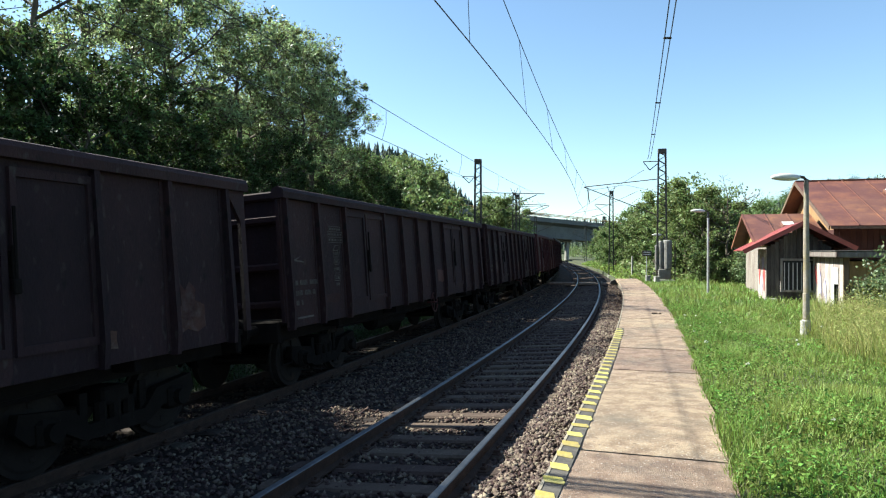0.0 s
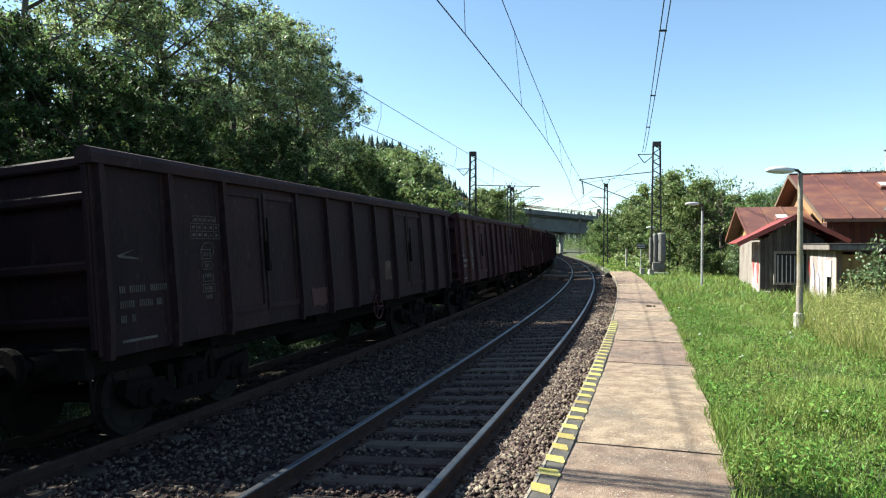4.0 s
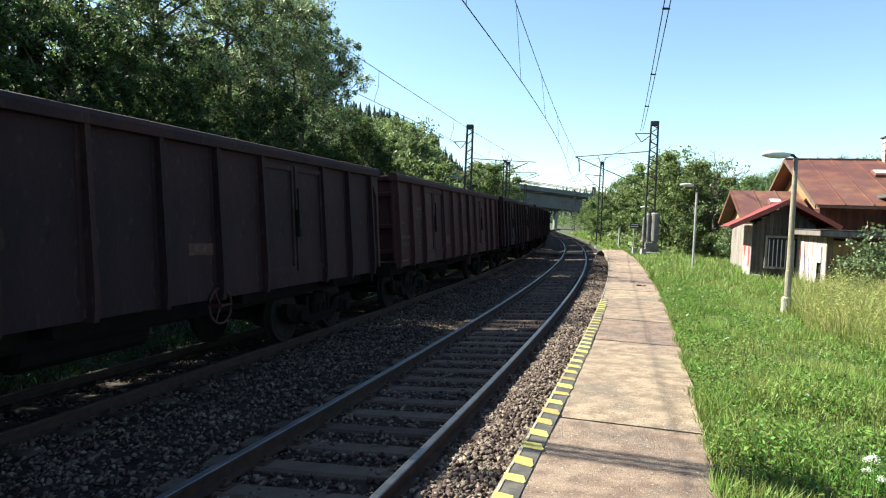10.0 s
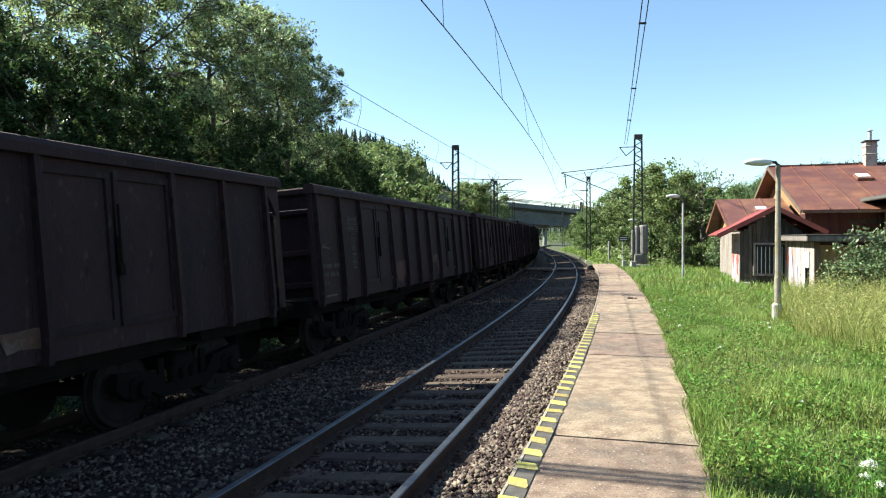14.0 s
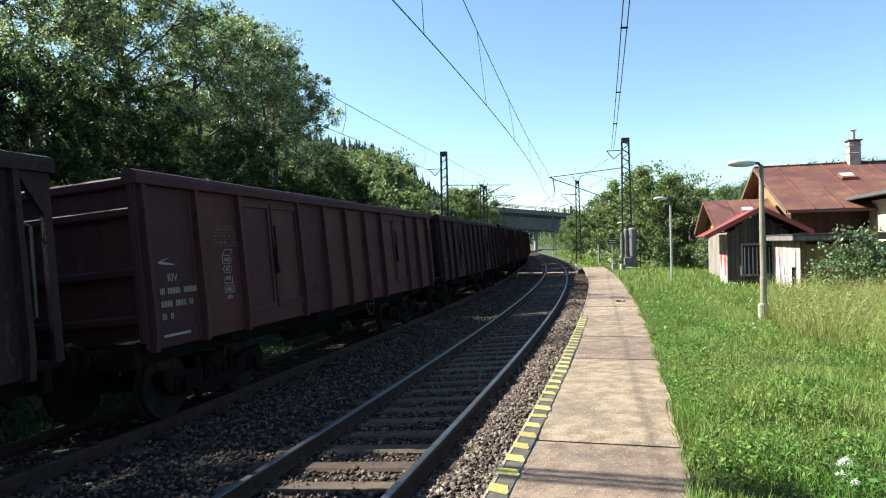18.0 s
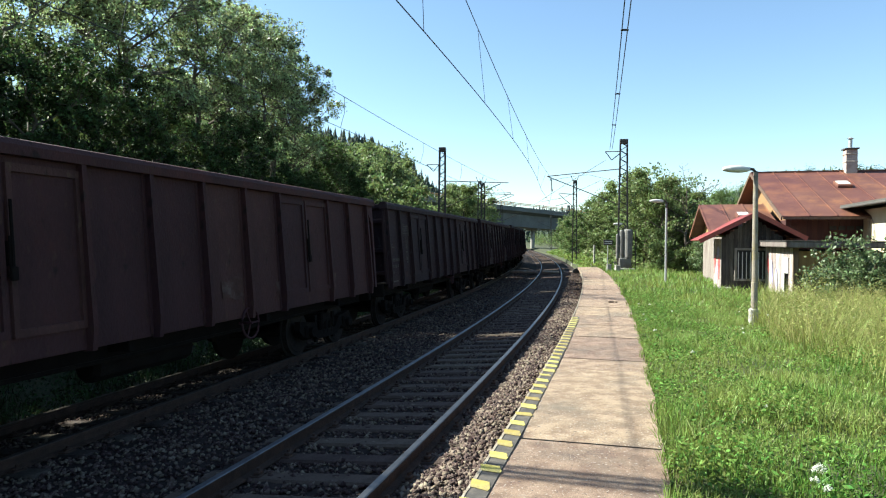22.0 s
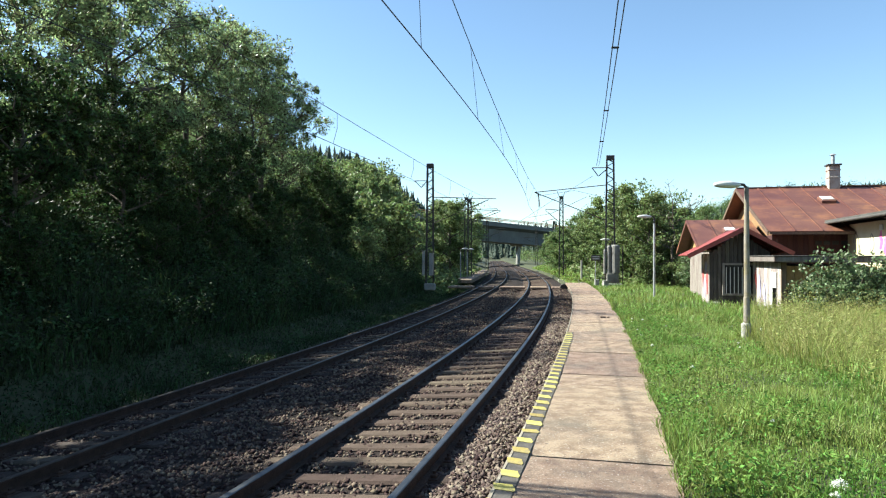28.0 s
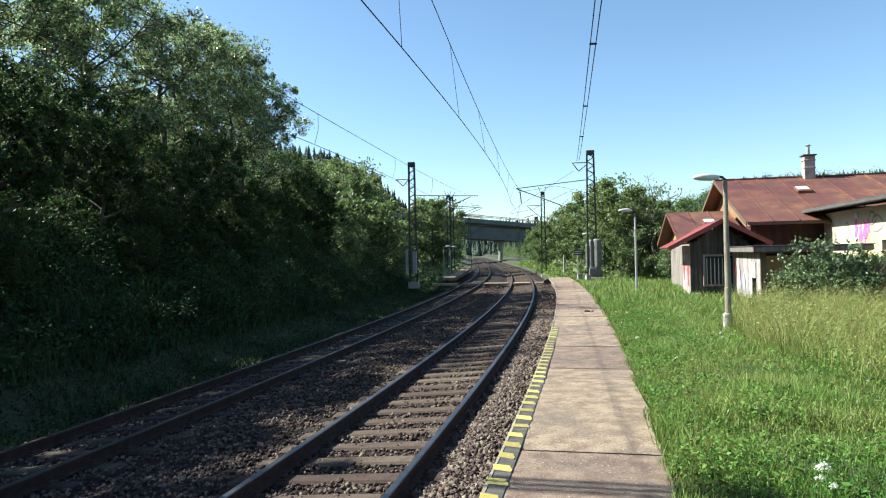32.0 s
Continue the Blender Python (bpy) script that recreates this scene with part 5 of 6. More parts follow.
weeds(190000, -17.5, -7.9, 2, 46, 1.05, 0.055, rg, M_BANK_DIM, "bank_undergrowth", "shaded nettles and brambles covering the bank", 0.9)
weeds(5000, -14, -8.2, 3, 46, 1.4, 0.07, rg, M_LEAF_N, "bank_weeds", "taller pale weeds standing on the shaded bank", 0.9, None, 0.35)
blades(50000, -16.5, -7.8, 2, 48, 0.7, 0.03, rg, M_BANK_DIM, "bank_grass", "long grass on the shaded bank", None, 0.9)
blades(26000, -8.2, -5.95, 1, 60, 0.2, 0.02, rg, M_BANK_DIM, "verge_grass", "short grass along the far track", None, 1.0)
weeds(30000, -8.2, -6.0, 2, 48, 0.2, 0.035, rg, M_BANK_DIM, "verge_weeds", "low leafy weeds along the far track", 1.0)
weeds(26000, -24, -6.6, 46, 110, 0.9, 0.2, rg, M_LEAF_C, "sunny_undergrowth", "sunlit shrubs and weeds along the far side", 1.0)
weeds(30000, 3.6, 22, 44, 110, 0.8, 0.2, rg, M_LEAF_C, "hedge_growth", "sunlit weeds and low shrubs beyond the platform", 1.0)


def umbel():
    """A white flower head on a stalk."""
    mb = MB()
    mb.tube([(0, 0, 0), (0.02, 0.01, 0.35), (0.03, 0.0, 0.6)], [0.006, 0.005, 0.004], 5)
    r = random.Random(4)
    for i in range(14):
        a, d = r.uniform(0, 6.28), r.uniform(0.0, 0.05)
        c = Vector((0.03 + math.cos(a) * d, math.sin(a) * d, 0.66 - d * 0.3))
        mb.tube([(0.03, 0, 0.58), c], 0.0018, 3)
    st = mb.mesh("stalk", M_GRASS)
    q = np.random.default_rng(8)
    ang, rad = q.uniform(0, 6.28, 14), 0.046 * np.sqrt(q.uniform(0, 1, 14))
    mid = np.stack([0.03 + rad * np.cos(ang), rad * np.sin(ang), 0.67 - 2.2 * rad * rad / 0.1], 1)
    pos = np.repeat(mid, 16, 0) + q.normal(0, 0.0085, (14 * 16, 3))
    return st, soup("flower_head", leaf_quads(pos, 0.0065, q, 0.2, 0.8), 4, M_FLOWER)


def flowers():
    st, head = umbel()
    rr = random.Random(5)
    spots = [(2.35, 3.9, 0.62), (2.47, 4.0, 0.75), (2.42, 4.12, 0.58), (2.55, 4.25, 0.62)]
    for x, y, s in spots + [(rr.uniform(3.2, 9), rr.uniform(6, 17), rr.uniform(0.35, 0.6)) for _ in range(26)]:
        if x - track_x(y) < 3.5:
            x = track_x(y) + 3.55
        f = thing("wild_carrot", "white umbel flower on a thin green stalk in the grass", "flower", pose(x, y, at_ground(x, y) - 0.02, rr.uniform(-8, 8), rr.uniform(-8, 8), rr.uniform(0, 360)) @ Matrix.Scale(s, 4), "white flowers in the meadow")
        part("stalk", st, f)
        part("flower_head", head, f)


flowers()
# dry litter along the platform's grassy edge
weeds(11000, 3.12, 3.5, 1.5, 30, 0.03, 0.02, rg, M_BROWNW, "edge_litter", "brown dry leaves and crumbs along the platform edge", 1.6)


# ---- woods on the hills ----
def conifers(n, fn, r, h0, name, label):
    """Spruces as stacked ragged skirts, in one mesh."""
    out = []
    for _ in range(n):
        x, y = fn(r)
        z = at_ground(x, y)
        h = h0 * min(1.35, max(0.35, r.normal(0.8, 0.28)))
        w = h * r.uniform(0.2, 0.3)
        k = 7
        for t in range(5):
            zb, zt = z + h * (0.08 + 0.18 * t), z + h * (0.36 + 0.165 * t)
            rr = w * (1 - t * 0.19)
            a0 = r.uniform(0, 6)
            for i in range(k):
                a, b = a0 + 6.283 * i / k, a0 + 6.283 * (i + 0.8) / k
                q = rr * r.uniform(0.7, 1.2)
                out += [(x + q * math.cos(a), y + q * math.sin(a), zb + r.uniform(-0.03, 0.03) * h), (x + q * math.cos(b), y + q * math.sin(b), zb), (x, y, zt)]
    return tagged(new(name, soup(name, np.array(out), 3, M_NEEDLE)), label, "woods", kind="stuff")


rh = np.random.default_rng(17)


def left_hill(r):
    y = r.uniform(185, 330)
    return -3 - 75 * r.uniform(0, 1) - 0.02 * (y - 185), y


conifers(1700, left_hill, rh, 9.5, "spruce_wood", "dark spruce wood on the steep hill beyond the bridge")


def left_wood(r):
    y = r.uniform(120, 330)
    return -75 - 150 * r.uniform(0, 1), y


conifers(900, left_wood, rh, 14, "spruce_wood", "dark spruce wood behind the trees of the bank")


def right_hill(r):
    y = r.uniform(190, 430)
    return y * r.uniform(0.26, 1.0), y


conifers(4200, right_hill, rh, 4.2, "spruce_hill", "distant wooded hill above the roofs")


def end_hill(r):
    y = r.uniform(450, 700)
    return r.uniform(-60, 150), y


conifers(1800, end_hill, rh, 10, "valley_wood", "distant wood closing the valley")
# broadleaf woods far off, as clumps of leaves
def far_clumps(n, fn, r, name, label, material, size=2.2, leaf=0.55, per=90):
    pos = []
    for _ in range(n):
        x, y = fn(r)
        z = at_ground(x, y)
        h = r.uniform(3.5, 7.5)
        p = r.normal(0, 1, (per, 3)) * np.array([size, size, h * 0.26])
        p += np.array([x, y, z + h * 0.5])
        pos.append(p)
    return tagged(new(name, soup(name, leaf_quads(np.concatenate(pos), leaf, r), 4, material)), label, "woods", kind="stuff")


def mid_right(r):
    y = 66 + 340 * r.uniform(0, 1) ** 1.4
    return track_x(y) + r.uniform(9, 60 + 0.2 * y), y


def mid_left(r):
    y = 100 + 300 * r.uniform(0, 1) ** 1.4
    x = track_x(y) - GAP - r.uniform(8, 60)
    return (x - 0.075 * y if -0.09 * y < x < -0.02 * y else x), y


def shade_left(r):
    y = r.uniform(-20, 60)
    return track_x(y) - r.uniform(24, 60), y


far_clumps(420, right_hill, rh, "hill_broadleaf", "distant broadleaf trees on the wooded hill", M_LEAF_N, 1.1, 0.3, 160)
far_clumps(160, left_hill, rh, "hill_broadleaf", "broadleaf trees among the spruces of the steep hill", M_LEAF_B, 2.0, 0.4, 140)
far_clumps(260, mid_right, rh, "valley_trees", "broadleaf trees filling the valley behind the houses", M_LEAF_B, 1.7, 0.26, 260)
far_clumps(160, mid_right, rh, "valley_trees", "pale green willows in the valley behind the houses", M_LEAF_C, 1.5, 0.24, 240)
far_clumps(260, mid_left, rh, "slope_trees", "broadleaf trees on the slope before the bridge", M_LEAF_B, 1.8, 0.3, 200)
far_clumps(60, shade_left, rh, "bank_wood", "dense wood behind the trees on the bank", M_LEAF_B, 2.6, 0.4, 150)


# ---- overhead line ----
def lattice(mb, h, w0, w1, step=0.27, leg=0.09):
    """Two channels joined by zigzag bars, narrowing upwards."""
    for sx in (-1, 1):
        for sy in (-1, 1):
            mb.beam((sx * w0 / 2, sy * 0.11, 0), (sx * w1 / 2, sy * 0.11, h), leg, 0.05)
    z, s = 0.2, 1
    while z < h - step:
        wa, wb = w0 + (w1 - w0) * z / h, w0 + (w1 - w0) * (z + step) / h
        for sy in (-1, 1):
            mb.beam((-s * wa / 2, sy * 0.12, z), (s * wb / 2, sy * 0.12, z + step), 0.05, 0.03)
        for sx in (-1, 1):
            mb.beam((sx * wa / 2, -s * 0.11, z), (sx * wb / 2, s * 0.11, z + step), 0.03, 0.015)
        z += step
        s = -s


def insulator(mb, p, q, n=5, r=0.055):
    p, q = Vector(p), Vector(q)
    mb.tube([p, q], 0.02, 6)
    for i in range(n):
        c = p.lerp(q, (i + 0.5) / n)
        d = (q - p).normalized() * 0.012
        mb.tube([c - d, c, c + d], [r * 0.5, r, r * 0.5], 8)


def mast(x, y, z0, z1, label, w0=0.5, w1=0.34, rot=None):
    m = thing("catenary_mast", label, "mast", pose(x, y, z0, 0, 0, heading(y) if rot is None else rot), "masts of the overhead line")
    h = z1 - z0
    mb = MB()
    lattice(mb, h, w0, w1)
    part("lattice_column", mb.mesh("lattice_column", M_MAST), m)
    mb = MB()
    mb.box((0, 0, h - 0.12), (w1 + 0.1, 0.34, 0.3), 0.02)
    part("head_plate", mb.mesh("head_plate", M_MAST), m)
    mb = MB()
    mb.box((0, 0, -0.2), (w0 + 0.22, 0.5, 0.45), 0.05)
    part("footing", mb.mesh("footing", M_CONC), m, "pale concrete footing")
    return m, h


def bracket(m, name, segs, r=0.035, ins=()):
    mb = MB()
    for p, q in segs:
        mb.tube([p, q], r, 6)
    b = part(name, mb.mesh(name, M_MAST), m)
    for p, q in ins:
        mi = MB()
        insulator(mi, p, q)
        part("insulator", mi.mesh("insulator", M_BROWNW), b, "brown ribbed insulator")
    return b


# mast with tanks beside the platform
mR, hR = mast(10.72, 42.6, -0.1, 8.35, "tall lattice mast with switchgear tanks beside the platform", 0.62, 0.42)
bracket(mR, "feeder_arm", [((-0.2, 0, hR - 0.75), (-1.15, 0, hR - 0.75)), ((-1.15, 0, hR - 0.75), (-0.75, 0, hR - 1.3)), ((-0.75, 0, hR - 1.3), (-0.2, 0, hR - 0.85))], 0.03)
bracket(mR, "cantilever", [((-0.2, 0, 6.58), (-4.84, 0, 6.15)), ((-0.2, 0, 4.25), (-4.84, 0, 6.15)), ((-4.6, 0, 6.1), (-4.5, 0, 5.15))], 0.03, [((-0.95, 0, 6.51), (-0.45, 0, 6.56)), ((-0.95, 0, 4.56), (-0.5, 0, 4.37))])
mb = MB()
for i, (x, r, z0, z1) in enumerate(((-0.36, 0.1, 0.8, 2.4), (-0.1, 0.15, 0.75, 2.65), (0.3, 0.27, 0.85, 2.7))):
    mb = MB()
    mb.tube([(x, -0.35, z0), (x, -0.35, z0 + 0.06), (x, -0.35, z1 - 0.08), (x, -0.35, z1)], [r * 0.85, r, r, r * 0.7], 14)
    for z in (z0 + 0.4, z1 - 0.4):
        mb.tube([(x, -0.35, z), (x, -0.35, z + 0.05)], r + 0.012, 14)
    part("tank", mb.mesh("tank", M_TANK), mR, "grey ribbed steel tank")
mb = MB()
mb.box((0.12, -0.3, 0.55), (0.75, 0.5, 0.6), 0.03)
part("switch_box", mb.mesh("switch_box", M_TANK), mR, "grey steel box under the tanks")
mb = MB()
mb.box((0.1, -0.25, 0.06), (1.25, 0.85, 0.3), 0.03)
part("base_slab", mb.mesh("base_slab", M_CONC), mR, "pale concrete base slab")
bracket(mR, "tank_stand", [((-0.5, -0.35, 0), (-0.5, -0.35, 0.7)), ((0.5, -0.35, 0), (0.5, -0.35, 0.6)), ((-0.6, -0.35, 0.55), (0.75, -0.35, 0.55)), ((0.75, -0.35, 0), (0.75, -0.35, 2.6))], 0.035)
# mast on the bank
mL, hL = mast(-0.95, 43.8, 0.0, 7.95, "lattice mast with a concrete cabinet on the bank", 0.5, 0.36)
bracket(mL, "cantilever", [((-0.2, 0, hL - 1.1), (-1.05, 0, hL - 1.1)), ((-1.05, 0, hL - 1.1), (-0.6, 0, hL - 1.55)), ((-0.6, 0, hL - 1.55), (-0.2, 0, hL - 1.1)), ((0.2, 0, hL - 2.2), (4.4, 0, hL - 2.35)), ((0.2, 0, 4.0), (3.9, 0, 5.55))], 0.028, [((0.5, 0, hL - 2.2), (0.95, 0, hL - 2.22))])
for i, (x, w, h) in enumerate(((-0.36, 0.14, 1.6), (0.16, 0.26, 1.45))):
    mb = MB()
    mb.box((x, -0.4, 0.55 + h / 2), (w, 0.3, h), 0.02)
    mb.box((x, -0.4, 0.57 + h), (w + 0.06, 0.36, 0.05), 0.01)
    part("cabinet", mb.mesh("cabinet", M_CONC), mL, "pale grey switch cabinet")
# further masts
for x, y, z0, z1, lab in ((11.1, 62.5, -0.3, 7.55, "slim dark lattice mast beyond the platform's end"), (2.35, 70.0, -0.5, 8.1, "dark double mast beside the far track"), (2.75, 71.0, -0.5, 8.0, "dark double mast beside the far track")):
    mm, hh = mast(x, y, z0, z1, lab, 0.42, 0.28)
    sgn = -1 if x > 5 else 1
    arm = 1.5 if x > 5 else 3.3
    bracket(mm, "cantilever", [((0, 0, hh - 0.5), (-0.4, 0, hh + 0.5)), ((0, 0, hh - 0.5), (0.35, 0, hh + 0.5)), ((0, 0, hh - 1.3), (sgn * arm, 0, hh - 1.2)), ((0, 0, hh - 2.6), (sgn * arm, 0, hh - 1.3)), ((sgn * 0.4 * arm, 0, hh - 2.1), (sgn * (arm + 0.3), 0, hh - 2.4))], 0.03, [((sgn * 0.3, 0, hh - 1.3), (sgn * 0.7, 0, hh - 1.28))])
for x, y, z1 in ((17.5, 105, 7.5), (6.8, 104, 7.5), (21, 150, 7.5)):
    mm, hh = mast(x, y, -0.6, z1, "far dark lattice mast", 0.42, 0.3)
    bracket(mm, "cantilever", [((0, 0, hh - 1.3), (-3 if x > 12 else 3, 0, hh - 1.2)), ((0, 0, hh - 2.6), (-3 if x > 12 else 3, 0, hh - 1.3))], 0.03)
mm, hh = mast(-7.15, 6.9, -0.3, 8.0, "lattice mast standing on the bank", 0.5, 0.36)
bracket(mm, "cantilever", [((0, 0, 6.0), (3.6, 0, 6.1)), ((0, 0, 4.3), (3.4, 0, 6.0))], 0.03)
mm, hh = mast(0.9, -6.5, -0.2, 8.2, "lattice mast behind the platform", 0.5, 0.4)
bracket(mm, "cantilever", [((0, 0, 7.3), (-0.9, 0, 7.3)), ((0, 0, 6.3), (-4.6, 0, 6.4)), ((0, 0, 4.6), (-4.6, 0, 6.3))], 0.03)


def wire(name, pts, label, r=0.011, group="wires of the overhead line"):
    mb = MB()
    mb.tube(pts, r, 5)
    return thing(name, label, "wire", me=mb.mesh(name, M_WIRE), group=group)


NY = steps((-30, 60, 2.0), (60, 110, 4.0))
cz = 5.05
c_off = lambda y: 0.05 - 0.0145 * max(0, min(y, 42)) + 0.03 * max(0, min(y - 42, 18))
carrier = lambda y: Vector((5.96 - 0.1986 * (42.6 - y), y, 6.0 + 0.0018 * (y - 37) ** 2))
mess_f = lambda y: 5.35 + 0.0012 * (y - 22) ** 2 if -10 < y < 50 else 6.3
wire("contact_wire", [on(c_off(y), y, cz) for y in NY], "dark copper contact wire over the platform track", 0.010)
wire("messenger_wire", [carrier(y) for y in np.linspace(-8, 42.6, 26)], "sagging dark carrier wire over the platform track", 0.010)
wire("messenger_wire", [carrier(42.6)] + [on(0, y, 5.75 + 0.0008 * (y - 62) ** 2) for y in NY if y > 44], "dark carrier wire further along the line", 0.012)
wire("contact_wire", [on(-GAP - 0.2, y, 4.62) for y in NY], "dark copper contact wire over the far track", 0.008)
wire("messenger_wire", [on(-GAP - 0.1, y, mess_f(y)) for y in NY if -10 < y < 50], "sagging dark carrier wire over the far track", 0.008)
wire("messenger_wire", [on(-GAP, y, 5.6 + 0.0012 * (y - 60) ** 2) for y in NY if y > 49], "dark carrier wire further along the far track", 0.012)
for y in (5.5, 10.2, 15.6, 21.2, 27.5, 34.5, 40.0):
    wire("dropper", [carrier(y), carrier(y).lerp(on(c_off(y), y, cz), 0.5), on(c_off(y), y, cz)], "thin dropper between carrier and contact wire", 0.006, "droppers")
for y in (9, 16.5, 24, 31.5, 39):
    wire("dropper", [on(-GAP - 0.1, y, mess_f(y)), on(-GAP - 0.1, y, (mess_f(y) + 4.62) / 2), on(-GAP - 0.2, y, 4.62)], "thin dropper between carrier and contact wire", 0.006, "droppers")
for s in (-0.07, 0.07):
    fy = np.linspace(-12, 42.4, 18)
    wire("feeder_wire", [(9.85 - 0.2150 * (42.4 - y) + s, y, 7.1 + 0.0006 * (y - 15) ** 2 + (0.15 if y > 40 else 0)) for y in fy], "one of a pair of parallel feeder wires", 0.014)
for y in (11, 16.6, 24, 31):
    mb = MB()
    mb.box((0, 0, 0), (0.2, 0.05, 0.05), 0.012)
    thing("wire_spacer", "small dark clamp holding two feeder wires apart", "clamp", pose(9.85 - 0.2150 * (42.4 - y), y, 7.1 + 0.0006 * (y - 15) ** 2), "spacers of the feeder wires", me=mb.mesh("wire_spacer", M_WIRE))
wire("span_wire", [(10.6, 42.6, 5.6), (8.6, 43.5, 4.2 + 2.0), (6.2, 44.5, 5.9)], "slanting dark stay wire below the mast arm", 0.01)
wire("span_wire", [(9.6, 42.6, 7.05), (7.9, 50, 5.9), (6.9, 62, 5.0)], "slanting dark connecting wire", 0.012)
wire("span_wire", [(9.2, 42.6, 5.7), (7.6, 47, 4.9), (6.6, 52, 4.9)], "slanting dark connecting wire", 0.012)
wire("feeder_wire", [(-1.9 - 0.2455 * (43.8 - y) , y, 6.75 + 0.0007 * (y - 20) ** 2 - 0.4) for y in np.linspace(-15, 43.8, 18)], "dark feeder wire along the bank", 0.008)


# ---- lamps ----
def street_lamp(x, y, z0, h, facing, label, short=False):
    l = thing("platform_lamp", label, "street lamp", pose(x, y, z0, 0, 0, facing), "platform lamps")
    if short:
        mb = MB()
        mb.tube([(0, 0, 0), (0, 0, h - 0.1)], [0.055, 0.045], 12)
        part("pole", mb.mesh("pole", M_GALV, smooth=False), l, "thin pale steel pole")
    else:
        mb = MB()
        mb.tube([(0, 0, -0.4), (0, 0, 1.0), (0.01, 0, 1.02), (0.0, 0, 2.1), (0.0, 0, 2.12), (0.0, 0, h - 0.2), (0, 0, h)], [0.072, 0.068, 0.068, 0.06, 0.06, 0.05, 0.046], 14)
        for z in (0.55, 2.1, 2.6):
            mb.tube([(0, 0, z), (0, 0, z + 0.04)], 0.077 - 0.008 * z, 14)
        part("pole", mb.mesh("pole", M_POLE), l, "weathered concrete pole with a flaking yellow band")
        mb = MB()
        mb.box((-0.01, 0.01, 0.12), (0.19, 0.19, 0.66), 0.05)
        part("base_block", mb.mesh("base_block", M_CONC), l, "whitewashed concrete footing")
    mb = MB()
    mb.tube([(0, 0, h - 0.25), (0.005, 0, h), (-0.06, 0, h + 0.06), (-0.22, 0, h + 0.08)], [0.05, 0.045, 0.035, 0.03], 10)
    part("arm", mb.mesh("arm", M_MAST), l, "bent steel pipe")
    mb = MB()
    k = 12
    prof = [(-0.16, 0.05, 0.04), (-0.22, 0.09, 0.07), (-0.4, 0.125, 0.1), (-0.6, 0.12, 0.09), (-0.76, 0.07, 0.055), (-0.8, 0.02, 0.02)]
    vs, fs = [], []
    for px, w, hh in prof:
        for i in range(k):
            a = 2 * math.pi * i / k
            s = math.sin(a)
            vs.append((px, w * math.cos(a), h + 0.05 + (hh * s if s > 0 else hh * 0.75 * s)))
    for i in range(len(prof) - 1):
        for j in range(k):
            fs.append((i * k + j, i * k + (j + 1) % k, i * k + k + (j + 1) % k, i * k + k + j))
    fs += [tuple(range(k)), tuple(range((len(prof) - 1) * k, len(prof) * k))]
    mb.add(vs, fs)
    part("lamp_head", mb.mesh("lamp_head", M_LAMPW, smooth=True), l, "cream drop-shaped lamp housing")
    return l


street_lamp(6.87, 14.95, -0.12, 3.5, 8, "weathered concrete platform lamp with a cream drop-shaped head")
street_lamp(9.62, 30.2, -0.15, 3.75, 8, "pale steel platform lamp in the grass", True)
street_lamp(11.1, 43.6, -0.1, 3.0, 8, "pale platform lamp beside the tank mast", True)
street_lamp(1.55, 62, -0.5, 3.0, -150, "slim lamp on the far platform", True)
street_lamp(2.3, 66, -0.5, 3.0, -150, "slim lamp on the far platform", True)


# small posts and signs by the platform's end
def post(name, x, y, z, w, h, label, material=M_CONC, cat="post"):
    mb = MB()
    mb.box((0, 0, h / 2), (w, w * 0.8, h), 0.015)
    mb.box((0, 0, h + 0.02), (w * 1.1, w * 0.9, 0.05), 0.015)
    return thing(name, label, cat, pose(x, y, z, 0, 0, 10), "posts beside the platform", me=mb.mesh(name, material))


post("marker_post", 9.6, 41.5, -0.15, 0.24, 0.5, "white concrete marker post in the grass")
post("marker_post", 10.02, 41.0, -0.15, 0.3, 0.45, "white concrete marker post by the mast")
post("marker_post", 10.42, 50, -0.3, 0.13, 1.8, "tall pale concrete post among the trees")
sg = thing("station_sign", "small sign board with unreadable writing on a pole", "sign", pose(9.45, 41.2, -0.3, 0, 0, 10))
mb = MB()
mb.tube([(0, 0, 0), (0, 0, 2.2)], 0.03, 8)
part("pole", mb.mesh("pole", M_GALV), sg)
mb = MB()
mb.box((0, -0.04, 2.05), (0.62, 0.025, 0.36), 0.008)
part("board", mb.mesh("board", M_MAST), sg, "grey sign board")
mb = MB()
for z in (2.12, 1.99):
    mb.box((0, -0.056, z), (0.46, 0.004, 0.05))
part("writing_bars", mb.mesh("writing_bars", M_WHITEB), sg, "pale writing")

# stones lying on the platform
st = thing("stones", "few dark stones lying on the platform", "stones", pose(4.62, 19.3, 0.002, 0, 0, 20))
for dx, dy, s in ((0, 0, 0.06), (0.11, 0.03, 0.05), (0.2, -0.02, 0.045)):
    mb = MB()
    mb.box((dx, dy, s * 0.45), (s * 1.7, s * 1.2, s * 0.9), s * 0.25)
    part("stone", mb.mesh("stone", M_STONE), st)

# foot crossing between the platforms
crossing = thing("foot_crossing", "pale concrete foot crossing laid across both tracks", "crossing")
for u0, u1 in ((-6.6, -4.75), (-4.35, -3.2), (-2.8, -0.95), (-0.6, 0.6), (0.95, 2.2)):
    mb = MB()
    for k in range(3):
        mb.box(((u0 + u1) / 2, k * 0.55, -0.06), (u1 - u0, 0.5, 0.14), 0.02)
    part("crossing_slab", mb.mesh("crossing_slab", M_PLAT), crossing, m=pose(*on(0, 47.8, RAIL_Z + 0.06), 0, 0, heading(48)))
mb = MB()
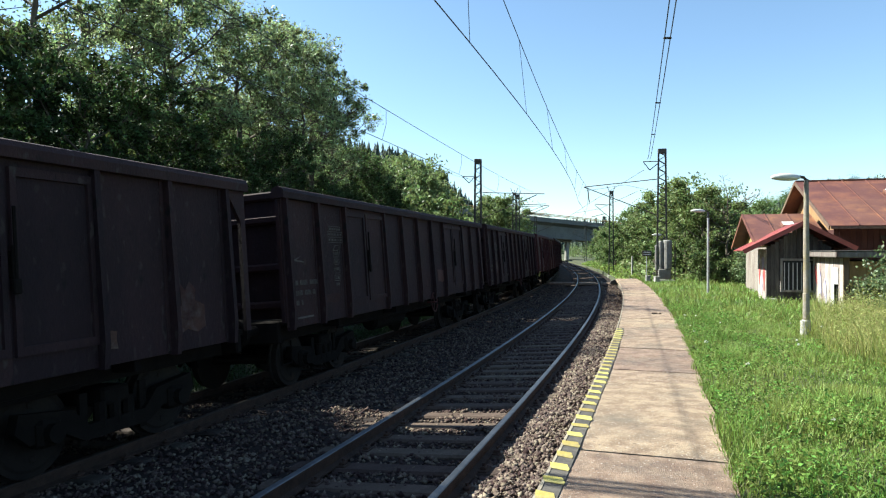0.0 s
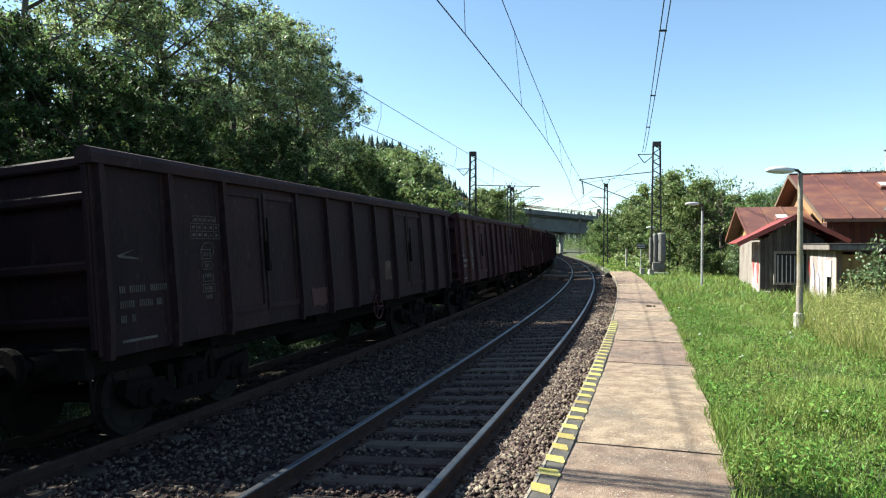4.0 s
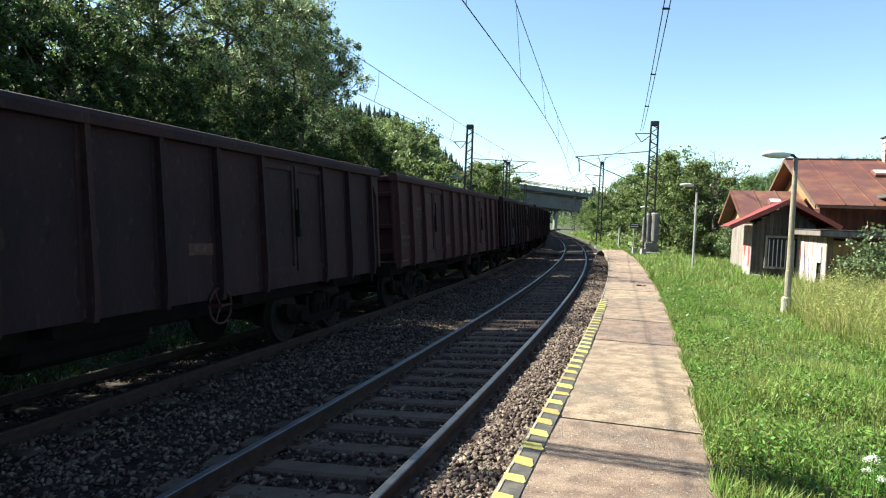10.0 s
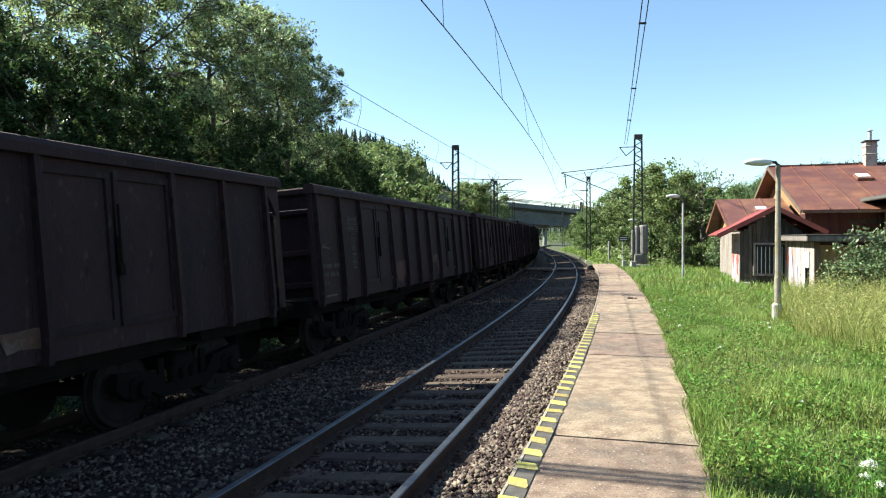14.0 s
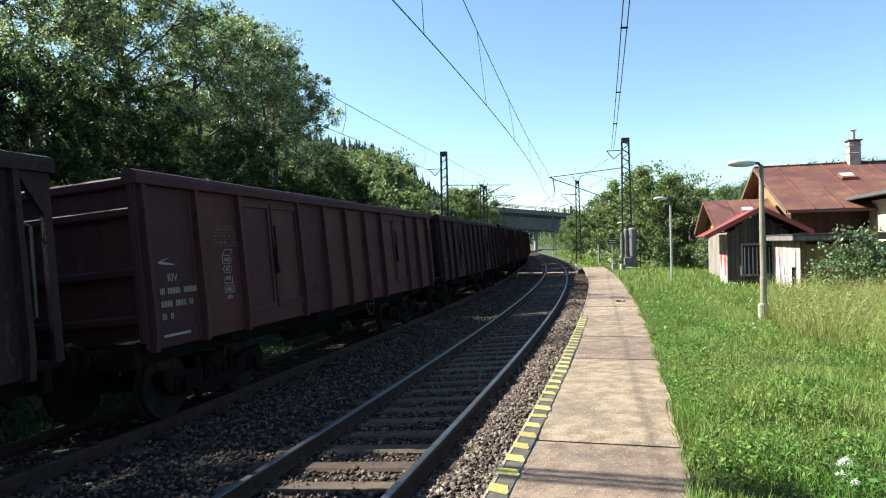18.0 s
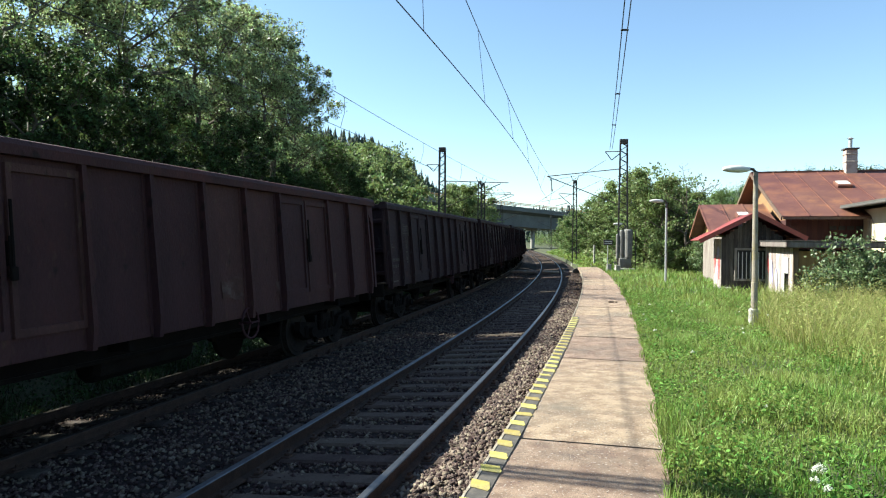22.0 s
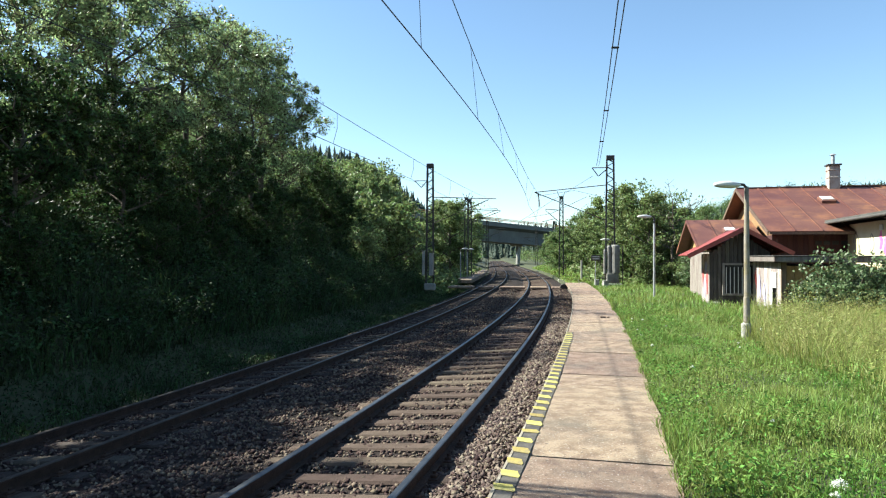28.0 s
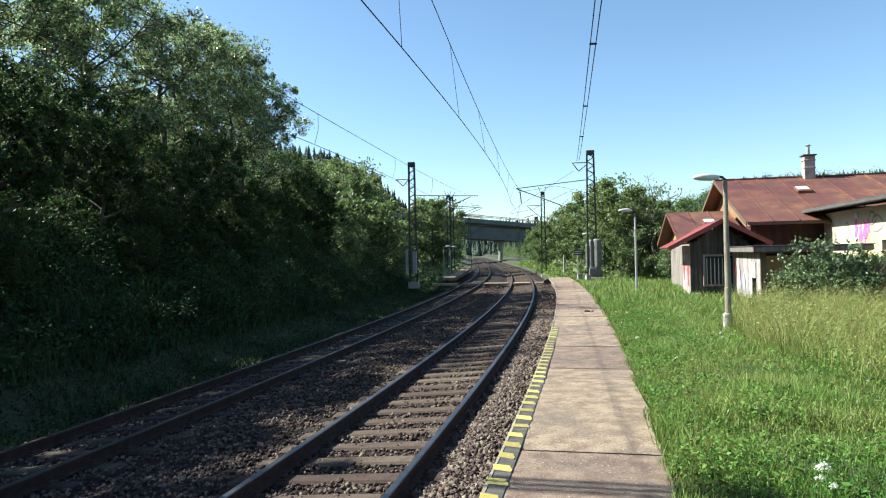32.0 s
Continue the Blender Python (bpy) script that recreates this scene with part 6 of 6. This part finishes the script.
mb.prism([(0, 0), (0.5, 0), (0.55, 0.18), (0.3, 0.3), (0.05, 0.2)], -0.3, 0.3, Matrix(((1, 0, 0, 0), (0, 0, 1, 0), (0, 1, 0, 0), (0, 0, 0, 1))))
thing("ramp_stone", "dark edge stone at the platform's end", "stone", pose(*on(1.55, 47.2, -0.4), 0, 0, heading(48)), me=mb.mesh("ramp_stone", M_DARKROOF))
far_plat = tagged(new("platform_2"), "narrow pale platform beside the far track", "platform", kind="structure")
for y in np.arange(57, 101, 4.0):
    mb = MB()
    mb.box((0, 2, 0.0), (1.5, 3.97, 0.3), 0.02)
    part("platform_slab", mb.mesh("platform_slab", M_PLAT), far_plat, m=pose(*on(-GAP - 2.7, y, -0.33), 0, 0, heading(y + 2)))


# ---- viaduct ----
def viaduct():
    b = thing("road_viaduct", "grey concrete road viaduct with an orange and white railing", "bridge")
    # runs from the near left to the far right
    p0, p1 = Vector((-45, 138, 14.0)), Vector((75, 240, 7.4))
    d = (p1 - p0)
    L = d.length
    ang = math.degrees(math.atan2(d.y, d.x))
    m = Matrix.Translation(p0) @ Matrix.Rotation(math.atan2(d.y, d.x), 4, "Z") @ Matrix.Rotation(-math.asin(d.z / L), 4, "Y")
    mb = MB()
    prof = [(-5.5, 0), (5.5, 0), (5.5, -0.7), (3.6, -1.4), (3.2, -4.8), (-3.2, -4.8), (-3.6, -1.4), (-5.5, -0.7)]
    mb.prism(prof, 0, L, Matrix(((0, 0, 1, 0), (1, 0, 0, 0), (0, 1, 0, 0), (0, 0, 0, 1))))
    part("deck", mb.mesh("deck", M_BRIDGE), b, m=m)
    mb = MB()
    mb.box((L / 2, -5.4, 0.25), (L, 0.25, 0.5), 0.03)
    part("parapet", mb.mesh("parapet", M_BRIDGE), b, "grey concrete parapet", m)
    mb = MB()
    mb.beam((0, -5.4, 1.5), (L, -5.4, 1.5), 0.1, 0.16)
    mb.beam((0, -5.4, 1.15), (L, -5.4, 1.15), 0.1, 0.16)
    part("guard_rail", mb.mesh("guard_rail", M_ORANGE), b, "orange guard rail", m)
    mb = MB()
    mb.box((0, 0, 0.75), (0.14, 0.12, 1.5), 0.02)
    pm = mb.mesh("rail_post", M_WHITEB)
    for x in np.arange(1, L, 1.9):
        part("rail_post", pm, b, m=m @ pose(x, -5.4, 0.2))
    for x in (10, 44, 88.2, 126):
        mb = MB()
        mb.tube([(0, 0, -18), (0, 0, -4.8)], [0.65, 0.65], 12)
        mb.box((0, 0, -5.0), (1.5, 5.0, 0.7), 0.1)
        part("pier", mb.mesh("pier", M_CONC), b, "pale round concrete pier", m @ pose(x, 0, 0))
    mb = MB()
    for x in np.arange(66, 82, 1.2):
        mb.beam((x, 2, 0), (x, 2, 2.5), 0.09)
    mb.beam((66, 2, 2.5), (82, 2, 2.5), 0.09)
    mb.beam((66, 2, 1.6), (82, 2, 1.6), 0.07)
    part("railing", mb.mesh("railing", M_ORANGE), b, "tall open railing", m)
    return b


viaduct()


# ---- station buildings ----
HOUSE = pose(0, 0, 0, 0, 0, -14)      # x away from the line, y along it


def bpart(name, mb, parent, label, *mats, smooth=False):
    return part(name, mb.mesh(name, *mats, smooth=smooth), parent, label)


def roof_sheets(parent, x0, x1, y0, z0, y1, z1, nx, ny, material, name="roof_sheet"):
    """Sheets between an eave (y0, z0) and a ridge (y1, z1), with upstanding seams."""
    up = Vector((0, y1 - y0, z1 - z0))
    nrm = Vector((0, -(z1 - z0), (y1 - y0))).normalized() * (1 if y1 > y0 else -1)
    for i in range(nx):
        for j in range(ny):
            a, b = x0 + (x1 - x0) * i / nx, x0 + (x1 - x0) * (i + 1) / nx
            p, q = j / ny, (j + 1) / ny
            mb = MB()
            base = lambda x, f, o: Vector((x, y0, z0)) + up * f + nrm * o
            o = 0.012 * (ny - j) + 0.004 * (i % 2)
            g = 0.01
            c = [base(a + g, p, o), base(b - g, p, o), base(b - g, min(1, q + 0.02), o), base(a + g, min(1, q + 0.02), o)]
            d = [v - nrm * 0.03 for v in c]
            mb.add(c + d, [(0, 1, 2, 3), (7, 6, 5, 4), (0, 4, 5, 1), (1, 5, 6, 2), (2, 6, 7, 3), (3, 7, 4, 0)])
            mb.beam(base(b, p, o + 0.015), base(b, q, o + 0.015), 0.03, 0.05)
            part(name, mb.mesh(name, material), parent)


def boards(parent, p, q, z0, z1, w, material, name="board", skip=(), thick=0.025):
    """Upright boards along a wall from p to q in x, y; skip: spans (a, b, za, zb) left open."""
    p, q = Vector((*p, 0)), Vector((*q, 0))
    L = (q - p).length
    d = (q - p) / L
    n = max(1, round(L / w))
    for i in range(n):
        a, b = L * i / n, L * (i + 1) / n
        spans = [(z0, z1 if not callable(z1) else z1((a + b) / 2))]
        for sa, sb, za, zb in skip:
            if a < sb - 0.02 and b > sa + 0.02:
                spans = [(spans[0][0], za), (zb, spans[0][1])]
        c = p + d * (a + b) / 2
        for za, zb in spans:
            if zb - za > 0.03:
                mb = MB()
                mb.box((c.x, c.y, (za + zb) / 2), (b - a - 0.008, thick, zb - za), 0.004, Matrix.Rotation(math.atan2(d.y, d.x), 3, "Z"))
                part(name, mb.mesh(name, material), parent)


def main_house():
    h = thing("station_house", "old station house with a rusty sheet-metal roof", "house", HOUSE)
    x0, x1, yf, yr, ze, zr = 6.35, 15.3, 29.3, 36.4, 2.85, 5.32
    mb = MB()
    mb.box(((x0 + x1) / 2 + 0.3, 36.4, 1.25), (x1 - x0 - 0.6, 12.4, 3.1), 0.02)
    bpart("wall", mb, h, "red boarded wall, darkened in colour for the eave's shade", M_REDWALL)
    mb = MB()
    mb.prism([(30.2, 2.8), (36.4, 5.15), (42.6, 2.8)], x0 + 0.62, x0 + 0.7, Matrix(((0, 0, 1, 0), (1, 0, 0, 0), (0, 1, 0, 0), (0, 0, 0, 1))))
    bpart("gable", mb, h, "ochre boarded gable", M_OCHRE)
    roof_sheets(h, x0, x1, yf, ze, yr, zr, 9, 2, M_ROOF)
    roof_sheets(h, x0, x1, 43.5, ze, yr, zr, 9, 1, M_ROOF)
    mb = MB()
    mb.beam((x0, yr, zr + 0.03), (x1, yr, zr + 0.03), 0.25, 0.06)
    bpart("ridge_cap", mb, h, "rusty ridge cap", M_ROOF)
    for s, (ya, yb) in enumerate(((yf, yr), (43.5, yr))):
        mb = MB()
        mb.beam((x0 - 0.03, ya, ze - 0.06), (x0 - 0.03, yb, zr - 0.06), 0.05, 0.16)
        bpart("barge_board", mb, h, "dark barge board", M_BROWNW)
    mb = MB()
    mb.beam((x0, yf - 0.06, ze - 0.06), (x1, yf - 0.06, ze - 0.06), 0.1, 0.1)
    bpart("gutter", mb, h, "dark gutter", M_BROWNW)
    # boards under the eave and the window band
    boards(h, (x0 + 0.3, 30.17), (x1 - 0.3, 30.17), 0.4, 2.85, 0.2, M_REDWALL)
    mb = MB()
    for x in np.arange(8.4, 11.6, 0.32):
        mb.box((x, 30.12, 2.42), (0.24, 0.03, 0.16), 0.004)
    bpart("vent_slats", mb, h, "dark louvred strip", M_DARK)
    # skylight
    mb = MB()
    f = 0.62
    c = Vector((9.75, yf + (yr - yf) * f, ze + (zr - ze) * f + 0.09))
    rot = Matrix.Rotation(math.atan2(zr - ze, yr - yf), 3, "X")
    mb.box(c, (0.62, 0.75, 0.14), 0.02, rot)
    sk = bpart("skylight", mb, h, "small roof hatch", M_ROOF)
    mb = MB()
    mb.box(c + rot @ Vector((0, 0.05, 0.085)), (0.5, 0.55, 0.02), 0.005, rot)
    bpart("hatch_lid", mb, sk, "pale hatch lid", M_LAMPW)
    # chimney
    mb = MB()
    mb.box((10.75, 36.2, 5.55), (0.5, 0.5, 1.6), 0.02)
    for z in (5.75, 6.12):
        mb.box((10.75, 36.2, z), (0.55, 0.55, 0.06), 0.015)
    ch = bpart("chimney", mb, h, "pale plastered chimney", M_BRICK)
    mb = MB()
    mb.box((10.75, 36.2, 6.38), (0.64, 0.64, 0.07), 0.015)
    bpart("cap", mb, ch, "dark sheet cap", M_DARKROOF)
    mb = MB()
    mb.tube([(10.75, 36.2, 6.4), (10.75, 36.2, 6.85)], 0.09, 10)
    mb.tube([(10.75, 36.2, 6.88), (10.75, 36.2, 6.95)], [0.16, 0.05], 10)
    bpart("flue_pipe", mb, ch, "steel flue pipe with a hood", M_GALV)
    return h


def wing():
    h = thing("station_wing", "low wing with a rusty roof and ochre gable", "shed", HOUSE)
    x0, x1, yf, yr, yb, ze, zr = 3.75, 6.55, 29.6, 34.4, 39.2, 2.1, 3.62
    mb = MB()
    mb.box(((x0 + x1) / 2 + 0.3, yr, 0.95), (x1 - x0 - 0.6, 8.2, 2.5), 0.02)
    bpart("wall", mb, h, "weathered boarded wall", M_PLANK)
    mb = MB()
    mb.prism([(30.4, 2.1), (34.4, 3.45), (38.4, 2.1)], x0 + 0.52, x0 + 0.6, Matrix(((0, 0, 1, 0), (1, 0, 0, 0), (0, 1, 0, 0), (0, 0, 0, 1))))
    bpart("gable", mb, h, "ochre boarded gable", M_OCHRE)
    roof_sheets(h, x0, x1, yf, ze, yr, zr, 3, 1, M_ROOF)
    roof_sheets(h, x0, x1, yb, ze, yr, zr, 3, 1, M_ROOF)
    for ya in (yf, yb):
        mb = MB()
        mb.beam((x0 - 0.03, ya, ze - 0.05), (x0 - 0.03, yr, zr - 0.05), 0.05, 0.15)
        bpart("barge_board", mb, h, "rusty barge board", M_ROOF)
    mb = MB()
    f = 0.55
    rot = Matrix.Rotation(math.atan2(zr - ze, yr - yf), 3, "X")
    c = Vector((5.35, yf + (yr - yf) * f, ze + (zr - ze) * f + 0.08))
    mb.box(c, (0.55, 0.7, 0.13), 0.02, rot)
    sk = bpart("skylight", mb, h, "small roof hatch", M_ROOF)
    mb = MB()
    mb.box(c + rot @ Vector((0, 0.04, 0.08)), (0.44, 0.52, 0.02), 0.005, rot)
    bpart("hatch_lid", mb, sk, "pale hatch lid", M_LAMPW)
    return h


def porch():
    h = thing("waiting_shed", "small boarded waiting shed with a red gabled roof", "shed", HOUSE)
    xl, xr, yf, yb, ze, za = 4.0, 6.25, 28.7, 31.0, 1.95, 2.95
    xm = 5.15
    mb = MB()
    mb.box(((xl + xr) / 2, (yf + yb) / 2 + 0.03, 0.8), (xr - xl - 0.06, yb - yf - 0.06, 2.3), 0.01)
    bpart("wall", mb, h, "dark inner wall", M_DARK)
    top = lambda a: 1.95 + (za - ze - 0.12) * (1 - abs((xl + a) - xm) / 1.15) if abs((xl + a) - xm) < 1.15 else 1.95
    boards(h, (xl, yf), (xr, yf), -0.5, top, 0.15, M_PLANKD, skip=((0.55, 1.75, 0.32, 1.5),))
    boards(h, (xl - 0.01, yb), (xl - 0.01, yf), -0.5, 1.95, 0.15, M_PLANKW)
    wf = MB()
    for x in (4.52, 5.78):
        wf.box((x, yf - 0.03, 0.91), (0.09, 0.06, 1.28), 0.01)
    for z in (0.3, 1.53):
        wf.box((5.15, yf - 0.03, z), (1.34, 0.06, 0.09), 0.01)
    wd = bpart("window", wf, h, "grey window frame", M_PLANK)
    mb = MB()
    mb.box((5.15, yf + 0.02, 0.91), (1.18, 0.01, 1.15))
    bpart("pane", mb, wd, "dark dusty pane", M_DARK)
    for i in range(8):
        mb = MB()
        mb.box((4.63 + i * 0.15, yf - 0.02, 0.36 + 0.5 - i * 0.0), (0.035, 0.02, 1.1), 0.005)
        bpart("window_bar", mb, wd, "pale window bar", M_LAMPW)
    # red roof, ridge towards the line of sight
    for s, xe, z_e in ((-1, 3.05, 1.86), (1, 6.95, 1.98)):
        for j in range(3):
            ya, yb2 = 27.9 + j * 1.15, 27.9 + (j + 1) * 1.15 - 0.015
            mb = MB()
            d = Vector((xm - xe, 0, za - z_e))
            n = Vector((-d.z, 0, d.x)).normalized()
            n = n if n.z > 0 else -n
            c = [Vector((xe, ya, z_e)), Vector((xe, yb2, z_e)), Vector((xm, yb2, za)), Vector((xm, ya, za))]
            mb.add([v + n * 0.03 for v in c] + c, [(0, 1, 2, 3), (7, 6, 5, 4), (0, 4, 5, 1), (1, 5, 6, 2), (2, 6, 7, 3), (3, 7, 4, 0)])
            bpart("roof_sheet", mb, h, "", M_ROOFRED)
        mb = MB()
        mb.beam((xe - 0.02 * s, 27.86, z_e - 0.03), (xm, 27.86, za - 0.03), 0.05, 0.17)
        bpart("barge_board", mb, h, "red barge board", M_ROOFRED)
    mb = MB()
    mb.box((4.15, 28.62, -0.2), (0.5, 0.12, 0.4), 0.03)
    bpart("plinth", mb, h, "whitish plinth", M_CONC)
    # sprayed marks on the lit side
    for y, z, w, hh, m_ in ((29.2, 0.75, 0.7, 1.0, M_REDSPRAY), (29.85, 0.5, 0.7, 0.9, M_LILAC), (30.45, 0.9, 0.6, 0.9, M_REDSPRAY), (29.5, 1.4, 0.9, 0.5, M_LILAC), (30.2, 1.55, 0.8, 0.4, M_BRICK), (30.0, -0.15, 1.4, 0.35, M_BRICK)):
        mb = MB()
        pts = [(y + w * 0.5 * math.cos(a) * (0.7 + 0.3 * math.sin(3 * a)), z + hh * 0.5 * math.sin(a)) for a in np.linspace(0, 6.28, 14)[:-1]]
        mb.prism(pts, xl - 0.034, xl - 0.03, Matrix(((0, 0, 1, 0), (1, 0, 0, 0), (0, 1, 0, 0), (0, 0, 0, 1))))
        bpart("sprayed_mark", mb, h, "faded sprayed paint", m_)
    return h


def annex():
    h = thing("flat_roofed_shed", "flat-roofed wooden shed with peeling boards and an open front", "shed", HOUSE)
    xl, xr, yf, yb, zt = 5.6, 8.5, 24.1, 28.5, 1.62
    mb = MB()
    mb.box(((xl + xr) / 2, (yf + yb) / 2 + 0.5, 0.5), (xr - xl - 0.1, yb - yf - 1.1, 2.1), 0.01)
    bpart("wall", mb, h, "dark inner wall", M_DARK)
    boards(h, (xl, yb), (xl, yf), -0.5, zt, 0.19, M_PLANKW, skip=((2.9, 3.7, -0.5, 0.75),))
    boards(h, (xl + 0.2, yf + 0.15), (xr, yf + 0.15), 0.75, zt - 0.1, 0.25, M_OCHRE)
    boards(h, (xl + 0.2, yf + 0.18), (xr, yf + 0.18), -0.5, 0.75, 0.22, M_BROWNW)
    mb = MB()
    mb.box((xl + 0.08, yf + 0.06, 0.6), (0.18, 0.16, 2.2), 0.02)
    bpart("corner_post", mb, h, "red-brown corner post", M_BROWNW)
    mb = MB()
    mb.box(((xl + xr) / 2 + 0.05, (yf + yb) / 2 - 0.15, zt + 0.12), (xr - xl + 0.75, yb - yf + 0.6, 0.2), 0.03)
    bpart("roof_slab", mb, h, "weathered flat roof edge", M_PLANK)
    mb = MB()
    mb.box(((xl + xr) / 2 + 0.05, (yf + yb) / 2 - 0.15, zt + 0.235), (xr - xl + 0.8, yb - yf + 0.65, 0.03), 0.008)
    bpart("roofing", mb, h, "tar paper roofing", M_DARKROOF)
    # a pale board and a box on the side wall
    mb = MB()
    mb.box((xl - 0.03, 25.0, 1.02), (0.05, 0.75, 0.55), 0.01)
    bpart("notice_board", mb, h, "pale grey notice board", M_LAMPW)
    mb = MB()
    mb.box((xl - 0.03, 25.35, 0.2), (0.03, 0.35, 1.1), 0.01)
    bpart("pale_plank", mb, h, "leaning pale plank", M_LAMPW)
    for y, z, w, hh, m_ in ((27.2, 0.6, 0.8, 0.9, M_LILAC), (26.4, 0.35, 0.7, 0.8, M_LILAC), (27.9, 0.9, 0.4, 0.7, M_REDSPRAY)):
        mb = MB()
        for k in range(3):
            pts = [(y + k * 0.09 - 0.1 + w * (0.12 + 0.05 * k) * math.cos(a) * (0.7 + 0.5 * math.sin(2 * a + k)), z + hh * 0.42 * math.sin(a) + 0.1 * k) for a in np.linspace(0, 6.28, 14)[:-1]]
            mb.prism(pts, xl - 0.034 - 0.003 * k, xl - 0.03 - 0.003 * k, Matrix(((0, 0, 1, 0), (1, 0, 0, 0), (0, 1, 0, 0), (0, 0, 0, 1))))
        bpart("sprayed_mark", mb, h, "faded lilac sprayed letters", m_)
    return h


def white_house():
    h = thing("plastered_house", "cream plastered outbuilding with a low dark roof and graffiti", "house", HOUSE)
    w, ya, yb, z0, z1 = 9.5, 22.4, 30.2, -0.6, 3.15
    x2 = 15.5
    mb = MB()
    t = 0.3
    # line-side wall with a door opening
    d0, d1, dz = 23.55, 24.6, 1.98
    for a, b, p, q in ((ya, d0, z0, z1), (d1, yb, z0, z1), (d0, d1, dz, z1)):
        mb.box((w + t / 2, (a + b) / 2, (p + q) / 2), (t, b - a, q - p))
    mb.box(((w + x2) / 2 + t / 2, ya + t / 2, (z0 + z1) / 2), (x2 - w - t, t, z1 - z0))
    mb.box(((w + x2) / 2 + t / 2, yb - t / 2, (z0 + z1) / 2), (x2 - w - t, t, z1 - z0))
    mb.box((x2 - t / 2, (ya + yb) / 2, (z0 + z1) / 2), (t, yb - ya - 2 * t, z1 - z0))
    bpart("wall", mb, h, "sunlit cream plaster wall with ochre patches", M_PLASTER)
    mb = MB()
    prof = [(w - 0.72, 3.2), (w - 0.72, 3.36), (x2 + 0.5, 4.2), (x2 + 0.5, 4.04)]
    mb.prism(prof, ya - 1.4, yb + 0.8, Matrix(((1, 0, 0, 0), (0, 0, 1, 0), (0, 1, 0, 0), (0, 0, 0, 1))))
    bpart("roof", mb, h, "dark low-pitched roof", M_DARKROOF)
    mb = MB()
    mb.tube([(w - 0.75, ya - 1.4, 3.24), (w - 0.75, yb + 0.8, 3.24)], 0.05, 8)
    bpart("gutter", mb, h, "dark sheet gutter", M_DARKROOF)
    mb = MB()
    mb.box((w + 0.22, (d0 + d1) / 2, (z0 + dz) / 2), (0.05, d1 - d0, dz - z0), 0.01)
    for z in (0.2, 1.0):
        mb.box((w + 0.19, (d0 + d1) / 2, z), (0.03, 0.7, 0.6), 0.01)
    dr = bpart("door", mb, h, "brown panelled door", M_BROWNW)
    mb = MB()
    mb.box((w + 0.185, d0 + 0.3, 1.45), (0.02, 0.35, 0.35), 0.005)
    bpart("door_pane", mb, dr, "pale door pane", M_LAMPW)
    # a leaning ladder
    mb = MB()
    mb.box((w - 0.05, 26.6, 3.0 - 0.1), (0.1, 0.18, 0.22), 0.03)
    bpart("wall_lamp", mb, h, "white bulkhead lamp", M_LAMPW)
    turn = Matrix(((0, 0, 1, 0), (1, 0, 0, 0), (0, 1, 0, 0), (0, 0, 0, 1)))
    for y, z, sx, sz in ((26.75, 2.4, 0.19, 0.42), (26.35, 2.2, 0.2, 0.5), (25.95, 2.3, 0.22, 0.5), (25.65, 2.45, 0.16, 0.36)):
        mb = MB()
        pts = [(y + sx * math.cos(a) * (0.8 + 0.3 * math.sin(5 * a + y * 3)), z + sz * math.sin(a) * (0.85 + 0.2 * math.cos(3 * a + y * 5))) for a in np.linspace(0, 6.28, 18)[:-1]]
        mb.prism(pts, w - 0.007 - 0.002 * sx, w - 0.003, turn)
        bpart("sprayed_mark", mb, h, "magenta sprayed letter", M_MAGENTA)
    for y, z, sx, sz in ((29.2, 2.2, 0.32, 0.6), (28.9, 2.1, 0.12, 0.22), (24.9, 2.5, 0.45, 0.35), (25.3, 2.7, 0.3, 0.28), (27.6, 2.3, 0.2, 0.4)):
        mb = MB()
        ring = [Vector((w - 0.006, y + sx * math.cos(a), z + sz * math.sin(a) * (0.8 + 0.3 * math.sin(a + 1)))) for a in np.linspace(0.3, 5.9, 14)]
        mb.tube(ring, 0.028, 4)
        mb.v = [Vector((w - 0.004 + 0.08 * (p[0] - w), p[1], p[2])) for p in mb.v]
        bpart("sprayed_line", mb, h, "grey sprayed line", M_GREYSPRAY)
    mb = MB()
    for k in range(3):
        ring = [Vector((w - 0.006, 22.95 + 0.12 * k + 0.14 * math.cos(a), 0.75 + 0.3 * math.sin(a) + 0.12 * k)) for a in np.linspace(0.3, 5.2, 10)]
        mb.tube(ring, 0.02, 4)
    bpart("sprayed_line", mb, h, "blue-grey sprayed scrawl", M_LILAC)
    l = thing("ladder", "pale ladder leaning on the plaster wall", "ladder", HOUSE)
    for s in (-0.2, 0.2):
        mb = MB()
        mb.beam((w - 0.4, 23.15 + s, -0.25), (w - 0.08, 23.15 + s, 1.35), 0.045, 0.06)
        bpart("rail", mb, l, "", M_LAMPW)
    for k in range(6):
        f = 0.08 + k / 6.5
        mb = MB()
        mb.beam((w - 0.4 + 0.32 * f, 22.95, -0.25 + 1.6 * f), (w - 0.4 + 0.32 * f, 23.35, -0.25 + 1.6 * f), 0.035)
        bpart("rung", mb, l, "", M_LAMPW)
    f = thing("board_screen", "low dark board screen beside the plaster wall", "fence", HOUSE)
    boards(f, (8.9, 27.2), (8.9, 25.0), -0.5, 1.25, 0.25, M_DARKROOF)
    return h


main_house()
wing()
porch()
annex()
white_house()


motions()
